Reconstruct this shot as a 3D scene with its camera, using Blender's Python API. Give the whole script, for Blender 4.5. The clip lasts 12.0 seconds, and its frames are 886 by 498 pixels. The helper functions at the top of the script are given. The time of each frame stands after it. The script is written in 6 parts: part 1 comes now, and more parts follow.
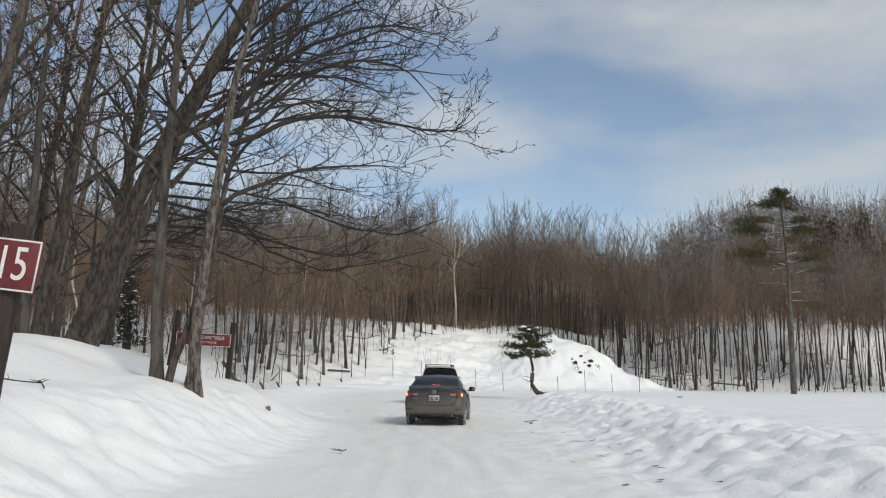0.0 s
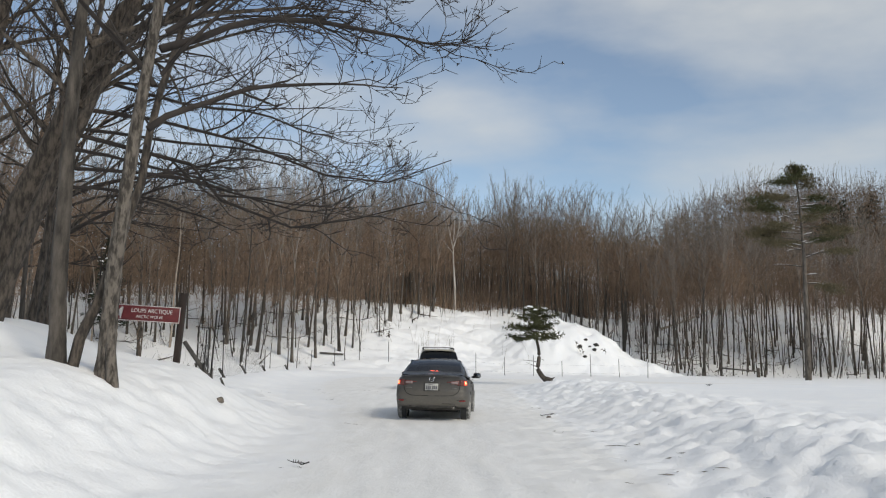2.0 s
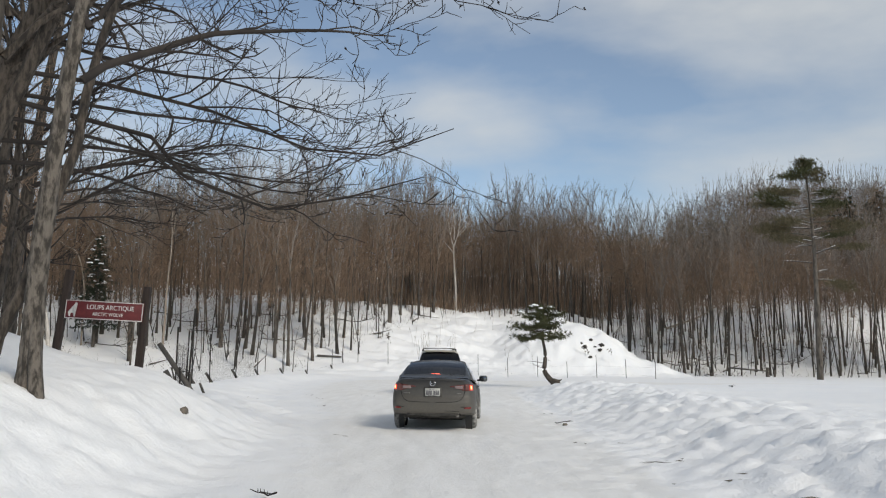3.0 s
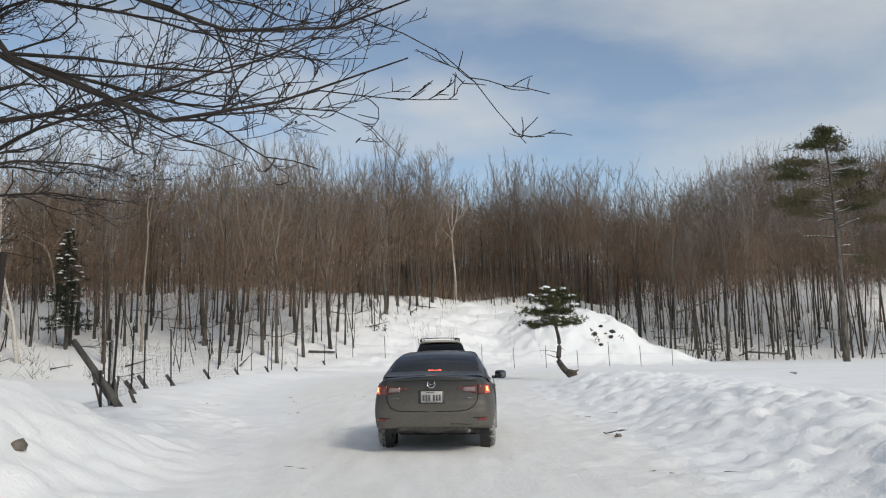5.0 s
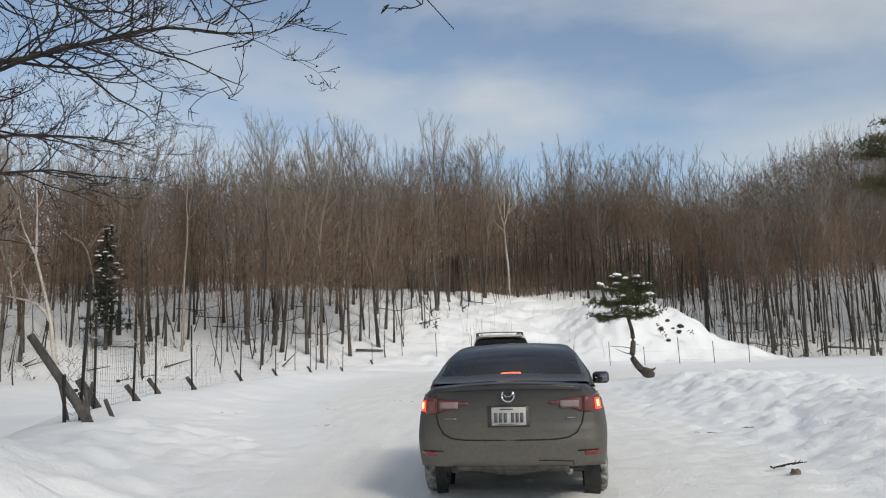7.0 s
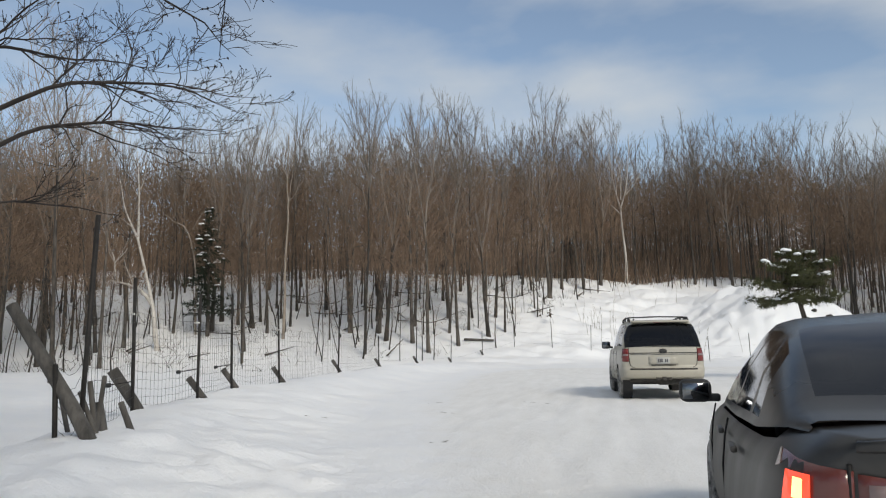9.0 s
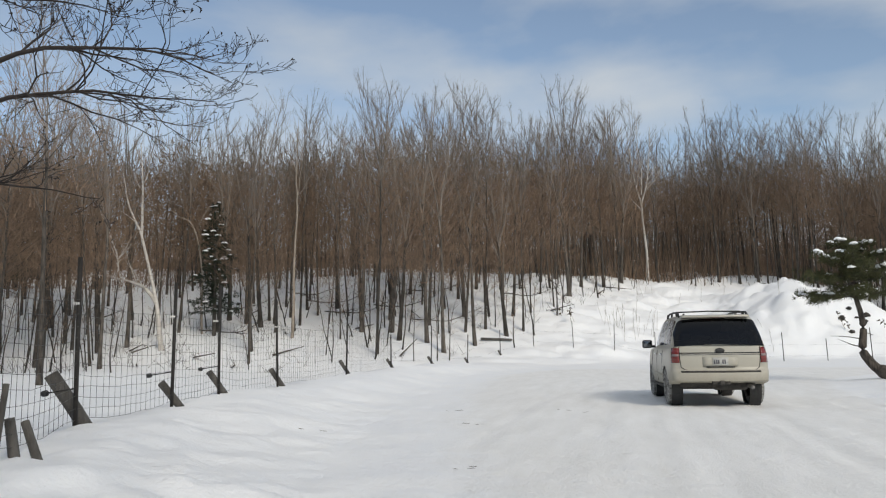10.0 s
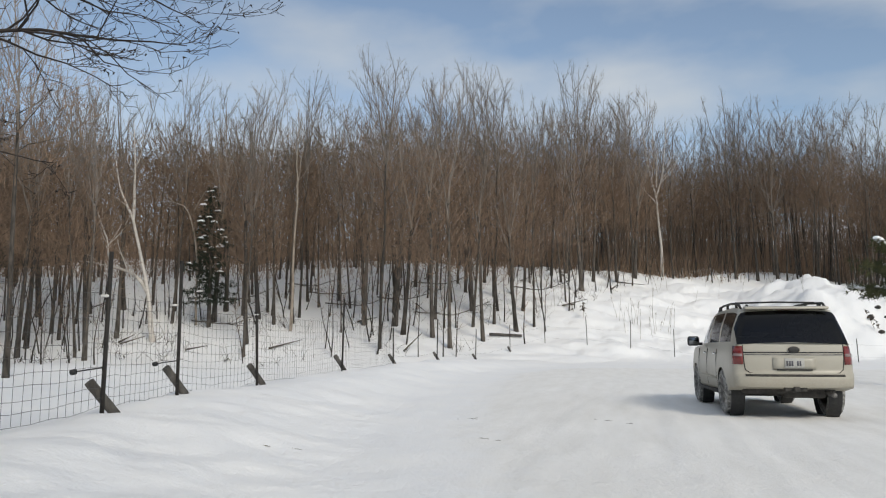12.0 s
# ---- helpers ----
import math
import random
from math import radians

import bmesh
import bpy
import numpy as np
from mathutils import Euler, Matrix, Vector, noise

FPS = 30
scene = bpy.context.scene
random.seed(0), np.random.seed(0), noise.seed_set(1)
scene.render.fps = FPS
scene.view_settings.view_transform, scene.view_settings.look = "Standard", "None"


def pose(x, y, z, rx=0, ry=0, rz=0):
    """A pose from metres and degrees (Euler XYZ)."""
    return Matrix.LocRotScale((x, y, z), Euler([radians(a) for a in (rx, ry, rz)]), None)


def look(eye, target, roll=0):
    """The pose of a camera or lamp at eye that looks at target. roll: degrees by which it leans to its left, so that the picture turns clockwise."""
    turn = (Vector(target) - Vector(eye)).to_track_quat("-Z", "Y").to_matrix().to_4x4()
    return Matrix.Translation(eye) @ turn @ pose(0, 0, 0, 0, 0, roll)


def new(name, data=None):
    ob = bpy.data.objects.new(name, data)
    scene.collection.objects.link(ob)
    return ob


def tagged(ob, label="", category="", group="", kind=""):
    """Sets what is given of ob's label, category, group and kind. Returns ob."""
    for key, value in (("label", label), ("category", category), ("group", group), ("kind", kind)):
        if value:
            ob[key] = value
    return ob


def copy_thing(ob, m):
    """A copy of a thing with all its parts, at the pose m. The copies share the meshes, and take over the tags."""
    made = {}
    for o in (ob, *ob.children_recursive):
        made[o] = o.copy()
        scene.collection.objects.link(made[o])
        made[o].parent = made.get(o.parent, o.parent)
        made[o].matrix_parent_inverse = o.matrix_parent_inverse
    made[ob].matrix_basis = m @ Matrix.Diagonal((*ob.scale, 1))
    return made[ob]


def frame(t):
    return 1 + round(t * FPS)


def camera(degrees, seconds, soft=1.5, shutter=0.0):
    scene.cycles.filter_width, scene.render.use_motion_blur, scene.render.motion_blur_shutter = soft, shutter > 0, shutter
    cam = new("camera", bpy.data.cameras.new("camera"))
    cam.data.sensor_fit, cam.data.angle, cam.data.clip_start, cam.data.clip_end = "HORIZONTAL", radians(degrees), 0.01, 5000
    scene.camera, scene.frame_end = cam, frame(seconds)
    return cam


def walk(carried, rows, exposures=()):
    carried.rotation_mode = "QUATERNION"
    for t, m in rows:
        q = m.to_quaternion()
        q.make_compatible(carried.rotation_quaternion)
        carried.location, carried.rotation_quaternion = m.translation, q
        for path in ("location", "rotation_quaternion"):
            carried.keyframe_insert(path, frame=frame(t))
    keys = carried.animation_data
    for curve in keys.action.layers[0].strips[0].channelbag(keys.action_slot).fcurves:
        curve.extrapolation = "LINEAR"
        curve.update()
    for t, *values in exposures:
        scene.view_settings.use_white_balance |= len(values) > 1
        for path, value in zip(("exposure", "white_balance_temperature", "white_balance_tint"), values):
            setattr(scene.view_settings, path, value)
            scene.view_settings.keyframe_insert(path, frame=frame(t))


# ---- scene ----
cam = camera(59.8, 12.0, 1.15)
METRES, EYE, TILT, LEAN, TURN = 26.0, 1.46, 9.3, -0.8, 0.0
ROWS = [
    (0.0, 0.0, 0.0, 0.0, 0.0, 0.0, -0.0),
    (0.5, -0.0004, 0.0339, -0.0063, 0.02, -0.56, -0.14),
    (1.0, -0.0013, 0.073, -0.0117, -0.07, -0.77, -0.09),
    (1.5, -0.0019, 0.1153, -0.0189, -0.08, -1.19, -0.29),
    (2.0, -0.0018, 0.1572, -0.0255, -0.11, -1.19, -0.3),
    (2.5, -0.0019, 0.1987, -0.0329, -0.11, -1.19, 0.06),
    (3.0, -0.0027, 0.2416, -0.04, -0.12, -1.04, 0.17),
    (5.0, -0.0032, 0.4325, -0.0724, -0.32, -1.58, 1.82),
    (5.5, -0.0039, 0.4771, -0.0804, -0.36, -1.81, 1.95),
    (6.0, -0.0042, 0.5155, -0.0862, -0.51, -1.8, 2.3),
    (6.5, -0.0065, 0.5529, -0.0933, 0.12, -1.88, 2.56),
    (7.0, -0.014, 0.5925, -0.1, 3.37, -1.54, 2.86),
    (7.5, -0.0247, 0.6355, -0.1072, 6.51, -1.54, 3.44),
    (9.5, -0.0742, 0.8205, -0.1386, 11.56, -1.8, 3.39),
    (10.0, -0.0862, 0.8657, -0.1464, 11.99, -1.72, 3.52),
    (10.5, -0.0971, 0.9044, -0.1537, 12.22, -1.78, 2.98),
    (11.0, -0.1035, 0.9326, -0.1583, 12.39, -1.9, 3.07),
    (11.5, -0.1097, 0.9551, -0.162, 12.42, -1.84, 2.89),
    (12.0, -0.1144, 0.9724, -0.1648, 12.44, -2.01, 2.81),
]
walk(cam, [(t, pose(0, 0, EYE, TILT, LEAN, TURN) @ pose(METRES * x, METRES * y, METRES * z, 90 + pitch, roll, yaw)) for t, x, y, z, yaw, pitch, roll in ROWS],
     exposures=((0.0, -0.08, 7000, 8), (12.0, -0.07, 7000, 8)))

# ---- world, sun, sky ----
SUN_DIR = Vector((0.52, -0.66, 0.58)).normalized()
world = bpy.data.worlds.new("winter_sky")
scene.world = world
world.use_nodes = True
wn, wl = world.node_tree.nodes, world.node_tree.links
wn.clear()
sky = wn.new("ShaderNodeTexSky")
sky.sky_type = "NISHITA"
sky.sun_disc = False
sky.sun_elevation = math.asin(SUN_DIR.z)
sky.sun_rotation = math.atan2(SUN_DIR.x, SUN_DIR.y)
sky.air_density, sky.dust_density, sky.ozone_density = 1.0, 0.3, 2.4
co = wn.new("ShaderNodeTexCoord")
flat = wn.new("ShaderNodeMapping")
flat.inputs["Scale"].default_value = (1.0, 1.0, 2.6)
flat.inputs["Location"].default_value = (0.35, 0.2, 0.1)
wl.new(co.outputs["Generated"], flat.inputs["Vector"])
cl1 = wn.new("ShaderNodeTexNoise")
cl1.inputs["Scale"].default_value, cl1.inputs["Detail"].default_value, cl1.inputs["Roughness"].default_value = 2.3, 6.0, 0.52
cl1.inputs["Distortion"].default_value = 0.1
wl.new(flat.outputs["Vector"], cl1.inputs["Vector"])
ramp = wn.new("ShaderNodeValToRGB")
ramp.color_ramp.elements[0].position, ramp.color_ramp.elements[1].position = 0.45, 0.80
# haze low down, a thin veil towards the sun's side
axes = wn.new("ShaderNodeSeparateXYZ")
wl.new(co.outputs["Generated"], axes.inputs["Vector"])


def drift(axis, a, b, amount, base):
    mr = wn.new("ShaderNodeMapRange")
    mr.interpolation_type = "SMOOTHSTEP"
    for key, val in (("From Min", a), ("From Max", b), ("To Min", 0.0), ("To Max", amount)):
        mr.inputs[key].default_value = val
    wl.new(axes.outputs[axis], mr.inputs["Value"])
    ad = wn.new("ShaderNodeMath")
    ad.operation = "ADD"
    wl.new(base, ad.inputs[0])
    wl.new(mr.outputs["Result"], ad.inputs[1])
    return ad.outputs[0]


def bank(cx, cz, sx, sz, slope, amount, base):
    """A bank of cloud (or, with a negative amount, a clear stretch) about the direction (cx, cz), drawn out along a sloping line."""
    acc = None
    for axis, c, k in (("X", cx, 1.0), ("Z", cz, 0.0)):
        a = wn.new("ShaderNodeMath")
        a.operation = "SUBTRACT"
        wl.new(axes.outputs[axis], a.inputs[0])
        a.inputs[1].default_value = c
        if k:
            off_x = a
        else:
            off_z = a
    tilt = wn.new("ShaderNodeMath")
    tilt.operation = "MULTIPLY_ADD"
    wl.new(off_x.outputs[0], tilt.inputs[0])
    tilt.inputs[1].default_value = -slope
    wl.new(off_z.outputs[0], tilt.inputs[2])
    for node, size in ((off_x, sx), (tilt, sz)):
        d = wn.new("ShaderNodeMath")
        d.operation = "DIVIDE"
        wl.new(node.outputs[0], d.inputs[0])
        d.inputs[1].default_value = size
        q = wn.new("ShaderNodeMath")
        q.operation = "MULTIPLY"
        wl.new(d.outputs[0], q.inputs[0])
        wl.new(d.outputs[0], q.inputs[1])
        if acc is None:
            acc = q
        else:
            add = wn.new("ShaderNodeMath")
            add.operation = "ADD"
            wl.new(acc.outputs[0], add.inputs[0])
            wl.new(q.outputs[0], add.inputs[1])
            acc = add
    mr = wn.new("ShaderNodeMapRange")
    mr.interpolation_type = "SMOOTHSTEP"
    for key, val in (("From Min", 1.0), ("From Max", 0.0), ("To Min", 0.0), ("To Max", amount)):
        mr.inputs[key].default_value = val
    wl.new(acc.outputs[0], mr.inputs["Value"])
    ad = wn.new("ShaderNodeMath")
    ad.operation = "ADD"
    wl.new(base, ad.inputs[0])
    wl.new(mr.outputs["Result"], ad.inputs[1])
    return ad.outputs[0]


cover = drift("X", 0.30, 0.75, 0.06, drift("Z", 0.42, 0.18, 0.06, drift("Z", 0.48, 0.75, 0.16, cl1.outputs["Fac"])))
cover = bank(-0.04, 0.298, 0.20, 0.06, -0.10, 0.20, cover)
cover = bank(0.45, 0.40, 0.24, 0.08, 0.15, 0.11, cover)
cover = bank(-0.27, 0.36, 0.18, 0.07, -0.2, 0.12, cover)
cover = bank(0.14, 0.36, 0.26, 0.05, -0.18, -0.11, cover)
cover = bank(0.40, 0.30, 0.20, 0.05, -0.1, -0.06, cover)
wl.new(cover, ramp.inputs["Fac"])
cl2 = wn.new("ShaderNodeTexNoise")
cl2.inputs["Scale"].default_value, cl2.inputs["Detail"].default_value = 5.0, 4.0
wl.new(flat.outputs["Vector"], cl2.inputs["Vector"])
shade = wn.new("ShaderNodeMix")
shade.data_type = "RGBA"
shade.inputs["A"].default_value, shade.inputs["B"].default_value = (4.2, 4.65, 5.3, 1), (6.0, 6.25, 6.6, 1)
wl.new(cl2.outputs["Fac"], shade.inputs["Factor"])
low = wn.new("ShaderNodeMapRange")
low.inputs["To Min"].default_value, low.inputs["To Max"].default_value = 0.04, 0.93
wl.new(ramp.outputs["Color"], low.inputs["Value"])
mixc = wn.new("ShaderNodeMix")
mixc.data_type = "RGBA"
wl.new(low.outputs["Result"], mixc.inputs["Factor"])
vivid = wn.new("ShaderNodeHueSaturation")
vivid.inputs["Saturation"].default_value, vivid.inputs["Value"].default_value = 0.93, 1.12
wl.new(sky.outputs["Color"], vivid.inputs["Color"])
wl.new(vivid.outputs["Color"], mixc.inputs["A"])
wl.new(shade.outputs["Result"], mixc.inputs["B"])
bg = wn.new("ShaderNodeBackground")
bg.inputs["Strength"].default_value = 0.125
wl.new(mixc.outputs["Result"], bg.inputs["Color"])
wo = wn.new("ShaderNodeOutputWorld")
wl.new(bg.outputs["Background"], wo.inputs["Surface"])

sun = new("sun", bpy.data.lights.new("sun", "SUN"))
sun.data.energy, sun.data.angle, sun.data.color = 1.95, radians(16), (1.0, 0.93, 0.83)
sun.matrix_world = look(SUN_DIR * 200, (0, 0, 0))

# ---- materials ----
def mat(name, c1, c2=None, rough=0.6, metal=0.0, scale=6.0, bump=0.0, bscale=40.0, stretch=(1, 1, 1), spread=0.0, spec=0.5, detail=5.0, sharp=0.17):
    """A surface of two colours mixed by noise, with a fine relief; spread varies the value from object to object."""
    m = bpy.data.materials.new(name)
    m.use_nodes = True
    n, l = m.node_tree.nodes, m.node_tree.links
    b = n["Principled BSDF"]
    b.inputs["Roughness"].default_value, b.inputs["Metallic"].default_value = rough, metal
    b.inputs["Specular IOR Level"].default_value = spec
    tc = n.new("ShaderNodeTexCoord")
    mp = n.new("ShaderNodeMapping")
    mp.inputs["Scale"].default_value = stretch
    l.new(tc.outputs["Object"], mp.inputs["Vector"])
    nz = n.new("ShaderNodeTexNoise")
    nz.inputs["Scale"].default_value, nz.inputs["Detail"].default_value, nz.inputs["Roughness"].default_value = scale, detail, 0.62
    l.new(mp.outputs["Vector"], nz.inputs["Vector"])
    rp = n.new("ShaderNodeValToRGB")
    rp.color_ramp.elements[0].position, rp.color_ramp.elements[1].position = 0.5 - sharp, 0.5 + sharp
    rp.color_ramp.elements[0].color, rp.color_ramp.elements[1].color = (*c1, 1), (*(c2 or c1), 1)
    l.new(nz.outputs["Fac"], rp.inputs["Fac"])
    out = rp.outputs["Color"]
    if spread:
        oi = n.new("ShaderNodeObjectInfo")
        mr = n.new("ShaderNodeMapRange")
        mr.inputs["To Min"].default_value, mr.inputs["To Max"].default_value = 1 - spread, 1 + spread
        l.new(oi.outputs["Random"], mr.inputs["Value"])
        hs = n.new("ShaderNodeHueSaturation")
        l.new(mr.outputs["Result"], hs.inputs["Value"])
        l.new(out, hs.inputs["Color"])
        out = hs.outputs["Color"]
    l.new(out, b.inputs["Base Color"])
    if bump:
        nb = n.new("ShaderNodeTexNoise")
        nb.inputs["Scale"].default_value, nb.inputs["Detail"].default_value = bscale, 6.0
        l.new(mp.outputs["Vector"], nb.inputs["Vector"])
        bp = n.new("ShaderNodeBump")
        bp.inputs["Strength"].default_value, bp.inputs["Distance"].default_value = min(bump, 1.0), 0.035
        l.new(nb.outputs["Fac"], bp.inputs["Height"])
        l.new(bp.outputs["Normal"], b.inputs["Normal"])
    return m


def snow_mat(name):
    """Fresh snow; where the attribute 'packed' is high, driven-over snow with a dirty beige cast and tyre streaks along the road."""
    m = bpy.data.materials.new(name)
    m.use_nodes = True
    n, l = m.node_tree.nodes, m.node_tree.links
    b = n["Principled BSDF"]
    b.inputs["Roughness"].default_value = 0.75
    b.inputs["Specular IOR Level"].default_value = 0.25
    tc = n.new("ShaderNodeTexCoord")

    def noise_tex(scale, detail, st=(1, 1, 1)):
        mp = n.new("ShaderNodeMapping")
        mp.inputs["Scale"].default_value = st
        l.new(tc.outputs["Object"], mp.inputs["Vector"])
        z = n.new("ShaderNodeTexNoise")
        z.inputs["Scale"].default_value, z.inputs["Detail"].default_value, z.inputs["Roughness"].default_value = scale, detail, 0.6
        l.new(mp.outputs["Vector"], z.inputs["Vector"])
        return z.outputs["Fac"]

    def ramp_of(fac, p0, p1, c0, c1):
        r = n.new("ShaderNodeValToRGB")
        r.color_ramp.elements[0].position, r.color_ramp.elements[1].position = p0, p1
        r.color_ramp.elements[0].color, r.color_ramp.elements[1].color = (*c0, 1), (*c1, 1)
        l.new(fac, r.inputs["Fac"])
        return r.outputs["Color"]

    fresh = ramp_of(noise_tex(0.6, 5), 0.3, 0.7, (0.84, 0.855, 0.88), (0.90, 0.905, 0.91))
    dirty = ramp_of(noise_tex(1.2, 7, (2.2, 0.35, 1)), 0.30, 0.72, (0.79, 0.785, 0.77), (0.885, 0.883, 0.876))
    at = n.new("ShaderNodeAttribute")
    at.attribute_name = "packed"
    edge = n.new("ShaderNodeMath")
    edge.operation = "MULTIPLY_ADD"
    l.new(noise_tex(1.6, 6), edge.inputs[0])
    edge.inputs[1].default_value = 0.7
    l.new(at.outputs["Fac"], edge.inputs[2])
    fac = ramp_of(edge.outputs[0], 0.55, 1.15, (0, 0, 0), (1, 1, 1))
    mx = n.new("ShaderNodeMix")
    mx.data_type = "RGBA"
    l.new(fac, mx.inputs["Factor"])
    l.new(fresh, mx.inputs["A"])
    l.new(dirty, mx.inputs["B"])
    l.new(mx.outputs["Result"], b.inputs["Base Color"])
    b1 = n.new("ShaderNodeBump")
    b1.inputs["Strength"].default_value, b1.inputs["Distance"].default_value = 0.5, 0.06
    l.new(noise_tex(3.5, 8), b1.inputs["Height"])
    b2 = n.new("ShaderNodeBump")
    b2.inputs["Strength"].default_value, b2.inputs["Distance"].default_value = 0.55, 0.025
    l.new(noise_tex(22, 5), b2.inputs["Height"])
    l.new(b1.outputs["Normal"], b2.inputs["Normal"])
    l.new(b2.outputs["Normal"], b.inputs["Normal"])
    return m


SNOW = snow_mat("snow")
SNOW_CAP = mat("snow_cap", (0.84, 0.86, 0.89), (0.9, 0.91, 0.92), 0.8, bump=0.4, bscale=12)
BARK_GREY = mat("forest_bark", (0.018, 0.0155, 0.013), (0.115, 0.099, 0.084), 0.9, scale=7, bump=0.6, bscale=18, stretch=(1, 1, 0.25), spread=0.45)
BARK_LIGHT = mat("flaky_maple_bark", (0.038, 0.032, 0.026), (0.155, 0.134, 0.113), 0.9, scale=16, bump=1.0, bscale=30, stretch=(1, 1, 0.3), sharp=0.08, detail=8.0)
BARK_DARK = mat("dark_ridged_bark", (0.028, 0.023, 0.019), (0.105, 0.086, 0.070), 0.9, scale=14, bump=1.0, bscale=24, stretch=(1, 1, 0.25), sharp=0.1)
BARK_BIRCH = mat("birch_bark", (0.42, 0.39, 0.36), (0.62, 0.59, 0.55), 0.7, scale=6, bump=0.3, stretch=(0.5, 0.5, 2.0))
TWIG = mat("brown_twigs", (0.15, 0.103, 0.071), (0.30, 0.208, 0.145), 0.9, scale=0.8, spread=0.25)
TWIG_GREY = mat("grey_twigs", (0.125, 0.107, 0.092), (0.26, 0.225, 0.196), 0.9, scale=0.8, spread=0.25)
TWIG_DARK = mat("dark_twigs", (0.015, 0.012, 0.011), (0.048, 0.039, 0.034), 0.9, scale=2.0)
TWIG_BIRCH = mat("birch_twigs", (0.30, 0.25, 0.21), (0.42, 0.36, 0.31), 0.9, scale=2.0)
DEADWOOD = mat("bleached_dead_wood", (0.20, 0.165, 0.13), (0.38, 0.33, 0.28), 0.9, scale=6, bump=0.6, bscale=14, stretch=(1, 1, 0.3))
NEEDLES = mat("pine_needles", (0.035, 0.045, 0.017), (0.115, 0.115, 0.048), 0.8, scale=3, spread=0.15)
NEEDLES_SPRUCE = mat("spruce_needles", (0.014, 0.022, 0.013), (0.036, 0.05, 0.027), 0.8, scale=3)
NEEDLES_BROWN = mat("browned_pine_needles", (0.085, 0.078, 0.040), (0.19, 0.155, 0.088), 0.8, scale=2)

# ---- shape of the ground ----
def lattice(ix, iy, seed):
    h = (ix.astype(np.int64) * 374761393 + iy.astype(np.int64) * 668265263 + seed * 974634777) & 0x7FFFFFFF
    h = ((h ^ (h >> 13)) * 1274126177) & 0x7FFFFFFF
    h = h ^ (h >> 16)
    return (h & 0xFFFF) / 65535.0


def vnoise(x, y, scale, seed=0):
    x, y = np.asarray(x, float) * scale + 1000.0, np.asarray(y, float) * scale + 1000.0
    ix, iy = np.floor(x), np.floor(y)
    fx, fy = x - ix, y - iy
    fx, fy = fx * fx * fx * (fx * (fx * 6 - 15) + 10), fy * fy * fy * (fy * (fy * 6 - 15) + 10)
    a, b = lattice(ix, iy, seed), lattice(ix + 1, iy, seed)
    c, d = lattice(ix, iy + 1, seed), lattice(ix + 1, iy + 1, seed)
    return (a + (b - a) * fx) * (1 - fy) + (c + (d - c) * fx) * fy - 0.5


def fbm(x, y, scale, octaves=4, seed=0, gain=0.5):
    s, a = 0.0, 1.0
    for k in range(octaves):
        s = s + a * vnoise(x, y, scale * 2.03 ** k, seed + k * 17)
        a *= gain
    return s


def chunks(x, y, scale, seed):
    """Rounded blocks of thrown-up snow of uneven size, 0 to 1."""
    x, y = np.asarray(x, float) * scale + 1000.0, np.asarray(y, float) * scale + 1000.0
    ix, iy = np.floor(x), np.floor(y)
    best = np.zeros(np.shape(x))
    for dx in (-1, 0, 1):
        for dy in (-1, 0, 1):
            cx, cy = ix + dx, iy + dy
            a, b = lattice(cx, cy, seed), lattice(cx, cy, seed + 5)
            r = 0.25 + 0.55 * lattice(cx, cy, seed + 9)
            th = 6.283 * lattice(cx, cy, seed + 13)
            ux, uy = x - cx - a, y - cy - b
            px, py = ux * np.cos(th) + uy * np.sin(th), (uy * np.cos(th) - ux * np.sin(th)) * 1.5
            d = (np.abs(px) ** 2.6 + np.abs(py) ** 2.6) ** (1 / 2.6) / r
            best = np.maximum(best, np.sqrt(np.clip(1 - d * d, 0, 1)) * r)
    return best


def sstep(a, b, x):
    t = np.clip((np.asarray(x, float) - a) / (b - a), 0, 1)
    return t * t * (3 - 2 * t)


def curve(ys, xs):
    return lambda y: np.interp(y, ys, xs)


ROAD_L = curve([-80, 0, 10, 15, 20, 28, 36, 46, 56, 64, 70], [-4.2, -4.1, -3.6, -3.2, -3.3, -4.2, -6.2, -7.6, -8.2, -7.0, -3.0])
ROAD_R = curve([-80, 0, 14, 24, 34, 41, 44, 48, 52, 56, 62], [3.2, 3.2, 3.0, 3.3, 3.4, 3.5, 3.8, 4.4, 5.2, 8.0, 60.0])
FENCE_X = curve([22, 27.7, 30.8, 34, 36.7, 40.2, 47, 54, 61, 68, 74], [-6.9, -7.05, -8.35, -9.1, -9.7, -10.15, -10.8, -11.3, -11.2, -10.6, -9.2])
TRACK_A = curve([-80, 0, 14, 20, 26, 34, 42, 50, 58], [0.0, 0.0, -0.3, -1.3, -2.6, -3.4, -3.1, -1.8, 1.0])
TRACK_B = curve([-80, 10, 22, 30, 40, 50, 58], [0.5, 0.3, -0.2, -0.5, -0.3, 0.6, 3.0])
RISE_Y = curve([-80, -40, -16, -8, 0, 8, 14, 22, 30, 45, 120], [58, 62, 66, 70, 76, 80, 84, 92, 99, 102, 102])


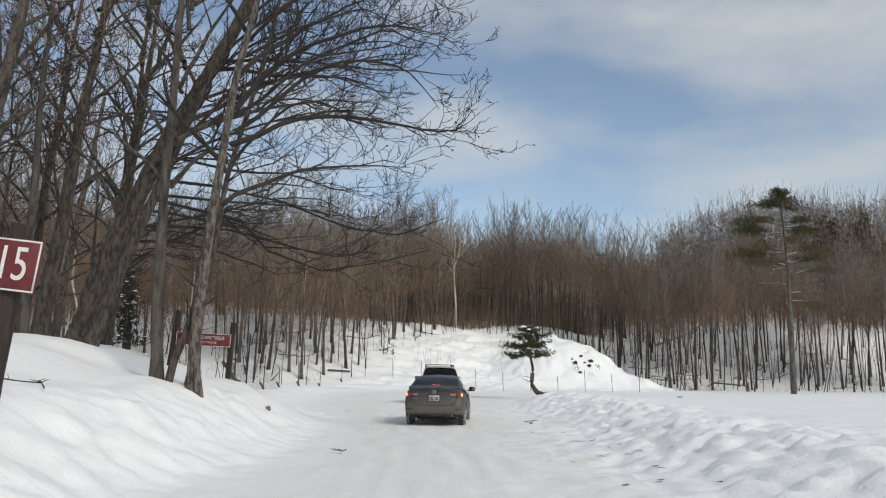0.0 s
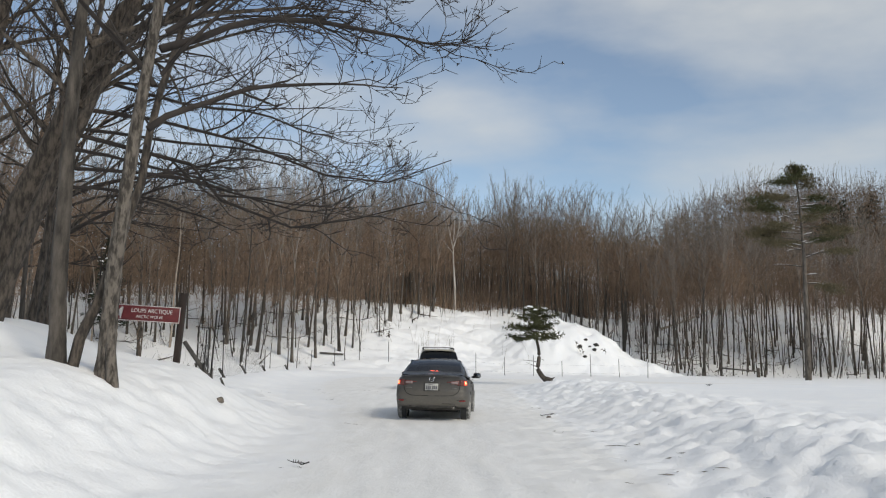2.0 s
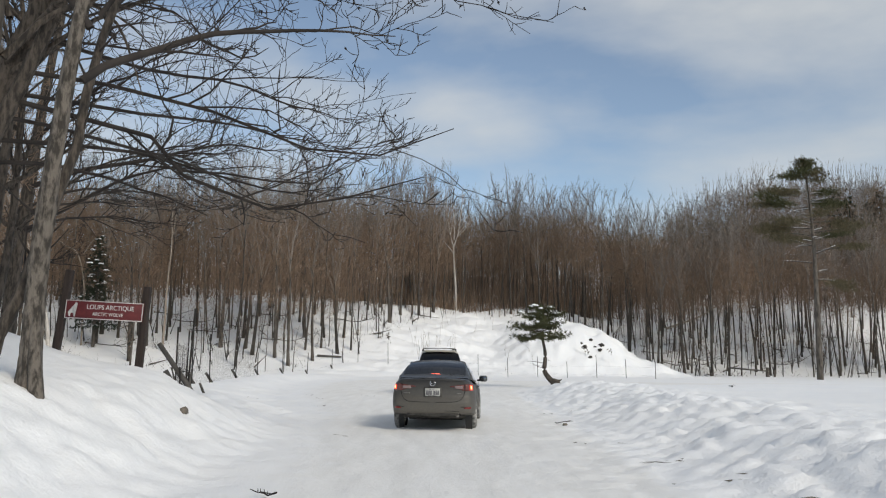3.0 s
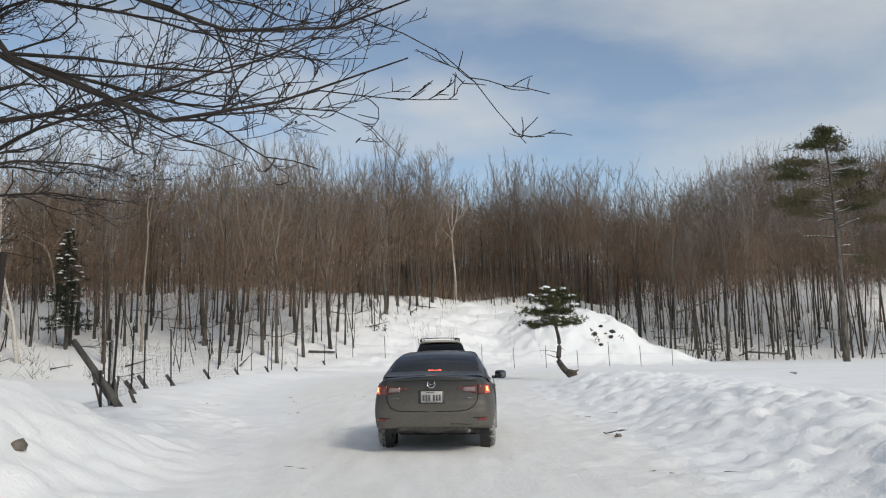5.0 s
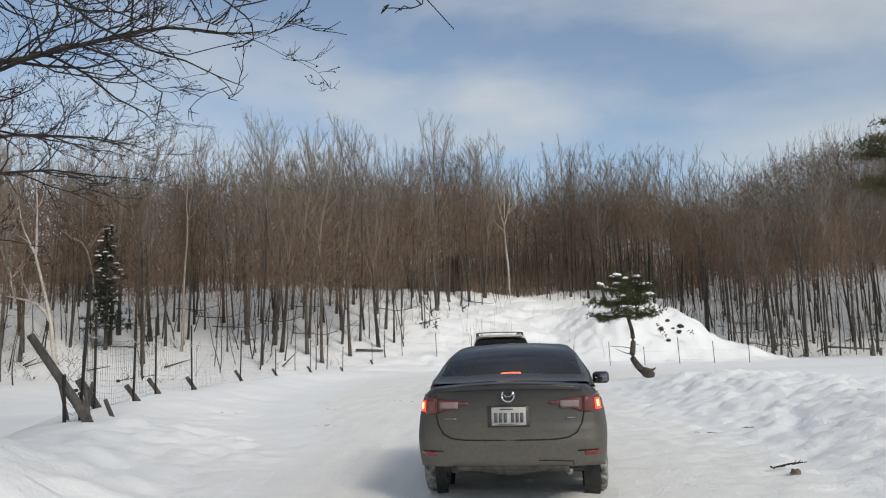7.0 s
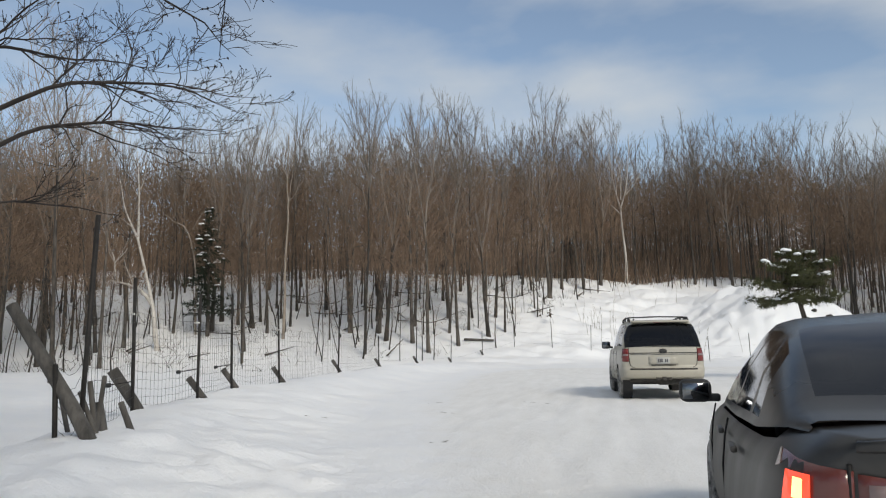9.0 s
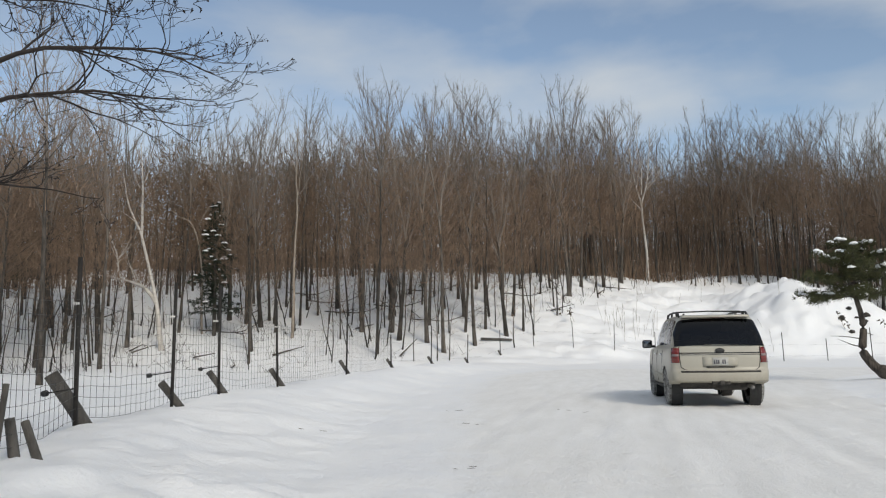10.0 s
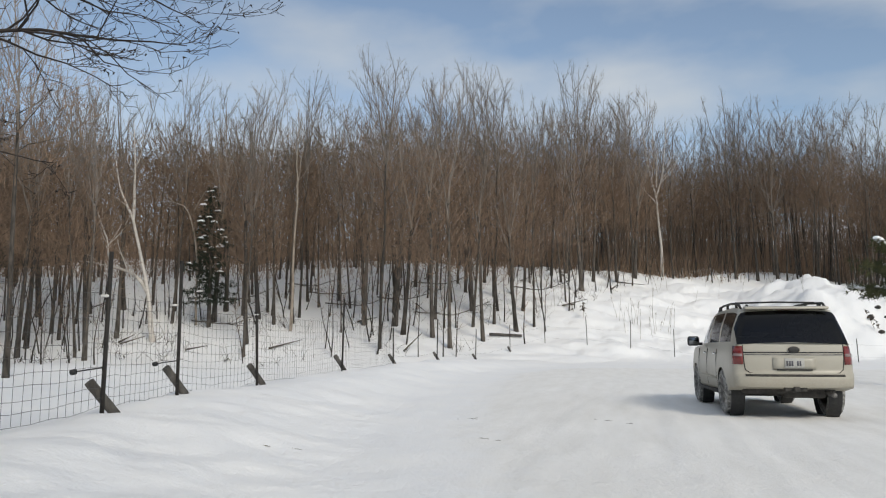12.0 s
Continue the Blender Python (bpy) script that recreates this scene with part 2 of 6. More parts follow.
def height(x, y):
    x, y = np.asarray(x, float), np.asarray(y, float)
    xl, xr = ROAD_L(y), ROAD_R(y)
    z = 0.05 * fbm(x, y, 0.15, 3, 3)
    # wooded slope round the clearing
    up = y - RISE_Y(x)
    z = z + 8.3 * sstep(-2, 36, up) + np.clip(up - 36, 0, 120) * 0.16 + sstep(0, 25, up) * 1.2 * fbm(x, y, 0.06, 3, 9)
    z = z + sstep(30, 75, x) * sstep(10, 70, up) * 14.0
    z = z + (4.0 + 0.7 * fbm(x, y, 0.3, 4, 15)) * sstep(5, 13, x) * (1 - sstep(16.0, 26.0, x + 1.5 * fbm(x, y, 0.25, 2, 16))) * sstep(82, 88.5, y) * (1 - sstep(93, 103, y))
    z = z + sstep(5, 12, x) * (1 - sstep(24, 30, x)) * sstep(81, 86, y) * (1 - sstep(96, 104, y)) * (0.55 * fbm(x, y, 0.7, 4, 17, 0.6))
    # snowfield behind the ploughed bank beside the road
    rr = x - xr
    far = 1 - sstep(53, 63, y)
    wave = 0.5 * fbm(x, y, 0.25, 2, 19)
    z = z + far * (0.55 * (1 - 0.8 * sstep(36, 47, y)) * sstep(-0.2, 2.8, rr + wave) + 0.16 * sstep(3, 18, rr))
    rough = np.exp(-((rr - 2.0) / 2.8) ** 2) * sstep(2, 12, y) * (1 - 0.8 * sstep(40, 48, y))
    lumps = 0.5 - np.abs(fbm(x + 0.35 * fbm(x, y, 1.6, 2, 33), y + 0.35 * fbm(x, y, 1.6, 2, 35), 1.1, 5, 31, 0.62))
    z = z + rough * (-0.02 + 0.08 * fbm(x, y, 0.4, 2, 21) + 0.03 * lumps + 0.04 * fbm(x, y, 1.9, 4, 37, 0.6) + 0.06 * chunks(x, y, 1.0, 201) + 0.12 * chunks(x, y, 2.2, 203) + 0.10 * chunks(x, y, 4.0, 211))
    z = z + 0.14 * np.exp(-((x - 5.0) / 1.3) ** 2 - ((y - 39.5) / 3.0) ** 2)
    # high bank with the large trees
    ll = xl - x
    hump = (1 - sstep(20.5, 26.5, y)) * sstep(-30, 4, y)
    z = z + hump * (1.25 * sstep(-0.4, 2.6, ll) + 0.95 * sstep(2.2, 6.5, ll)) + hump * sstep(0.5, 3, ll) * 0.25 * fbm(x, y, 0.25, 3, 41)
    # low ridge along the fence, and the lower ground behind it
    fx = FENCE_X(y)
    along = sstep(22, 28, y) * (1 - sstep(64, 72, y))
    t = (xl - x) / np.maximum(xl - fx, 0.8)
    z = z + along * (0.42 * sstep(0.0, 0.9, t) - 0.55 * sstep(1.0, 2.0, t) * (1 - sstep(2.5, 6.0, t)) - 0.3 * sstep(1.0, 2.0, t))
    z = z + along * np.exp(-((t - 0.7) / 0.5) ** 2) * (0.12 * fbm(x, y, 0.8, 3, 51) + 0.07 * chunks(x, y, 1.9, 205))
    # lumps thrown up along the foot of the high bank
    z = z + sstep(3, 9, y) * (1 - sstep(27, 32, y)) * np.exp(-((ll - 1.0) / 1.3) ** 2) * (0.12 * chunks(x, y, 1.3, 207) + 0.10 * chunks(x, y, 2.7, 209))
    # wheel ruts and small lumps
    inroad = sstep(0, 1.2, ll * -1) * sstep(0, 1.0, -rr)
    z = z + inroad * (0.02 * fbm(x * 2.4, y * 0.5, 1.0, 3, 61) + 0.012 * fbm(x, y, 3.0, 2, 63))
    for mid in (TRACK_A(y), TRACK_B(y)):
        for side in (-0.78, 0.78):
            d = x - mid - side + 0.10 * vnoise(x * 0 + side, y, 0.12, 65)
            z = z + inroad * (-0.014 * np.exp(-(d / 0.15) ** 2) + 0.008 * np.exp(-((np.abs(d) - 0.27) / 0.09) ** 2)) * (0.7 + 0.6 * vnoise(x, y, 0.5, 67))
    z = z + (1 - inroad) * (0.05 * fbm(x, y, 0.9, 4, 71) + 0.03 * np.abs(fbm(x, y, 2.6, 3, 73)))
    # uneven snow on the open slope
    z = z + sstep(-4, 6, up) * (1 - sstep(40, 60, up)) * np.exp(-((x - 4) / 16) ** 2) * 1.0 * np.abs(fbm(x * 0.5 + 0.5 * y, y * 1.1 - 0.5 * x, 0.3, 4, 81))
    cut = sstep(-10, -4, x) * (1 - sstep(22, 28, x)) * sstep(76, 82, y) * (1 - sstep(100, 108, y))
    groove = vnoise(x * 1.0 + 0.25 * y, y * 0.22 - 0.06 * x, 0.9, 91)
    z = z + cut * (0.26 * np.abs(groove) + 0.06 * chunks(x, y, 0.55, 213) + 0.07 * chunks(x, y, 1.2, 215) + 0.12 * fbm(x, y, 0.9, 3, 93))
    return z


def ground_z(x, y):
    return float(height(x, y))


def spaced(fine0, fine1, step, lo, hi, grow, mid0, mid1, mid_step):
    """Grid lines: close together from fine0 to fine1, no further apart than mid_step from mid0 to mid1, ever wider beyond."""
    v = list(np.arange(fine0, fine1, step))
    s, a = step, fine0
    while a > lo:
        s = min(s * grow, mid_step) if a > mid0 else s * grow
        a -= s
        v.insert(0, a)
    s, a = step, v[-1]
    while a < hi:
        s = min(s * grow, mid_step) if a < mid1 else s * grow
        a += s
        v.append(a)
    return np.array(v)


def tri_mesh(name, V, T, smooth=True, material=None):
    me = bpy.data.meshes.new(name)
    V, T = np.asarray(V, np.float32), np.asarray(T, np.int32)
    k = T.shape[1]
    me.vertices.add(len(V))
    me.vertices.foreach_set("co", V.ravel())
    me.loops.add(T.size)
    me.loops.foreach_set("vertex_index", T.ravel())
    me.polygons.add(len(T))
    me.polygons.foreach_set("loop_start", np.arange(0, T.size, k, dtype=np.int32))
    me.polygons.foreach_set("use_smooth", np.full(len(T), smooth))
    me.update()
    if material:
        me.materials.append(material)
    return me


gx = spaced(-7.0, 8.0, 0.11, -900, 900, 1.12, -12, 26, 0.34)
gy = spaced(6.0, 38.0, 0.12, -500, 1300, 1.10, 2, 106, 0.36)
GX, GY = np.meshgrid(gx, gy)
GZ = height(GX, GY)
packed = (sstep(-0.2, 3.0, GX - ROAD_L(GY)) * sstep(-0.2, 1.2, ROAD_R(GY) - GX) * (1 - sstep(60, 70, GY)) * (1 - sstep(24, 40, GX))).ravel()
GV = np.stack([GX, GY, GZ], -1).reshape(-1, 3)
nx, ny = len(gx), len(gy)
ii = (np.arange(ny - 1)[:, None] * nx + np.arange(nx - 1)[None, :]).ravel()
quads = np.stack([ii, ii + 1, ii + nx + 1, ii + nx], -1)
on_road = packed[quads].mean(1) > 0.25


def sheet(name, q, label):
    used = np.unique(q)
    back = np.zeros(len(GV), np.int32)
    back[used] = np.arange(len(used))
    me = tri_mesh(name, GV[used], back[q], True, SNOW)
    at = me.attributes.new("packed", "FLOAT", "POINT")
    at.data.foreach_set("value", packed[used].astype(np.float32))
    return tagged(new(name, me), label, name, kind="structure")


sheet("ground", quads[~on_road], "deep white snow over the clearing, banks and wooded slope")
sheet("road", quads[on_road], "packed and rutted snow track with a faint dirty cast")

# ---- plants: tools ----
class Geo:
    """Collects triangles."""

    def __init__(self):
        self.v, self.t, self.n = [], [], 0

    def add(self, v, t):
        self.v.append(np.asarray(v, np.float32))
        self.t.append(np.asarray(t, np.int32) + self.n)
        self.n += len(v)

    def tube(self, pts, rad, sides=6, cap=False):
        P = np.asarray(pts, float)
        k = len(P)
        T = np.gradient(P, axis=0)
        T /= np.linalg.norm(T, axis=1)[:, None] + 1e-9
        ref = np.array([0.0, 0.0, 1.0]) if abs(T[0, 2]) < 0.8 else np.array([1.0, 0.0, 0.0])
        A = np.cross(T, ref)
        A /= np.linalg.norm(A, axis=1)[:, None] + 1e-9
        B = np.cross(T, A)
        th = np.arange(sides) * 2 * math.pi / sides
        R = np.asarray(rad, float)[:, None, None]
        V = P[:, None] + R * (A[:, None] * np.cos(th)[None, :, None] + B[:, None] * np.sin(th)[None, :, None])
        a = np.arange(sides)
        b = (a + 1) % sides
        r = (np.arange(k - 1) * sides)[:, None]
        t1 = np.stack([r + a, r + b, r + sides + b], -1).reshape(-1, 3)
        t2 = np.stack([r + a, r + sides + b, r + sides + a], -1).reshape(-1, 3)
        tris = [t1, t2]
        V = V.reshape(-1, 3)
        if cap:
            V = np.vstack([V, P[0], P[-1]])
            e = (k - 1) * sides
            tris.append(np.stack([b, a, np.full(sides, k * sides)], -1))
            tris.append(np.stack([e + a, e + b, np.full(sides, k * sides + 1)], -1))
        self.add(V, np.vstack(tris))

    def bark_tube(self, pts, rad, sides, rng, amp=0.07):
        """A stem with plates and ridges that run along it."""
        P0 = np.asarray(pts, float)
        L = np.linalg.norm(np.diff(P0, axis=0), axis=1).sum()
        k = int(max(12, L / 0.11))
        u, src = np.linspace(0, 1, k), np.linspace(0, 1, len(P0))
        P = np.stack([np.interp(u, src, P0[:, c]) for c in range(3)], -1)
        for _ in range(3):
            P[1:-1] = (P[:-2] + 2 * P[1:-1] + P[2:]) / 4
        n0 = self.n
        self.tube(P, np.interp(u, src, rad), sides)
        V = self.v[-1].reshape(k, sides, 3)
        rough = rng.normal(size=(k // 4 + 2, sides))
        rough = np.stack([np.interp(np.arange(k) / 4.0, np.arange(k // 4 + 2), rough[:, j]) for j in range(sides)], -1) + 0.5 * rng.normal(size=(k, sides))
        V += (V - P[:, None].astype(np.float32)) * (amp * np.clip(rough, -1.4, 1.8))[..., None].astype(np.float32)

    def spikes(self, B, D, L, r, droop=0.0):
        """Twigs: thin three-sided spikes from B along D."""
        B, D = np.asarray(B, float), np.asarray(D, float)
        n = len(B)
        if not n:
            return
        L, r = np.broadcast_to(L, n)[:, None], np.broadcast_to(r, n)[:, None]
        D = D / (np.linalg.norm(D, axis=1)[:, None] + 1e-9)
        A = np.cross(D, np.array([0.31, 0.22, 0.92]))
        A /= np.linalg.norm(A, axis=1)[:, None] + 1e-9
        C = np.cross(D, A)
        tip = B + D * L
        tip[:, 2] -= droop * L[:, 0]
        V = np.stack([B + A * r, B + (-0.5 * A + 0.866 * C) * r, B + (-0.5 * A - 0.866 * C) * r, tip], 1).reshape(-1, 3)
        o = (np.arange(n) * 4)[:, None]
        self.add(V, np.vstack([o + np.array([0, 1, 3]), o + np.array([1, 2, 3])]))

    def mesh(self, name, material, smooth=True):
        return tri_mesh(name, np.vstack(self.v), np.vstack(self.t), smooth, material)


def rvec(rng, n):
    v = rng.normal(size=(n, 3))
    return v / np.linalg.norm(v, axis=1)[:, None]


def along_line(P, s):
    """Points and directions at the shares s of a polyline."""
    P = np.asarray(P, float)
    s = np.clip(np.asarray(s, float), 0, 0.9999) * (len(P) - 1)
    i = s.astype(int)
    f = (s - i)[:, None]
    D = P[i + 1] - P[i]
    return P[i] + D * f, D / (np.linalg.norm(D, axis=1)[:, None] + 1e-9)


def bent(rng, start, d, length, k, wander, rise):
    P = [np.asarray(start, float)]
    d = np.asarray(d, float) / np.linalg.norm(d)
    for _ in range(k):
        d = d + rng.normal(size=3) * wander + np.array([0, 0, rise])
        d /= np.linalg.norm(d)
        P.append(P[-1] + d * length / k)
    return np.array(P)


def forest_tree(seed, H, r0, bare, haze, twigs, sides=6, fat=1.0):
    """A slim forest hardwood in winter: trunk and limbs, grey upper twigs, a brown haze of lower twigs."""
    rng = np.random.default_rng(seed)
    wood, top, low = Geo(), Geo(), Geo()
    lean = rng.normal(size=2) * 0.035
    k = 9
    s = np.linspace(0, 1, k)
    wob = rng.normal(size=(k, 2)).cumsum(0) * 0.12
    P = np.stack([lean[0] * s * H + wob[:, 0] * s, lean[1] * s * H + wob[:, 1] * s, s * H - 0.3], -1)
    R = r0 * (1 - s) ** 0.8 + 0.012
    R[0] *= 1.35
    fork = rng.uniform(0.46, 0.62)
    cut = np.linspace(0, fork, 7)
    TP, _ = along_line(P, cut)
    wood.tube(TP, r0 * (1 - 0.55 * cut / fork) * np.where(cut == 0, 1.3, 1.0), sides)

    def spray(Q, m, g, length, rad):
        us = rng.uniform(0.15, 1.0, m)
        TB, TD = along_line(Q, us)
        dirs = TD * 0.9 + rvec(rng, m) * 0.62 + np.array([0, 0, 0.35])
        L = rng.uniform(0.5, 1.1, m) * length * (1.25 - us * 0.6)
        g.spikes(TB, dirs, L, rad)
        k2 = rng.integers(0, m, m)
        B2 = TB[k2] + dirs[k2] / np.linalg.norm(dirs[k2], axis=1)[:, None] * (L[k2] * rng.uniform(0.25, 0.8, m))[:, None]
        g.spikes(B2, dirs[k2] + rvec(rng, m) * 0.75, L[k2] * rng.uniform(0.35, 0.7, m), rad * 0.8)

    # leaders fan upwards from the fork, in paler twig grey imitating sunlight on them
    nlead = int(rng.integers(3, 6))
    per = twigs / (nlead * 6.0)
    for j in range(nlead):
        u = fork - 0.12 * j / nlead
        B, D = along_line(P, [u])
        az = 6.283 * j / nlead + rng.normal() * 0.4
        out = 0.12 + 0.26 * rng.random() + (0.0 if j else -0.08)
        d = np.array([math.cos(az) * out, math.sin(az) * out, 1.0])
        Q = bent(rng, B[0], d, H * (1 - u) * rng.uniform(0.82, 1.02), 6, 0.07, 0.05)
        top.tube(Q, np.linspace(r0 * 0.36, 0.011, 7), 4 if sides > 3 else 3)
        spray(Q, int(per * 2), top, 1.2, 0.008 * fat)
        for q in range(5 if sides > 3 else 2):
            uu = 0.12 + 0.16 * q + rng.uniform(0, 0.1)
            B2, D2 = along_line(Q, [uu])
            a2 = rng.random() * 6.283
            d2 = np.array([math.cos(a2), math.sin(a2), rng.uniform(0.7, 1.6)])
            S = bent(rng, B2[0], d2, H * 0.17 * (1.15 - 0.6 * uu) * rng.uniform(0.7, 1.2), 4, 0.1, 0.12)
            top.tube(S, np.linspace(max(0.016, r0 * 0.18), 0.008, 5), 3)
            spray(S, max(4, int(per * 0.85)), top, 0.95, 0.0075 * fat)
    # spreading lower limbs
    for j in range(6 if sides > 3 else 1):
        u = bare + (fork - bare) * (j + rng.random()) / 6
        B, D = along_line(P, [u])
        az = rng.random() * 6.283
        S = bent(rng, B[0], (math.cos(az), math.sin(az), rng.uniform(0.3, 1.2)), H * 0.17 * rng.uniform(0.6, 1.2), 4, 0.12, 0.08)
        wood.tube(S, np.linspace(max(0.014, r0 * 0.2), 0.007, 5), 3)
        spray(S, max(4, int(twigs / 22)), low, 0.9, 0.010 * fat)
    # fine brown shoots of the lower crown
    u = bare - 0.03 + (0.74 - bare) * rng.random(haze) ** 1.15
    B, D = along_line(P, u)
    az = rng.random(haze) * 6.283
    out = np.sqrt(rng.random(haze)) * (2.9 - 1.6 * np.abs(u - 0.5))
    B = B + np.stack([np.cos(az) * out, np.sin(az) * out, rng.normal(size=haze) * 0.4 + out * 0.25], -1)
    dirs = np.stack([np.cos(az) * 0.45, np.sin(az) * 0.45, np.ones(haze) * 0.75], -1) + rng.normal(size=(haze, 3)) * 0.6
    low.spikes(B, dirs, rng.uniform(0.55, 1.55, haze), (0.0155 if sides > 3 else 0.0185) * fat)
    m = 8
    B, D = along_line(P, rng.uniform(min(0.12, bare * 0.5), bare, m))
    low.spikes(B, rvec(rng, m) * np.array([1, 1, 0.5]) + np.array([0, 0, 0.4]), rng.uniform(0.5, 1.8, m), 0.012)
    return wood, top, low


def two_mesh(name, g1, m1, g2, m2):
    """Two sorts of twigs in one crown."""
    V1, T1, V2, T2 = np.vstack(g1.v), np.vstack(g1.t), np.vstack(g2.v), np.vstack(g2.t)
    me = tri_mesh(name, np.vstack([V1, V2]), np.vstack([T1, T2 + len(V1)]), True, m1)
    me.materials.append(m2)
    me.polygons.foreach_set("material_index", np.r_[np.zeros(len(T1), np.int32), np.ones(len(T2), np.int32)])
    return me


def tree_thing(name, parts, label, category, group="", at=None):
    root = new(name)
    root.empty_display_size = 0.3
    for pn, me in parts:
        ob = new(pn, me)
        ob.parent = root
        if pn in ("snow_load", "dead_leaf"):
            tagged(ob, kind="stuff")
    if at is not None:
        root.matrix_world = at
    return tagged(root, label, category, group)


EDGE_Y = curve([-90, -60, -40, -27, -21, -17, -12, -9, -7, -5, -2, 2, 8, 14, 20, 26, 34, 45, 60, 120],
               [44, 50, 56, 63, 68, 71, 71, 77, 84, 91, 99, 106, 110, 108, 102, 95, 98, 100, 100, 95])
GAPS = (((-2.4, 23.5), (-30.7, 74.6)), ((-2.4, 23.5), (-33.0, 70.5)), ((-2.4, 23.5), (-24.6, 74.7)))


def in_gap(x, y):
    """Open lanes in the wood, in which single trees stand clear."""
    for (ax, ay), (bx, by) in GAPS:
        dx, dy = bx - ax, by - ay
        L = math.hypot(dx, dy)
        u = ((x - ax) * dx + (y - ay) * dy) / L
        if 0 < u < L + 1.5 and abs((x - ax) * dy - (y - ay) * dx) / L < 2.0:
            return True
    return False


PLACES = []
rng = np.random.default_rng(11)


def scatter(count, x0, x1, d0, d1, gap, tries=60000):
    got = []
    for _ in range(tries):
        if len(got) >= count:
            break
        x = rng.uniform(x0, x1)
        y = float(EDGE_Y(x)) + d0 + (d1 - d0) * rng.random() ** 1.0
        if in_gap(x, y):
            continue
        if all((x - a) ** 2 + (y - b) ** 2 > gap * gap for a, b in PLACES):
            PLACES.append((x, y))
            got.append((x, y))
    return got


front = scatter(285, -60, 66, 0, 22, 1.7)
VARIANTS = []
for v in range(14):
    w, tp, lw = forest_tree(100 + v, 16.0 + 3.8 * ((v * 5) % 14) / 14, 0.065 + 0.125 * ((v * 9) % 14) / 14, (0.28 if v < 7 else 0.42) + 0.012 * (v % 7), 500, 320)
    VARIANTS.append(tree_thing("forest_tree", [("trunk", w.mesh("trunk", BARK_GREY)), ("crown", two_mesh("crown", tp, TWIG_GREY, lw, TWIG))],
                               "slim bare grey hardwood tree with brown lower twigs standing in snow", "tree", "bare trees of the wood"))
front = sorted(front[:14]) + front[14:]
for n_, (x, y) in enumerate(front):
    v = VARIANTS[n_ if n_ < 14 else n_ % 7 + (0 if x < 13 else 7)]
    sc = rng.uniform(0.82, 1.06) * (1 + 0.10 * float(sstep(85, 105, y)))
    m = Matrix.Translation((x, y, ground_z(x, y))) @ Matrix.Rotation(rng.uniform(0, 6.28), 4, "Z")
    ob = v if n_ < 14 else copy_thing(v, m)
    ob.matrix_basis = m
    ob.scale = (sc, sc, sc)

# the wood behind, uncounted
back_places = scatter(310, -110, 98, 22, 44, 2.0)
NEARER = len(back_places)
back_places += scatter(215, -110, 98, 44, 66, 2.0) + scatter(90, 48, 105, 60, 92, 2.4)
bw, bt = Geo(), Geo()
SIMPLE = [forest_tree(300 + v, 16.0 + 0.7 * v, 0.12, 0.30 if v < 4 else 0.06, 300, 100, 3, 2.4) for v in range(7)]
SIMPLE = [[(np.vstack(g.v), np.vstack(g.t)) for g in s] for s in SIMPLE]
bl = Geo()
for n_, (x, y) in enumerate(back_places):
    a, sc = rng.uniform(0, 6.28), rng.uniform(0.86, 1.04)
    c, s = math.cos(a) * sc, math.sin(a) * sc
    M3 = np.array([[c, -s, 0], [s, c, 0], [0, 0, sc]])
    o = np.array([x, y, ground_z(x, y)])
    for g, (vv, tt) in zip((bw, bt, bl), SIMPLE[n_ % 4 if n_ < NEARER else 4 + n_ % 3]):
        g.add(vv @ M3.T + o, tt)
brush = Geo()
nb = 8000
bx = rng.uniform(-95, 100, nb)
by = RISE_Y(bx) + rng.uniform(28, 60, nb)
brush.spikes(np.stack([bx, by, height(bx, by) - 0.2], -1), np.stack([rng.normal(size=nb) * 0.3, rng.normal(size=nb) * 0.3, np.ones(nb)], -1), rng.uniform(1.2, 4.8, nb), 0.024)
nb = 3500
bx = rng.uniform(-16, 26, nb)
by = RISE_Y(bx) + rng.uniform(30, 58, nb)
brush.spikes(np.stack([bx, by, height(bx, by) - 0.2], -1), np.stack([rng.normal(size=nb) * 0.25, rng.normal(size=nb) * 0.25, np.ones(nb)], -1), rng.uniform(2.0, 6.0, nb), 0.026)
nb = 7000
bx = rng.uniform(-110, 110, nb)
by = RISE_Y(bx) + rng.uniform(56, 84, nb)
brush.spikes(np.stack([bx, by, height(bx, by) - 0.2], -1), np.stack([rng.normal(size=nb) * 0.2, rng.normal(size=nb) * 0.2, np.ones(nb)], -1), rng.uniform(4.0, 11.0, nb), 0.07)
floor_w = Geo()
nb = 420
bx = rng.uniform(-62, 66, nb)
by = EDGE_Y(bx) + rng.uniform(-1.0, 26, nb)
for x, y in zip(bx, by):
    m = int(rng.integers(4, 12))
    px, py = x + rng.normal(size=m) * 0.5, y + rng.normal(size=m) * 0.4
    floor_w.spikes(np.stack([px, py, height(px, py) - 0.1], -1), np.stack([rng.normal(size=m) * 0.8, rng.normal(size=m) * 0.8, np.ones(m)], -1), rng.uniform(0.4, 1.7, m), 0.016)
    if rng.random() < 0.14:
        a, ln = rng.uniform(-1.5, 1.5), rng.uniform(1.0, 3.0)
        ex, ey = x + math.cos(a) * ln, y + math.sin(a) * ln
        floor_w.tube([(x, y, ground_z(x, y) + 0.1), (ex, ey, ground_z(ex, ey) + rng.uniform(0.1, 0.9))], [rng.uniform(0.03, 0.09), 0.02], 5)
tagged(new("forest_litter", floor_w.mesh("forest_litter", BARK_GREY)), "dead sticks, stubs and low brush on the snowy forest floor", "brushwood", kind="stuff")
far_wood = tagged(new("far_wood"), "dense brown and grey bare woodland further up the snowy slope", "woodland", kind="stuff")
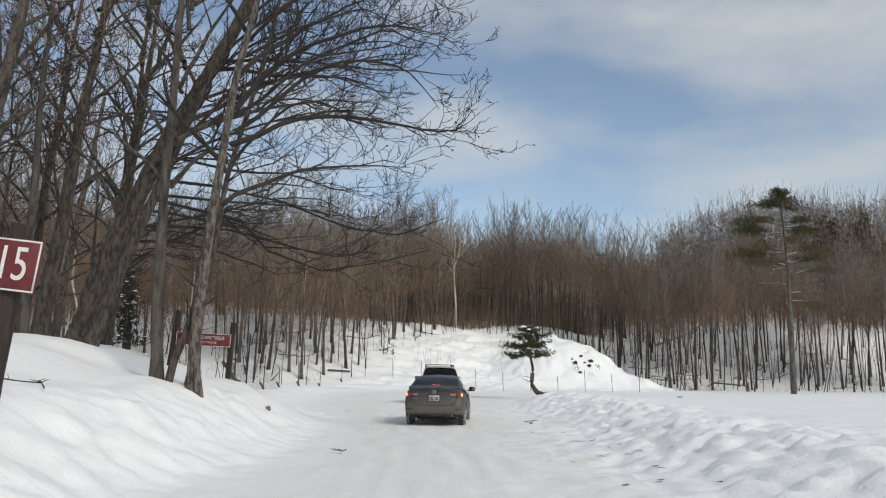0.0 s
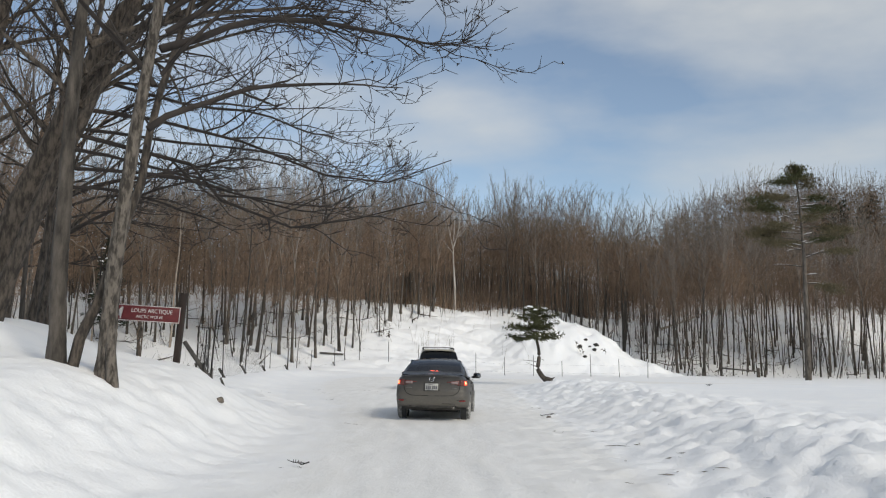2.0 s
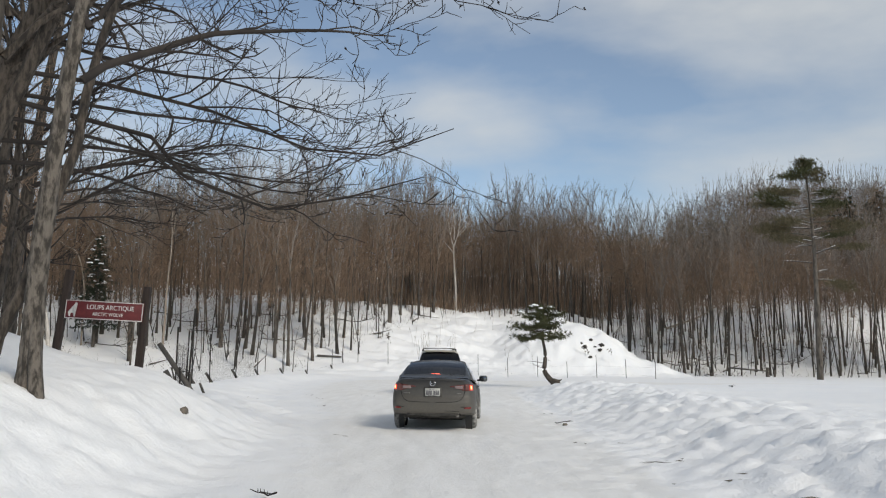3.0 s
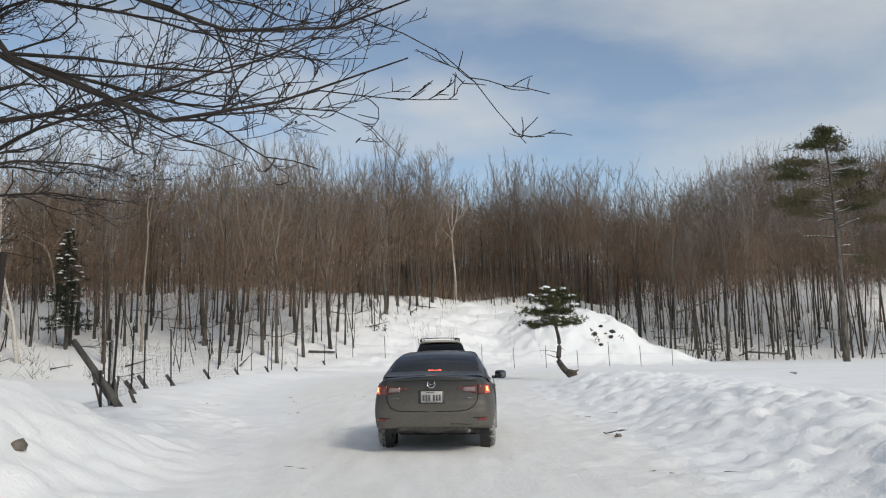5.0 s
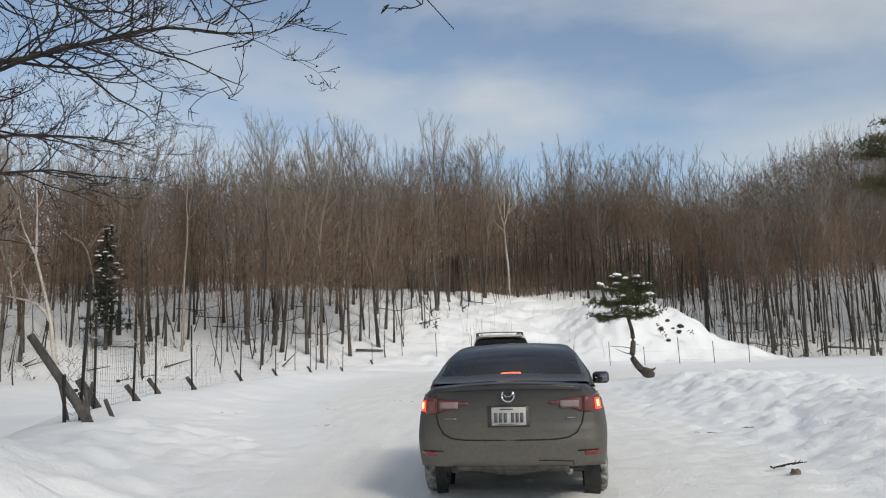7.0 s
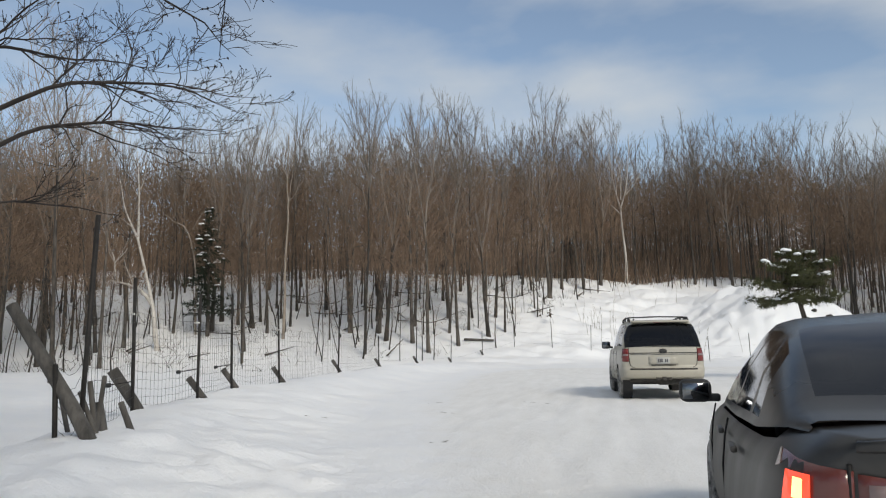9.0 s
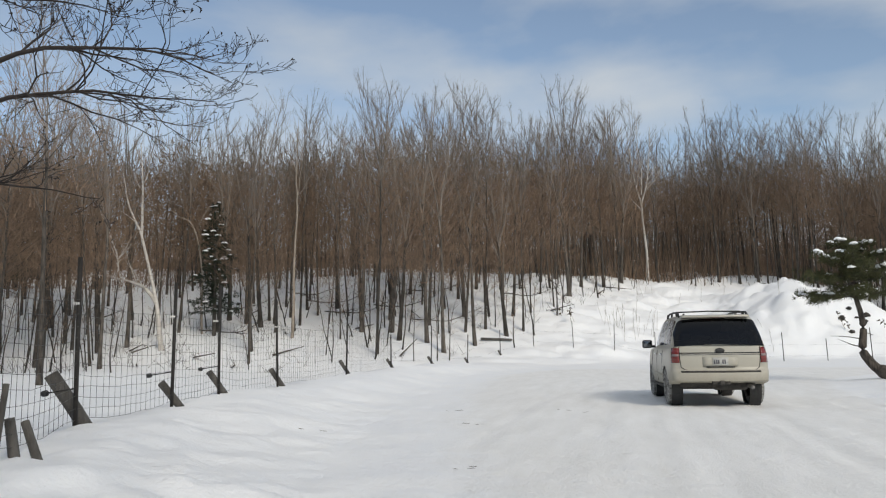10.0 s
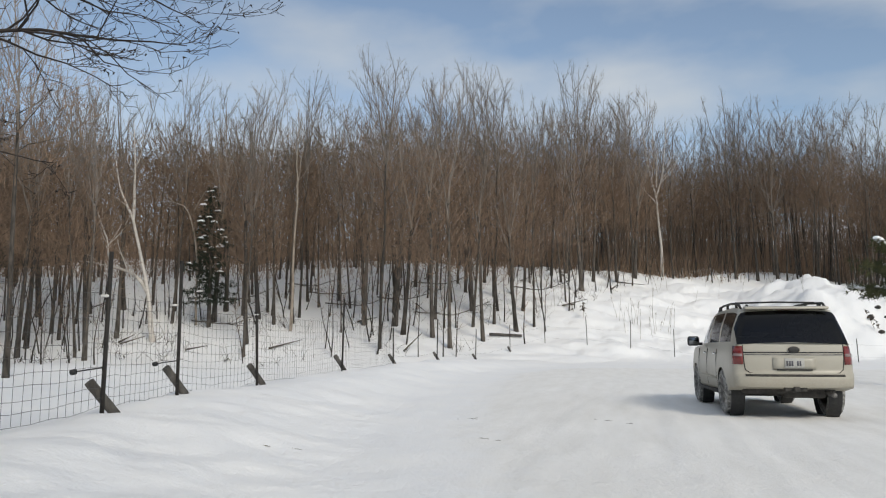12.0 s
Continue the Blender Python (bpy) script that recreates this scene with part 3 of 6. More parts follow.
for pn, g, mt in (("trunks", bw, BARK_GREY), ("upper_twigs", bt, TWIG_GREY), ("lower_twigs", bl, TWIG), ("undergrowth", brush, TWIG)):
    ob = tagged(new(pn, g.mesh(pn, mt)), kind="stuff")
    ob.parent = far_wood

# young growth between the trunks
sap_w, sap_t = Geo(), Geo()
for x, y in scatter(640, -70, 75, -1.5, 24, 0.8):
    g0, hgt = ground_z(x, y), rng.uniform(3.0, 8.5)
    Q = bent(rng, (x, y, g0 - 0.2), (rng.normal() * 0.12, rng.normal() * 0.12, 1), hgt, 5, 0.07, 0.06)
    sap_w.tube(Q, np.linspace(rng.uniform(0.03, 0.07), 0.008, 6), 4)
    m = 22
    TB, TD = along_line(Q, rng.uniform(0.3, 1.0, m))
    sap_t.spikes(TB, TD + rvec(rng, m) * 0.9, rng.uniform(0.4, 1.3, m), 0.010)
saplings = tagged(new("saplings"), "thin leaning saplings between the trunks of the wood", "sapling", kind="stuff")
for pn, g, mt in (("stems", sap_w, BARK_GREY), ("twigs", sap_t, TWIG)):
    ob = tagged(new(pn, g.mesh(pn, mt)), kind="stuff")
    ob.parent = saplings

# ---- the large bare trees beside the road ----
class Branches:
    def __init__(self, seed):
        self.rng = np.random.default_rng(seed)
        self.thick, self.thin, self.limbs, self.tips = Geo(), Geo(), [], []

    def grow(self, P, r0, r1, level, spread=0.75, rise=0.05, dense=1.0):
        """A branch along the points P, and what springs from it."""
        rng = self.rng
        P = np.asarray(P, float)
        if len(P) < 6:
            k = 13 if r0 > 0.025 else 7
            u = np.linspace(0, 1, k)
            src = np.linspace(0, 1, len(P))
            Q = np.stack([np.interp(u, src, P[:, c]) for c in range(3)], -1)
            for _ in range(4):
                Q[1:-1] = (Q[:-2] + 2 * Q[1:-1] + Q[2:]) / 4
            Q[1:-1] += rng.normal(size=(k - 2, 3)) * np.linalg.norm(P[-1] - P[0]) * (0.013 if r0 < 0.1 else 0.004)
            Q[1:-1] = (Q[:-2] + 2 * Q[1:-1] + Q[2:]) / 4
            P = Q
        L = np.linalg.norm(np.diff(P, axis=0), axis=1).sum()
        R = np.linspace(r0, r1, len(P))
        sides = 10 if r0 > 0.12 else 6 if r0 > 0.04 else 4 if r0 > 0.015 else 3
        if 0.03 < r0 <= 0.095 and (level >= 3 or not self.limbs):
            self.limbs.append(Geo())
        if r0 > 0.13 and level == 0:
            R[0] *= 1.25
            self.thick.bark_tube(P, R, 18, rng)
            return
        (self.thick if r0 > 0.095 else self.limbs[-1] if r0 > 0.03 else self.thin).tube(P, R, sides)
        if level <= 0:
            self.tips.append(P[-1])
            return
        n = max(3, int(dense * L * (2.3 if level == 1 else 1.35 if level == 2 else 0.9)))
        us = np.sort(rng.uniform(0.16 if level < 4 else 0.3, 0.99, n))
        B, D = along_line(P, us)
        for j in range(n):
            side = rvec(rng, 1)[0]
            side -= D[j] * side.dot(D[j])
            side /= np.linalg.norm(side) + 1e-9
            side[2] = side[2] * 0.6 + 0.12
            d = D[j] * (1 - 0.35 * spread) + side * spread
            d[2] = max(d[2], -0.22)
            rr = r0 + (r1 - r0) * us[j]
            ln = L * (0.55 - 0.3 * us[j]) * rng.uniform(0.5, 1.2)
            if level == 1:
                ln = min(ln, rng.uniform(0.3, 0.9))
            ln = max(ln, 0.25)
            rb = min(rr * 0.66, 0.011 + ln * 0.013)
            k = 5 if level > 1 else 4
            Q = bent(rng, B[j], d, ln, k, 0.23, rise + 0.05)
            self.grow(Q, max(rb, 0.0075), 0.0052, level - 1, spread, rise, dense)

    def thing(self, name, bark, label, category="tree", limb_bark=None, leafy=0.0):
        stem = self.thick if self.thick.v else self.limbs.pop(0)
        parts = [("trunk", stem.mesh("trunk", bark))] + [("limb", g.mesh("limb", limb_bark or BARK_DARK)) for g in self.limbs if g.v]
        if self.thin.v:
            parts.append(("crown", self.thin.mesh("crown", TWIG_DARK)))
        if leafy:
            g = Geo()
            T = np.array(self.tips)[self.rng.random(len(self.tips)) < leafy]
            for _ in range(2):
                g.spikes(T, self.rng.normal(size=T.shape) + np.array([0, 0, -0.6]), self.rng.uniform(0.04, 0.09, len(T)), 0.022)
            parts.append(("dead_leaf", g.mesh("dead_leaf", TWIG_DARK)))
        return tree_thing(name, parts, label, category)


def on_ground(x, y, dz=-0.25):
    return (x, y, ground_z(x, y) + dz)


def arch(tree, stem, n, x0, x1, y0, y1, seed):
    """Long limbs that rise from the stem, arch over the road and droop at the tip."""
    rg = np.random.default_rng(seed)
    ax, ay, az, bx, by, bz = stem
    for k in range(n):
        u = (k + rg.random() * 0.8) / n
        s = np.array([ax + (bx - ax) * u, ay + (by - ay) * u, az + (bz - az) * u])
        e = np.array([rg.uniform(x0, x1), rg.uniform(y0, y1), s[2] + rg.uniform(-0.2, 1.7)])
        up = np.array([0, 0, 0.9 + 0.7 * rg.random()])
        tree.grow([s, s + (e - s) * 0.3 + up * 0.75, s + (e - s) * 0.62 + up, s + (e - s) * 0.85 + up * 0.7, e], rg.uniform(0.035, 0.055), 0.006, 3, 0.72, 0.015, 1.65)


# flaky-barked maple nearest the sign, with limbs over the road
A = Branches(1)
gA = ground_z(-5.1, 15.8)
A.grow([(-5.06, 15.8, gA - 0.3), (-5.03, 15.75, gA + 1.4), (-4.88, 15.65, 4.4), (-4.5, 15.6, 7.4), (-3.7, 15.7, 12.0)], 0.135, 0.05, 0)
A.thick.tube([(-4.82, 15.6, gA - 0.35), (-4.95, 15.7, gA + 0.3), (-5.02, 15.76, gA + 1.0)], [0.10, 0.08, 0.05], 7)
A.thick.tube([(-5.26, 15.9, gA - 0.35), (-5.13, 15.84, gA + 0.3), (-5.06, 15.78, gA + 0.9)], [0.08, 0.07, 0.05], 7)
for P, r in (([(-4.65, 15.7, 4.9), (-3.6, 16.2, 5.7), (-2.2, 16.7, 6.1), (-0.8, 17.1, 6.15)], 0.06),
             ([(-4.55, 15.7, 6.2), (-3.2, 16.7, 7.3), (-1.8, 17.25, 7.45), (-0.4, 17.6, 7.05), (0.5, 17.9, 7.4)], 0.07),
             ([(-4.5, 15.75, 7.0), (-3.2, 15.2, 8.2), (-1.4, 15.2, 8.8), (0.0, 15.4, 8.6)], 0.065),
             ([(-4.6, 15.7, 5.6), (-5.8, 15.2, 7.0), (-7.0, 15.0, 8.2)], 0.055),
             ([(-4.45, 15.75, 7.8), (-3.0, 16.6, 9.6), (-1.2, 17.2, 10.6)], 0.06),
             ([(-4.4, 15.8, 8.8), (-5.4, 16.4, 10.4), (-6.2, 16.8, 12.2)], 0.055),
             ([(-4.35, 15.8, 9.6), (-3.0, 15.4, 11.2), (-1.6, 15.2, 12.2)], 0.055)):
    A.grow(P, r, 0.007, 3, 0.75, 0.02, 2.4)
arch(A, (-4.55, 15.75, 5.2, -4.4, 15.9, 10.0), 6, -2.8, 0.8, 15.0, 18.0, 51)
# limbs take the near-black twig colour, painting in their shaded undersides
A.thing("maple_tree", BARK_LIGHT, "large maple with pale flaky bark, bare limbs over the road", limb_bark=TWIG_DARK, leafy=0.035)

# its neighbour, a straight stem with a leaning second stem
B_ = Branches(2)
gB = ground_z(-5.9, 16.0)
B_.grow([(-5.74, 15.75, gB - 0.3), (-5.92, 15.8, 4.2), (-5.95, 15.95, 7.5), (-5.75, 16.1, 13.5)], 0.132, 0.05, 0)
B_.grow([(-5.60, 15.8, gB - 0.4), (-5.3, 15.9, 2.9), (-4.98, 16.1, 4.3), (-4.3, 16.8, 8.0), (-3.7, 17.4, 12.0)], 0.085, 0.035, 1)
for P, r in (([(-5.9, 16.05, 5.4), (-7.0, 15.6, 6.4), (-8.4, 15.4, 7.0)], 0.055),
             ([(-5.85, 16.1, 6.4), (-4.6, 17.2, 7.6), (-3.0, 18.4, 8.3), (-1.6, 19.0, 8.3)], 0.065),
             ([(-5.85, 16.1, 7.6), (-4.8, 15.4, 9.2), (-3.4, 14.9, 10.2)], 0.055),
             ([(-5.8, 16.1, 8.2), (-6.9, 16.7, 9.6), (-7.6, 17.0, 11.2)], 0.055),
             ([(-5.7, 16.2, 9.6), (-4.4, 16.9, 11.2), (-2.8, 17.2, 12.4)], 0.055)):
    B_.grow(P, r, 0.007, 3, 0.75, 0.02, 2.0)
arch(B_, (-5.9, 16.05, 5.0, -5.7, 16.2, 10.5), 8, -8.5, -1.4, 15.0, 19.0, 52)
B_.thing("maple_tree", BARK_GREY, "bare maple with a straight grey stem and a thin leaning stem")

# thick leaning tree higher on the bank
C = Branches(3)
C.grow([on_ground(-9.35, 19.6), (-8.55, 19.3, 4.6), (-7.2, 19.1, 7.5), (-5.3, 19.0, 10.8), (-3.6, 19.0, 14.5)], 0.255, 0.11, 0)
for P, r in (([(-7.85, 19.15, 6.2), (-6.2, 18.2, 7.6), (-4.4, 17.6, 8.6), (-2.4, 17.2, 8.8)], 0.065),
             ([(-6.9, 19.1, 7.8), (-5.0, 19.8, 9.0), (-2.8, 20.2, 10.0), (-0.6, 20.2, 10.2)], 0.065),
             ([(-8.25, 19.25, 5.4), (-9.0, 18.5, 6.8), (-10.6, 18.2, 7.8)], 0.06),
             ([(-6.5, 19.05, 8.8), (-7.6, 19.4, 10.4), (-8.4, 19.4, 12.4)], 0.06),
             ([(-6.1, 19.0, 9.4), (-4.0, 19.0, 9.6), (-1.2, 19.2, 9.4), (0.5, 19.1, 9.2)], 0.05), ([(-5.55, 19.0, 10.4), (-4.0, 18.8, 11.6), (-1.6, 18.4, 12.2)], 0.05)):
    C.grow(P, r, 0.008, 3, 0.8, 0.03, 2.3)
arch(C, (-7.95, 19.15, 6.0, -4.8, 19.0, 11.8), 8, -8.0, 0.4, 17.0, 21.5, 53)
C.thing("leaning_tree", BARK_DARK, "thick dark bare tree leaning over the snow bank")
C2 = Branches(4)
C2.grow([on_ground(-8.55, 18.7), (-7.85, 18.7, 4.2), (-7.0, 18.8, 6.6), (-6.0, 19.0, 9.4), (-5.0, 19.2, 12.4)], 0.155, 0.06, 0)
for P, r in (([(-7.35, 18.75, 5.7), (-5.3, 19.7, 5.35), (-4.4, 18.9, 4.45), (-3.2, 19.9, 4.1), (-1.9, 19.9, 4.3), (-0.4, 19.4, 4.6)], 0.05), ([(-7.15, 18.8, 6.2), (-6.0, 19.4, 6.2), (-4.4, 20.2, 6.0), (-2.6, 20.2, 5.3), (-1.2, 19.5, 5.0), (0.1, 19.5, 5.5)], 0.045), ([(-6.5, 18.9, 8.0), (-6.6, 21.0, 9.6), (-7.4, 21.6, 11.4)], 0.06),
             ([(-6.05, 19.0, 9.2), (-3.4, 20.8, 9.8), (-1.8, 21.0, 9.6)], 0.06)):
    C2.grow(P, r, 0.008, 3, 0.8, 0.03, 1.5)
for P in ([(-7.6, 18.75, 5.0), (-5.8, 20.6, 5.3), (-4.4, 21.0, 5.0), (-3.0, 21.2, 4.6), (-2.0, 21.2, 4.8)], [(-7.3, 18.75, 5.8), (-5.2, 21.2, 6.2), (-3.6, 22.0, 6.0), (-2.2, 22.4, 5.9)],
          [(-7.72, 18.72, 4.6), (-6.2, 19.5, 4.7), (-5.0, 19.2, 4.2), (-4.0, 19.0, 3.8)], [(-6.92, 18.8, 6.8), (-4.6, 22.0, 7.2), (-3.2, 23.4, 7.0), (-1.8, 24.2, 7.2)],
          [(-7.45, 18.75, 5.4), (-5.8, 22.0, 5.6), (-4.8, 24.0, 5.2), (-3.6, 25.4, 5.0)]):
    C2.grow(P, 0.040, 0.006, 3, 0.75, 0.02, 1.1)
# limb colour darkened here too for shade seen from below
C2.thing("leaning_tree", BARK_DARK, "slimmer dark bare tree leaning beside the thick one", limb_bark=TWIG_DARK, leafy=0.03)

# trees along the top of the bank
for sd, x, y, lx, r, dens in ((5, -11.0, 21.0, 1.2, 0.24, 1), (6, -12.4, 19.0, 0.5, 0.26, 1), (7, -13.6, 24.5, 1.0, 0.22, 1), (8, -10.6, 24.5, 0.4, 0.11, 1), (12, -10.2, 15.6, 1.6, 0.2, 1), (13, -9.9, 22.6, 0.8, 0.11, 1)):
    D = Branches(sd)
    g0 = ground_z(x, y)
    D.grow([(x, y, g0 - 0.3), (x + lx * 0.3, y, g0 + 3.5), (x + lx * 0.7, y, g0 + 8), (x + lx, y + 0.4, g0 + 14)], r, 0.05, 0)
    for k in range(13):
        u = 0.24 + 0.056 * k
        az = 1.9 * k + sd
        s = np.array([x + lx * u, y, g0 + 14 * u])
        d = np.array([math.cos(az), math.sin(az), 0.7 + 0.6 * u])
        D.grow([s, s + d * 1.3, s + d * 2.5 + np.array([0, 0, 0.3])], 0.06, 0.008, 3, 0.8, 0.04, 1.4)
    arch(D, (x + lx * 0.25, y, g0 + 3.4, x + lx * 0.75, y, g0 + 9.5), 4, x - 4, x + 5, y - 3, y + 3, sd + 70)
    D.thing("bank_tree", BARK_DARK, "tall dark bare hardwood on top of the snow bank")

# trees whose limbs hang over the fence
G_ = Branches(9)
G_.grow([on_ground(-13.2, 29.5), (-13.0, 29.5, 4.5), (-12.6, 29.5, 9.0), (-12.0, 29.6, 14.5)], 0.26, 0.08, 0)
for P, r in (([(-12.9, 29.5, 5.2), (-10.4, 29.0, 6.4), (-8.4, 28.6, 7.1), (-6.6, 28.3, 7.2)], 0.075), ([(-12.7, 29.5, 6.6), (-9.8, 30.2, 7.8), (-7.0, 30.8, 8.3), (-4.9, 30.8, 8.2)], 0.08),
             ([(-12.6, 29.5, 8.2), (-10.0, 28.2, 9.6), (-7.2, 27.4, 10.0)], 0.07), ([(-12.9, 29.5, 5.8), (-11.4, 31.4, 6.6), (-9.8, 33.0, 6.6)], 0.048)):
    G_.grow(P, r, 0.008, 3, 0.75, 0.02, 2.0)
# overhanging limbs painted near-black to imitate shade on their undersides
G_.thing("maple_tree", BARK_DARK, "large bare maple with long limbs reaching over the fence", limb_bark=TWIG_DARK, leafy=0.3)
H_ = Branches(10)
H_.grow([on_ground(-18.6, 36.5), (-18.3, 36.6, 4.5), (-17.8, 36.8, 9.0), (-17.2, 37.0, 15.0)], 0.26, 0.08, 0)
for P, r in (([(-18.2, 36.7, 5.6), (-16.0, 37.0, 7.0), (-13.4, 37.6, 7.2), (-11.0, 38.6, 7.0)], 0.08), ([(-18.0, 36.8, 6.8), (-15.6, 37.6, 8.4), (-13.0, 38.4, 8.6), (-11.2, 39.2, 7.8)], 0.08),
             ([(-17.9, 36.8, 7.8), (-16.0, 36.4, 9.6), (-13.8, 36.2, 10.4)], 0.052), ([(-18.2, 36.7, 5.0), (-16.6, 38.4, 5.4), (-15.0, 40.0, 5.2)], 0.048)):
    H_.grow(P, r, 0.008, 3, 0.75, 0.02, 2.0)
# again shade from below put into the limb colour
H_.thing("maple_tree", BARK_DARK, "bare maple inside the enclosure with limbs hanging to the road", limb_bark=TWIG_DARK, leafy=0.3)

# more trees on the bank, behind the large ones
brng = np.random.default_rng(23)
for k, (x, y) in enumerate(((-14.5, 17.5), (-16.5, 21.0), (-15.8, 26.5), (-18.5, 24.0), (-20.5, 28.5), (-17.8, 30.5), (-22.5, 22.5), (-12.2, 26.6), (-21.0, 33.0), (-24.5, 31.0), (-13.4, 22.2), (-19.4, 19.0), (-9.9, 18.2), (-11.6, 16.8), (-15.0, 30.0), (-23.0, 38.0), (-27.5, 36.0), (-26.0, 43.0), (-31.0, 41.0), (-29.5, 47.0), (-34.5, 46.0), (-24.0, 49.0), (-36.0, 51.0), (-31.5, 53.5), (-40.0, 49.0), (-17.0, 34.0))):
    v = VARIANTS[(k * 5 + 3) % 14]
    sc = brng.uniform(0.72, 0.95)
    m = Matrix.Translation((x, y, ground_z(x, y))) @ Matrix.Rotation(brng.uniform(0, 6.28), 4, "Z")
    o = copy_thing(v, m)
    o.matrix_basis = m
    o.scale = (sc, sc, sc)
    o.name = "bank_tree"
    tagged(o, "bare grey hardwood with brown twigs on the snow bank", "tree", "bare trees on the bank")

# ---- trees that stand out in the wood ----
def pale_tree(name, pts, r, forks, label, bark, seed):
    T_ = Branches(seed)
    T_.grow(pts, r, r * 0.45, 0)
    for P, q in forks:
        T_.grow(P, q, 0.015, 2, 0.6, 0.10, 0.8)
    parts = [("trunk", T_.thick.mesh("trunk", bark))] + [("limb", g.mesh("limb", bark)) for g in T_.limbs if g.v] + [("crown", T_.thin.mesh("crown", TWIG_BIRCH))]
    return tree_thing(name, parts, label, "tree")


z0 = ground_z(1.7, 108.5)
pale_tree("birch_tree", [(1.7, 108.5, z0 - 0.3), (1.6, 108.5, z0 + 4), (1.35, 108.5, 16.4)], 0.17,
          [([(1.35, 108.5, 16.4), (0.6, 108.5, 19.5), (0.1, 108.5, 24.5)], 0.10), ([(1.35, 108.5, 16.4), (2.2, 108.5, 19.5), (2.6, 108.5, 25.0)], 0.10),
           ([(1.4, 108.5, 17.5), (1.4, 108.5, 21.0), (1.2, 108.5, 25.5)], 0.08), ([(1.4, 108.5, 15.6), (-0.4, 108.5, 18.0), (-1.4, 108.5, 21.0)], 0.06)],
          "tall white-barked birch forking high in the wood edge", BARK_BIRCH, 61)
z0 = ground_z(-32.4, 70.6)
pale_tree("birch_tree", [(-32.4, 70.6, z0 - 0.3), (-32.75, 70.6, 3.6), (-33.15, 70.6, 5.4), (-34.3, 70.6, 9.4)], 0.18,
          [([(-34.3, 70.6, 9.4), (-35.4, 70.6, 11.4), (-36.0, 70.6, 14.2)], 0.10), ([(-34.3, 70.6, 9.4), (-34.3, 70.6, 12.4), (-34.6, 70.6, 16.0)], 0.11),
           ([(-32.95, 70.6, 4.5), (-33.5, 70.6, 5.4), (-34.3, 70.6, 5.95), (-36.3, 70.6, 6.45), (-38.3, 70.6, 6.7)], 0.17), ([(-35.8, 70.6, 6.4), (-36.6, 70.6, 9.2), (-38.2, 70.6, 12.4)], 0.07)],
          "leaning white birch with a broad fork and arched limb", BARK_BIRCH, 62)
snag = Branches(66)
snag.grow([on_ground(-31.9, 74.9), (-31.8, 74.8, 5.5), (-32.04, 74.3, 10.5), (-33.28, 74.2, 11.2), (-34.4, 74.2, 11.8)], 0.085, 0.03, 1, 0.7, 0.03, 0.35)
snag.grow([(-32.04, 74.3, 10.5), (-31.54, 74.2, 11.3), (-31.0, 74.2, 12.0)], 0.045, 0.02, 1, 0.7, 0.03, 0.4)
snag.thing("dead_tree", DEADWOOD, "thin bleached dead tree with a bent top beside the spruce", limb_bark=DEADWOOD)
z0 = ground_z(-24.6, 74.7)
pale_tree("pale_tree", [(-24.7, 74.7, z0 - 0.3), (-24.6, 74.7, z0 + 5), (-24.4, 74.7, z0 + 10.5)], 0.12,
          [([(-24.4, 74.7, z0 + 10.5), (-24.5, 74.7, z0 + 13), (-24.4, 74.7, z0 + 15.5)], 0.05), ([(-24.4, 74.7, z0 + 9.6), (-24.1, 74.7, z0 + 12), (-24.0, 74.7, z0 + 14)], 0.035)],
          "straight pale aspen trunk with few branches", DEADWOOD, 63)
pale_tree("leaning_dead_tree", [(30.5, 112.0, ground_z(30.5, 112) + 3.0), (36.0, 112.0, 8.0), (43.0, 112.0, 13.6)], 0.14,
          [([(43.0, 112.0, 13.6), (46.0, 112.0, 15.6), (47.4, 112.0, 17.6)], 0.07), ([(40.0, 112.0, 11.4), (38.6, 112.0, 14.0), (37.8, 112.0, 16.0)], 0.06)],
          "bleached dead tree leaning across the standing trunks", DEADWOOD, 64)

# ---- conifers ----
def needle_tufts(geo, rng, B, D, size, per=14, r=0.006):
    """Bundles of needles round the points B."""
    n = len(B)
    BB = np.repeat(B, per, 0)
    DD = np.repeat(D, per, 0) * 0.7 + rvec(rng, n * per)
    geo.spikes(BB, DD, rng.uniform(0.6, 1.1, n * per) * size, r)


def clump(geo, rng, at, size, flat=0.35):
    """A rounded cap of snow."""
    k, m = 7, 4
    V = []
    for i in range(m):
        a = i / (m - 1) * math.pi / 2
        rr = math.cos(a) * size * (1 + 0.12 * rng.normal(size=k))
        th = np.arange(k) * 2 * math.pi / k
        V.append(np.stack([at[0] + rr * np.cos(th), at[1] + rr * np.sin(th), at[2] + np.full(k, math.sin(a) * size * flat)], -1))
    V = np.vstack(V)
    T = []
    for i in range(m - 1):
        for j in range(k):
            a, b = i * k + j, i * k + (j + 1) % k
            T += [(a, b, b + k), (a, b + k, a + k)]
    geo.add(V, np.array(T))


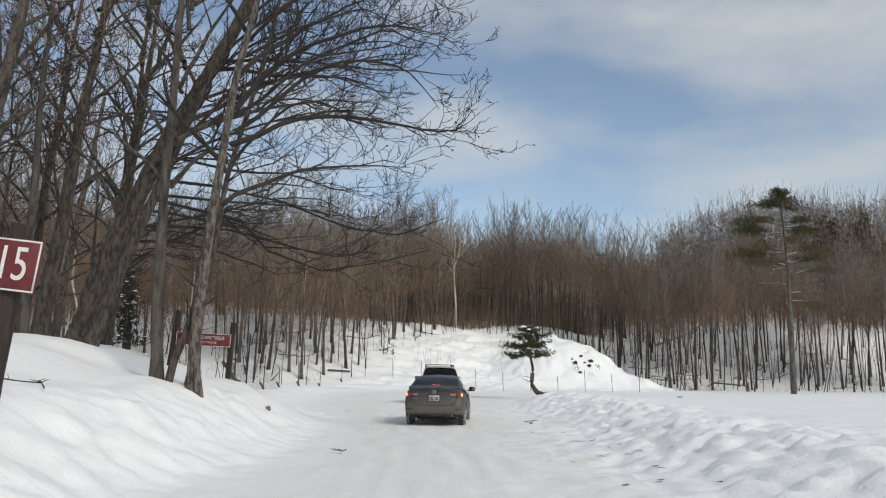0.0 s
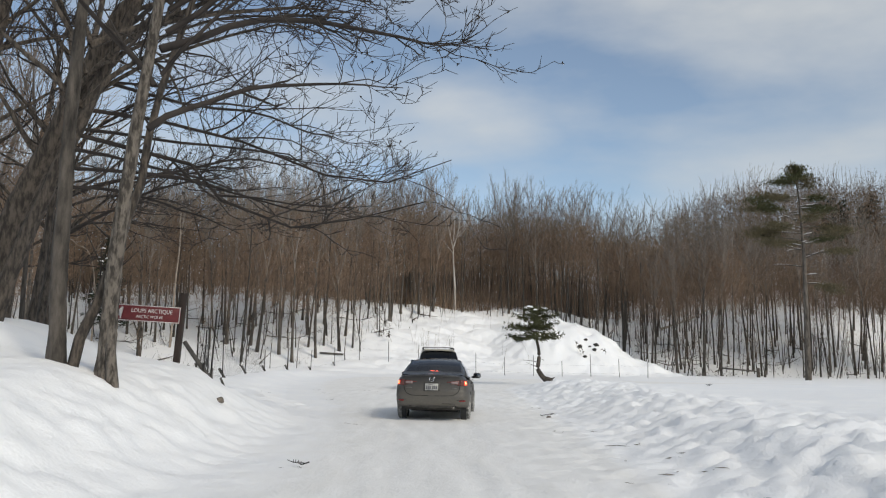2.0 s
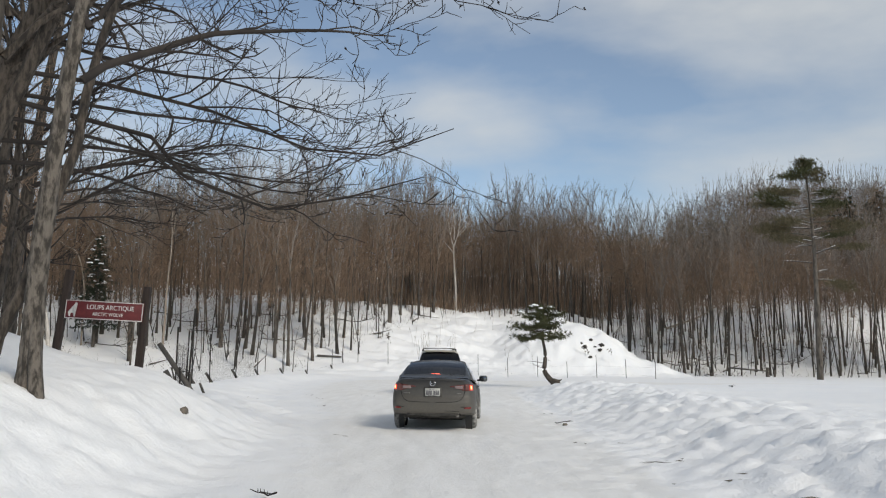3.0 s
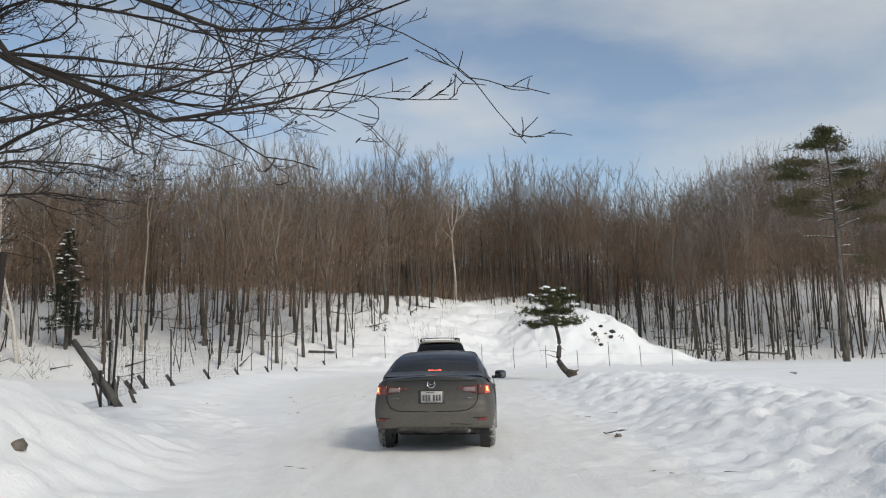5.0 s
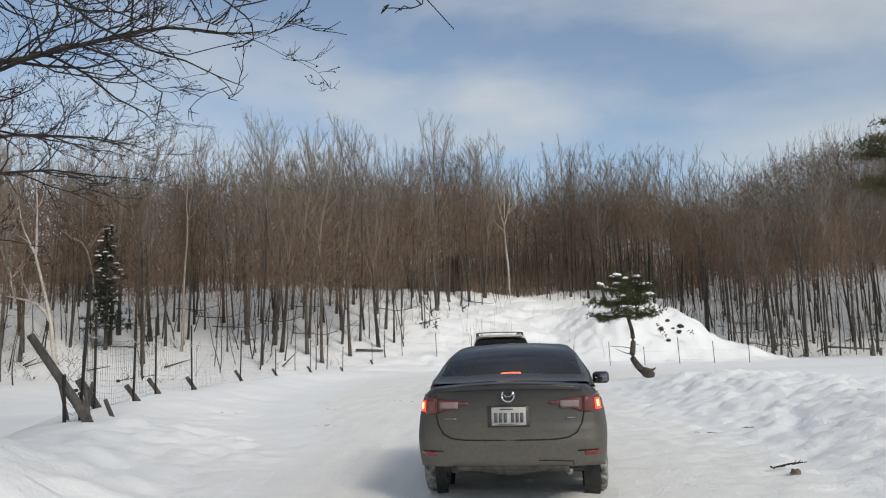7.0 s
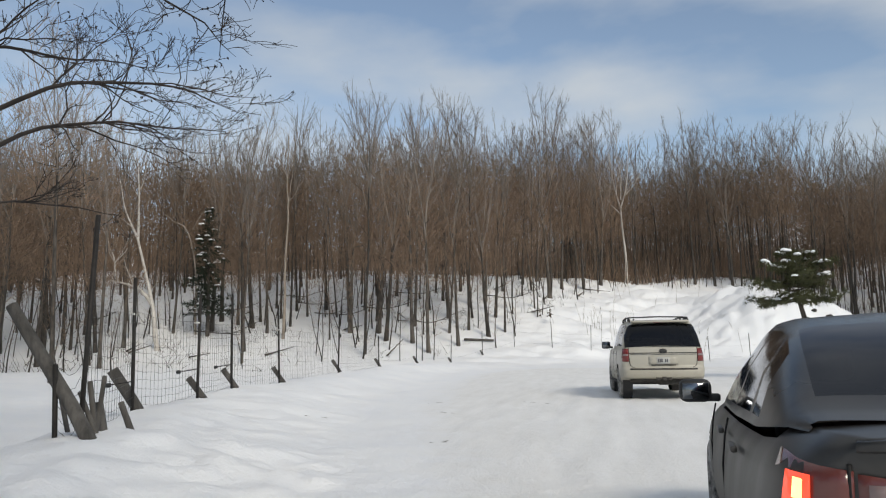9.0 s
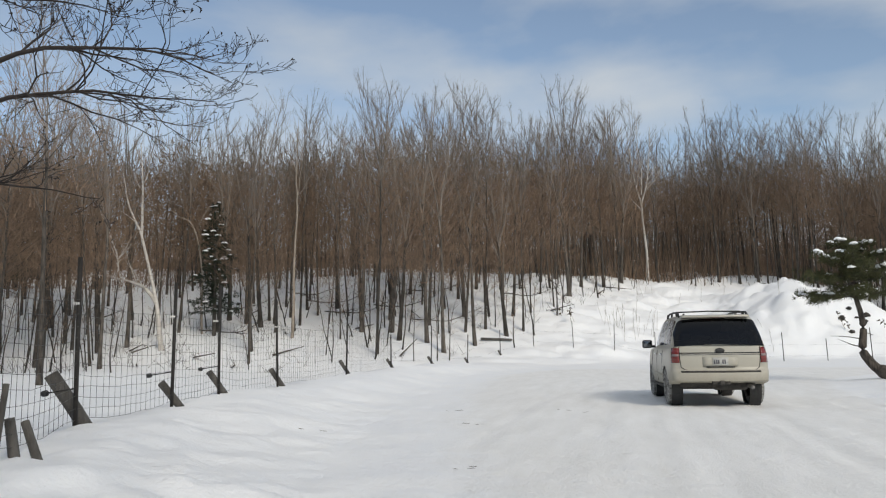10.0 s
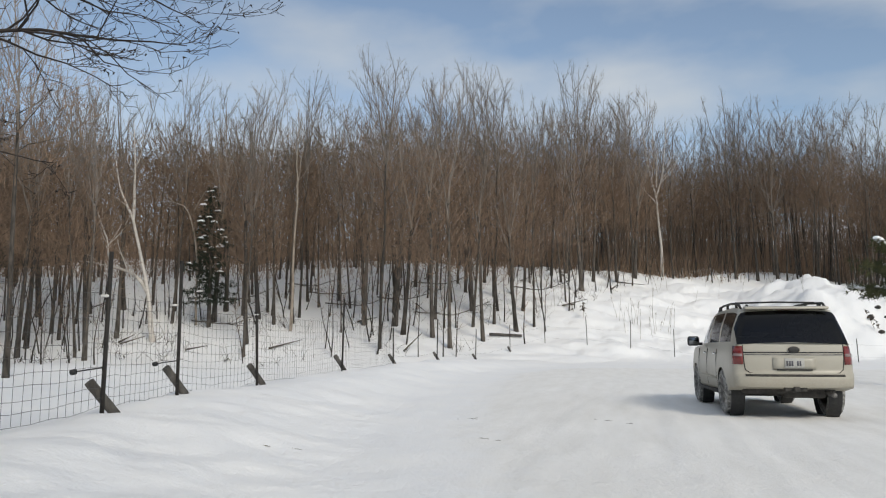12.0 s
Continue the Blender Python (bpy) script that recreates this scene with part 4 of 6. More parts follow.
def roadside_pine():
    rng = np.random.default_rng(77)
    x, y = 5.62, 50.8
    g0 = ground_z(x, y)
    wood, leaf, snow = Geo(), Geo(), Geo()
    stem = np.array([(x + 0.78, y, 0.30), (x + 0.5, y, 0.42), (x + 0.12, y, 0.95), (x + 0.22, y, 1.55), (x + 0.22, y, 2.1), (x, y, 3.0), (x + 0.2, y, 4.75)])
    u = np.linspace(0, 1, 25)
    S = np.stack([np.interp(u * 6, range(7), stem[:, c]) for c in range(3)], -1)
    for _ in range(2):
        S[1:-1] = (S[:-2] + 2 * S[1:-1] + S[2:]) / 4
    wood.tube(S, np.linspace(0.18, 0.045, 25), 9, True)
    wood.tube([(x + 1.0, y + 0.1, 0.18), (x + 0.86, y, 0.24), (x + 0.66, y - 0.05, 0.33), (x + 0.5, y - 0.02, 0.42)], [0.15, 0.25, 0.22, 0.13], 9, True)
    wood.tube([(x + 0.84, y + 0.1, 0.4), (x + 1.05, y, 0.42), (x + 1.16, y, 0.5)], [0.07, 0.05, 0.02], 6, True)
    for k in range(44):
        s = 0.79 + 0.19 * k / 44
        B, D = along_line(S, [s])
        az = k * 2.4 + rng.normal() * 0.3
        v = (s - 0.79) / 0.19
        ln = (1.7 * (1 - 0.9 * v ** 3.0) + 0.25) * rng.uniform(0.5, 1.12) * (1.15 if math.cos(az) < 0 else 0.95)
        Q = bent(rng, B[0], (math.cos(az), math.sin(az), -0.12 + 0.35 * v), ln, 5, 0.10, 0.035)
        wood.tube(Q, np.linspace(0.028, 0.008, 6), 4)
        m = int(21 * ln) + 6
        TB, TD = along_line(Q, rng.uniform(0.2, 1.0, m))
        TB = TB + rng.normal(size=TB.shape) * np.array([0.14, 0.14, 0.06])
        needle_tufts(leaf, rng, TB, TD + np.array([0, 0, 0.25]), 0.21, 14, 0.0095)
        if rng.random() < 0.55:
            s0 = rng.uniform(0.4, 0.85)
            for q in range(5):
                p = along_line(Q, [min(0.98, s0 + 0.06 * q)])[0][0]
                clump(snow, rng, p + np.array([rng.normal() * 0.05, rng.normal() * 0.05, 0.05]), rng.uniform(0.06, 0.15), 0.7)
    for az, zz, ln in ((3.0, 1.35, 0.9), (3.3, 1.1, 0.8), (0.2, 1.55, 0.5)):
        Q = bent(rng, (x + 0.1, y, g0 + zz), (math.cos(az), math.sin(az), 0.1), ln, 4, 0.12, 0.0)
        wood.tube(Q, np.linspace(0.02, 0.005, 5), 4)
    return tree_thing("roadside_pine", [("trunk", wood.mesh("trunk", BARK_DARK)), ("crown", leaf.mesh("crown", NEEDLES)), ("snow_load", snow.mesh("snow_load", SNOW_CAP))],
                      "small pine with crooked bare stem and snow on its crown", "tree")


roadside_pine()


def white_pine(x, y, H):
    """A tall pine with a tufted top, flat tiers of olive boughs and bare snow-lined branches below them."""
    rng = np.random.default_rng(78)
    g0 = ground_z(x, y)
    wood, leaf, old, snow = Geo(), Geo(), Geo(), Geo()
    S = np.array([(x, y, g0 - 0.3), (x + 0.1, y, g0 + H * 0.3), (x + 0.15, y, g0 + H * 0.6), (x - 0.1, y, g0 + H * 0.85), (x - 0.5, y, g0 + H)])
    wood.tube(S, [0.33, 0.26, 0.17, 0.09, 0.03], 9)
    # share of the height, way round the stem, length, share of the bough that bears needles
    boughs = [(0.885 + 0.012 * k, 2.4 * k, 1.75 - 0.16 * k, 0.9) for k in range(10)]
    boughs += [(0.855 + 0.006 * k, a, ln, 0.75) for k, (a, ln) in enumerate(((3.1, 2.7), (0.2, 2.0), (2.6, 2.0), (5.4, 1.8), (4.0, 2.0)))]
    boughs += [(u, a, ln, 0.5) for u, a, ln in ((0.76, 3.0, 2.6), (0.74, 5.8, 2.2), (0.72, 3.5, 4.6), (0.70, 0.3, 3.2), (0.68, 2.7, 5.2), (0.66, 6.0, 3.0), (0.64, 3.2, 5.9), (0.62, 4.6, 3.6),
                                                (0.61, 0.1, 4.4), (0.59, 3.6, 5.4), (0.58, 2.9, 4.8), (0.56, 5.6, 4.6), (0.545, 3.1, 5.8), (0.53, 0.5, 4.8), (0.52, 1.6, 4.0), (0.50, 3.4, 5.0), (0.48, 6.1, 5.2), (0.37, 0.1, 4.6))]
    boughs += [(0.40 + 0.034 * k, 2.6 * k + 0.3, rng.uniform(1.2, 3.4), 0.0) for k in range(11)]
    for u, az, ln, green in boughs:
        B, D = along_line(S, [u])
        Q = bent(rng, B[0], (math.cos(az), math.sin(az), 0.55 if u > 0.88 else 0.12), ln, 6, 0.08, -0.01)
        wood.tube(Q, np.linspace(0.085 * (1.25 - u), 0.012, 7), 4)
        if green == 0.0 or (u < 0.8 and rng.random() < 0.6):
            for v in np.linspace(0.12, 0.6 if green else 0.9, 9):
                p = along_line(Q, [v])[0][0]
                clump(snow, rng, p + np.array([0, 0, 0.04]), rng.uniform(0.06, 0.11), 0.5)
        if green == 0.0:
            continue
        m = int(58 * ln) + 16
        us = 1 - green * rng.random(m) ** 0.8
        TB, TD = along_line(Q, us)
        wide = 0.28 if u > 0.88 else 0.55
        TB = TB + rng.normal(size=TB.shape) * np.array([wide, wide, 0.15])
        needle_tufts(leaf if rng.random() < (0.7 if u > 0.84 else 0.25) else old, rng, TB, TD + np.array([0, 0, 0.4]), 0.34, 6, 0.02)
    return tree_thing("white_pine", [("trunk", wood.mesh("trunk", BARK_GREY)), ("crown", two_mesh("crown", leaf, NEEDLES, old, NEEDLES_BROWN)), ("snow_load", snow.mesh("snow_load", SNOW_CAP))],
                      "tall white pine with flat olive tiers and snow-lined bare lower branches", "tree")


white_pine(37.9, 84.6, 22.6)


def spruce(name, x, y, H, W, seed, snowy, label, whorls=9, fine=1.0):
    rng = np.random.default_rng(seed)
    g0 = ground_z(x, y)
    wood, leaf, snow = Geo(), Geo(), Geo()
    S = np.array([(x, y, g0 - 0.3), (x, y, g0 + H * 0.5), (x, y, g0 + H)])
    wood.tube(S, [0.16, 0.1, 0.02], 7)
    n = int(H * whorls)
    for k in range(n):
        u = 0.18 + 0.81 * k / n
        az = k * 2.399 + rng.normal() * 0.4
        ln = W * 0.5 * (1 - u) ** 0.75 * rng.uniform(0.5, 1.3) + 0.15
        B = np.array([x, y, g0 + H * u])
        Q = bent(rng, B, (math.cos(az), math.sin(az), -0.25), ln, 4, 0.06, 0.06)
        wood.tube(Q, np.linspace(0.02, 0.006, 5), 3)
        m = int(ln * 16 * fine) + 4
        TB, TD = along_line(Q, rng.uniform(0.1, 1.0, m))
        TB = TB + rng.normal(size=TB.shape) * 0.09
        needle_tufts(leaf, rng, TB, TD + np.array([0, 0, -0.2]), 0.24 / fine ** 0.7, 8, 0.016 / fine)
        if rng.random() < snowy:
            p = along_line(Q, [rng.uniform(0.4, 0.98)])[0][0]
            clump(snow, rng, p + np.array([0, 0, 0.06]), rng.uniform(0.10, 0.30), 0.45)
    parts = [("trunk", wood.mesh("trunk", BARK_GREY)), ("crown", leaf.mesh("crown", NEEDLES_SPRUCE))]
    if snow.v:
        parts.append(("snow_load", snow.mesh("snow_load", SNOW_CAP)))
    return tree_thing(name, parts, label, "tree")


spruce("spruce_tree", -30.7, 74.5, 10.0, 4.6, 5, 0.6, "narrow dark spruce dusted with snow clumps")
spruce("hemlock_tree", -57.0, 84.0, 10.5, 8.0, 15, 0.03, "dark evergreen with drooping boughs behind the fenced wood", 5.0, 0.5)
HILL = (77.0, 150.0)
far_spruce = spruce("hill_spruce", *HILL, 13.5, 8.0, 6, 0.0, "dark evergreen on the far hilltop", 2.4, 0.22)
tagged(far_spruce, group="evergreens on the far hill")
for k, (x, y, sc) in enumerate(((71, 152, 0.9), (83, 154, 1.05), (88, 150, 0.95), (94, 156, 1.1), (100, 152, 1.0), (80, 160, 1.1), (107, 156, 1.05), (91, 164, 1.15), (66, 158, 0.85))):
    copy_thing(far_spruce, Matrix.Translation((x, y, ground_z(x, y))) @ Matrix.Rotation(k * 1.3, 4, "Z") @ Matrix.Diagonal((sc, sc, sc * 0.78, 1)) @ Matrix.Translation((-HILL[0], -HILL[1], -ground_z(*HILL))))

# ---- vehicles ----
def plain(name, col, rough=0.5, metal=0.0, spec=0.5, emit=None, power=0.0, coat=0.0):
    m = bpy.data.materials.new(name)
    m.use_nodes = True
    b = m.node_tree.nodes["Principled BSDF"]
    b.inputs["Base Color"].default_value = (*col, 1)
    b.inputs["Roughness"].default_value, b.inputs["Metallic"].default_value = rough, metal
    b.inputs["Specular IOR Level"].default_value, b.inputs["Coat Weight"].default_value = spec, coat
    if emit:
        b.inputs["Emission Color"].default_value, b.inputs["Emission Strength"].default_value = (*emit, 1), power
    return m


def paint_mat(name, clean, film, z_low, z_high, gloss):
    """Car paint under a film of dried road dirt that thins out upwards, patchy and streaked."""
    m = bpy.data.materials.new(name)
    m.use_nodes = True
    n, l = m.node_tree.nodes, m.node_tree.links
    b = n["Principled BSDF"]
    tc = n.new("ShaderNodeTexCoord")
    sp = n.new("ShaderNodeSeparateXYZ")
    l.new(tc.outputs["Object"], sp.inputs["Vector"])
    nz = n.new("ShaderNodeTexNoise")
    nz.inputs["Scale"].default_value, nz.inputs["Detail"].default_value = 2.6, 7.0
    l.new(tc.outputs["Object"], nz.inputs["Vector"])
    ad = n.new("ShaderNodeMath")
    ad.operation = "MULTIPLY_ADD"
    l.new(nz.outputs["Fac"], ad.inputs[0])
    ad.inputs[1].default_value = -0.5 * (z_high - z_low)
    l.new(sp.outputs["Z"], ad.inputs[2])
    mr = n.new("ShaderNodeMapRange")
    mr.interpolation_type = "SMOOTHSTEP"
    mr.inputs["From Min"].default_value, mr.inputs["From Max"].default_value = z_low - 0.2, z_high - 0.2
    mr.inputs["To Min"].default_value, mr.inputs["To Max"].default_value = 0.95, 0.06
    l.new(ad.outputs[0], mr.inputs["Value"])
    fine = n.new("ShaderNodeTexNoise")
    fine.inputs["Scale"].default_value, fine.inputs["Detail"].default_value = 30.0, 6.0
    l.new(tc.outputs["Object"], fine.inputs["Vector"])
    rf = n.new("ShaderNodeValToRGB")
    rf.color_ramp.elements[0].color, rf.color_ramp.elements[1].color = (*[c * 0.9 for c in film], 1), (*[c * 1.1 for c in film], 1)
    rf.color_ramp.elements[0].position, rf.color_ramp.elements[1].position = 0.3, 0.7
    l.new(fine.outputs["Fac"], rf.inputs["Fac"])
    mx = n.new("ShaderNodeMix")
    mx.data_type = "RGBA"
    l.new(mr.outputs["Result"], mx.inputs["Factor"])
    mx.inputs["A"].default_value = (*clean, 1)
    l.new(rf.outputs["Color"], mx.inputs["B"])
    l.new(mx.outputs["Result"], b.inputs["Base Color"])
    ro = n.new("ShaderNodeMapRange")
    ro.inputs["To Min"].default_value, ro.inputs["To Max"].default_value = gloss, 0.72
    l.new(mr.outputs["Result"], ro.inputs["Value"])
    l.new(ro.outputs["Result"], b.inputs["Roughness"])
    return m


def glass_mat(name, tint):
    """Thin tinted car glass: some light passes, the rest is mirrored by its angle."""
    m = bpy.data.materials.new(name)
    m.use_nodes = True
    n, l = m.node_tree.nodes, m.node_tree.links
    n.remove(n["Principled BSDF"])
    tr = n.new("ShaderNodeBsdfTransparent")
    tr.inputs["Color"].default_value = (*tint, 1)
    gl = n.new("ShaderNodeBsdfGlossy")
    gl.inputs["Roughness"].default_value = 0.06
    gl.inputs["Color"].default_value = (0.9, 0.93, 1.0, 1)
    fr = n.new("ShaderNodeFresnel")
    fr.inputs["IOR"].default_value = 1.42
    mx = n.new("ShaderNodeMixShader")
    l.new(fr.outputs["Fac"], mx.inputs["Fac"])
    l.new(tr.outputs["BSDF"], mx.inputs[1])
    l.new(gl.outputs["BSDF"], mx.inputs[2])
    l.new(mx.outputs["Shader"], n["Material Output"].inputs["Surface"])
    return m


PAINT_GREY = paint_mat("dirty_grey_paint", (0.018, 0.020, 0.024), (0.105, 0.096, 0.082), 0.30, 1.25, 0.22)
PAINT_BEIGE = paint_mat("dirty_pale_gold_paint", (0.43, 0.41, 0.355), (0.30, 0.272, 0.215), 0.25, 1.05, 0.25)
GLASS_DARK = glass_mat("tinted_glass", (0.13, 0.14, 0.15))
GLASS_BLACK = glass_mat("privacy_glass", (0.10, 0.098, 0.094))
BLACK = mat("black_plastic", (0.012, 0.012, 0.013), (0.03, 0.03, 0.03), 0.6, scale=20)
DIRTY_BLACK = mat("dirty_black_plastic", (0.02, 0.019, 0.018), (0.07, 0.065, 0.058), 0.8, scale=9, bump=0.3)
SEAM = plain("dark_gap", (0.008, 0.008, 0.008), 0.8)
CHROME = plain("chrome", (0.62, 0.62, 0.63), 0.18, 1.0)
LAMP_RED = plain("red_lens", (0.17, 0.016, 0.014), 0.12, coat=0.6)
LAMP_LIT = plain("lit_red_lens", (0.5, 0.03, 0.02), 0.2, emit=(1.0, 0.10, 0.05), power=1.1)
LAMP_HIGH = plain("high_brake_diodes", (0.6, 0.03, 0.02), 0.3, emit=(1.0, 0.12, 0.07), power=22.0)
LAMP_HOT = plain("lit_bulb", (0.9, 0.3, 0.1), 0.2, emit=(1.0, 0.42, 0.16), power=4.0)
LAMP_CLEAR = plain("clear_lens", (0.24, 0.17, 0.165), 0.15, coat=0.6)
LAMP_SMOKE = plain("smoked_red_lens", (0.13, 0.035, 0.03), 0.2, coat=0.5)
PLATE = mat("dusty_plate", (0.34, 0.34, 0.325), (0.46, 0.46, 0.44), 0.6, scale=15)
PLATE_INK = plain("plate_ink", (0.10, 0.10, 0.115), 0.7)
# mirror with its base colour darkened in place of a dark reflection
MIRROR_DARKENED = plain("mirror_glass", (0.20, 0.21, 0.22), 0.08, 1.0)
TYRE = mat("snowy_tyre", (0.06, 0.06, 0.058), (0.46, 0.45, 0.43), 0.9, scale=14, bump=0.8, bscale=30, detail=8)
RIM = mat("dirty_rim", (0.10, 0.098, 0.095), (0.26, 0.25, 0.24), 0.5, 0.5, scale=8)
SEAT = mat("dark_seat_cloth", (0.012, 0.012, 0.014), (0.03, 0.03, 0.032), 0.9, scale=30)
SLAB_WHITE = plain("pale_white", (0.6, 0.62, 0.64), 0.5)


def part(name, bm, material, parent, label="", smooth=True, kind=""):
    """Links a bmesh as one mesh object under a thing or a part."""
    me = bpy.data.meshes.new(name)
    bm.to_mesh(me)
    bm.free()
    me.materials.append(material)
    me.polygons.foreach_set("use_smooth", [smooth] * len(me.polygons))
    ob = new(name, me)
    ob.parent = parent
    return tagged(ob, label, kind=kind)


def bm_grid(rows, close=False):
    """A sheet through rows of points."""
    bm = bmesh.new()
    R = [[bm.verts.new(p) for p in r] for r in rows]
    for a, b in zip(R[:-1], R[1:]):
        k = len(a)
        for j in range(k if close else k - 1):
            q = (a[j], a[(j + 1) % k], b[(j + 1) % k], b[j])
            if len(set(q)) == 4:
                bm.faces.new(q)
    return bm


def bm_box(dims, at=None, bevel=0.0, segs=2):
    bm = bmesh.new()
    bmesh.ops.create_cube(bm, size=1)
    bmesh.ops.scale(bm, vec=dims, verts=bm.verts)
    if bevel:
        bmesh.ops.bevel(bm, geom=list(bm.edges), offset=bevel, segments=segs, affect="EDGES", profile=0.5)
    if at is not None:
        bmesh.ops.transform(bm, matrix=at if isinstance(at, Matrix) else Matrix.Translation(at), verts=bm.verts)
    return bm


def bm_tube(pts, r, sides=6):
    g = Geo()
    g.tube(pts, np.full(len(pts), r) if np.isscalar(r) else r, sides, True)
    return bm_tris(np.vstack(g.v), np.vstack(g.t))


def bm_tris(V, T):
    bm = bmesh.new()
    vs = [bm.verts.new(v) for v in V.tolist()]
    for t in T.tolist():
        if len(set(t)) == 3:
            try:
                bm.faces.new([vs[i] for i in t])
            except ValueError:
                pass
    return bm


def bm_lathe(profile, n=28, axis="X"):
    """Turns a profile of (along, radius) about the x axis."""
    rows = []
    for a, r in profile:
        rows.append([(a, r * math.cos(2 * math.pi * k / n), r * math.sin(2 * math.pi * k / n)) for k in range(n)])
    return bm_grid(rows, True)


def solid(bm, thick):
    """Gives a sheet a thickness."""
    bmesh.ops.recalc_face_normals(bm, faces=bm.faces)
    bmesh.ops.solidify(bm, geom=list(bm.faces), thickness=thick)
    return bm


def wheel(parent, x, y, r, w, side, rim_r):
    hub = new("wheel")
    hub.parent = parent
    hub.location = (x, y, r)
    h = w / 2
    tyre = bm_lathe([(-h * 0.78, rim_r), (-h, rim_r + 0.03), (-h, r - 0.06), (-h * 0.86, r - 0.018), (-h * 0.6, r), (-h * 0.32, r), (-h * 0.3, r - 0.012), (-h * 0.22, r - 0.012), (-h * 0.2, r), (h * 0.2, r), (h * 0.22, r - 0.012), (h * 0.3, r - 0.012), (h * 0.32, r), (h * 0.6, r), (h * 0.86, r - 0.018), (h, r - 0.06), (h, rim_r + 0.03), (h * 0.78, rim_r)], 72)
    for v in tyre.verts:
        rv = math.hypot(v.co.y, v.co.z)
        if rv > r - 0.03:
            k = round(math.atan2(v.co.z, v.co.y) / (2 * math.pi / 72) + (1.5 if v.co.x > 0 else 0.0))
            if k % 3 == 0:
                v.co.y, v.co.z = v.co.y * (r - 0.016) / rv, v.co.z * (r - 0.016) / rv
    part("tyre", tyre, TYRE, hub, "winter tyre caked with snow", False)
    o = side * h
    bm = bm_lathe([(o * 0.80, rim_r + 0.004), (o * 0.86, rim_r - 0.012), (o * 0.45, rim_r - 0.035), (o * 0.35, 0.10), (o * 0.62, 0.07), (o * 0.62, 0.001)], 28)
    for k in range(5):
        a = 2 * math.pi * k / 5
        b2 = bm_box((0.025, 0.055, rim_r - 0.06), Matrix.Rotation(a, 4, "X") @ Matrix.Translation((o * 0.66, 0, (rim_r + 0.03) / 2)), 0.008, 1)
        me = bpy.data.meshes.new("tmp")
        b2.to_mesh(me)
        b2.free()
        bm.from_mesh(me)
        bpy.data.meshes.remove(me)
    part("rim", bm, RIM, hub)
    return hub


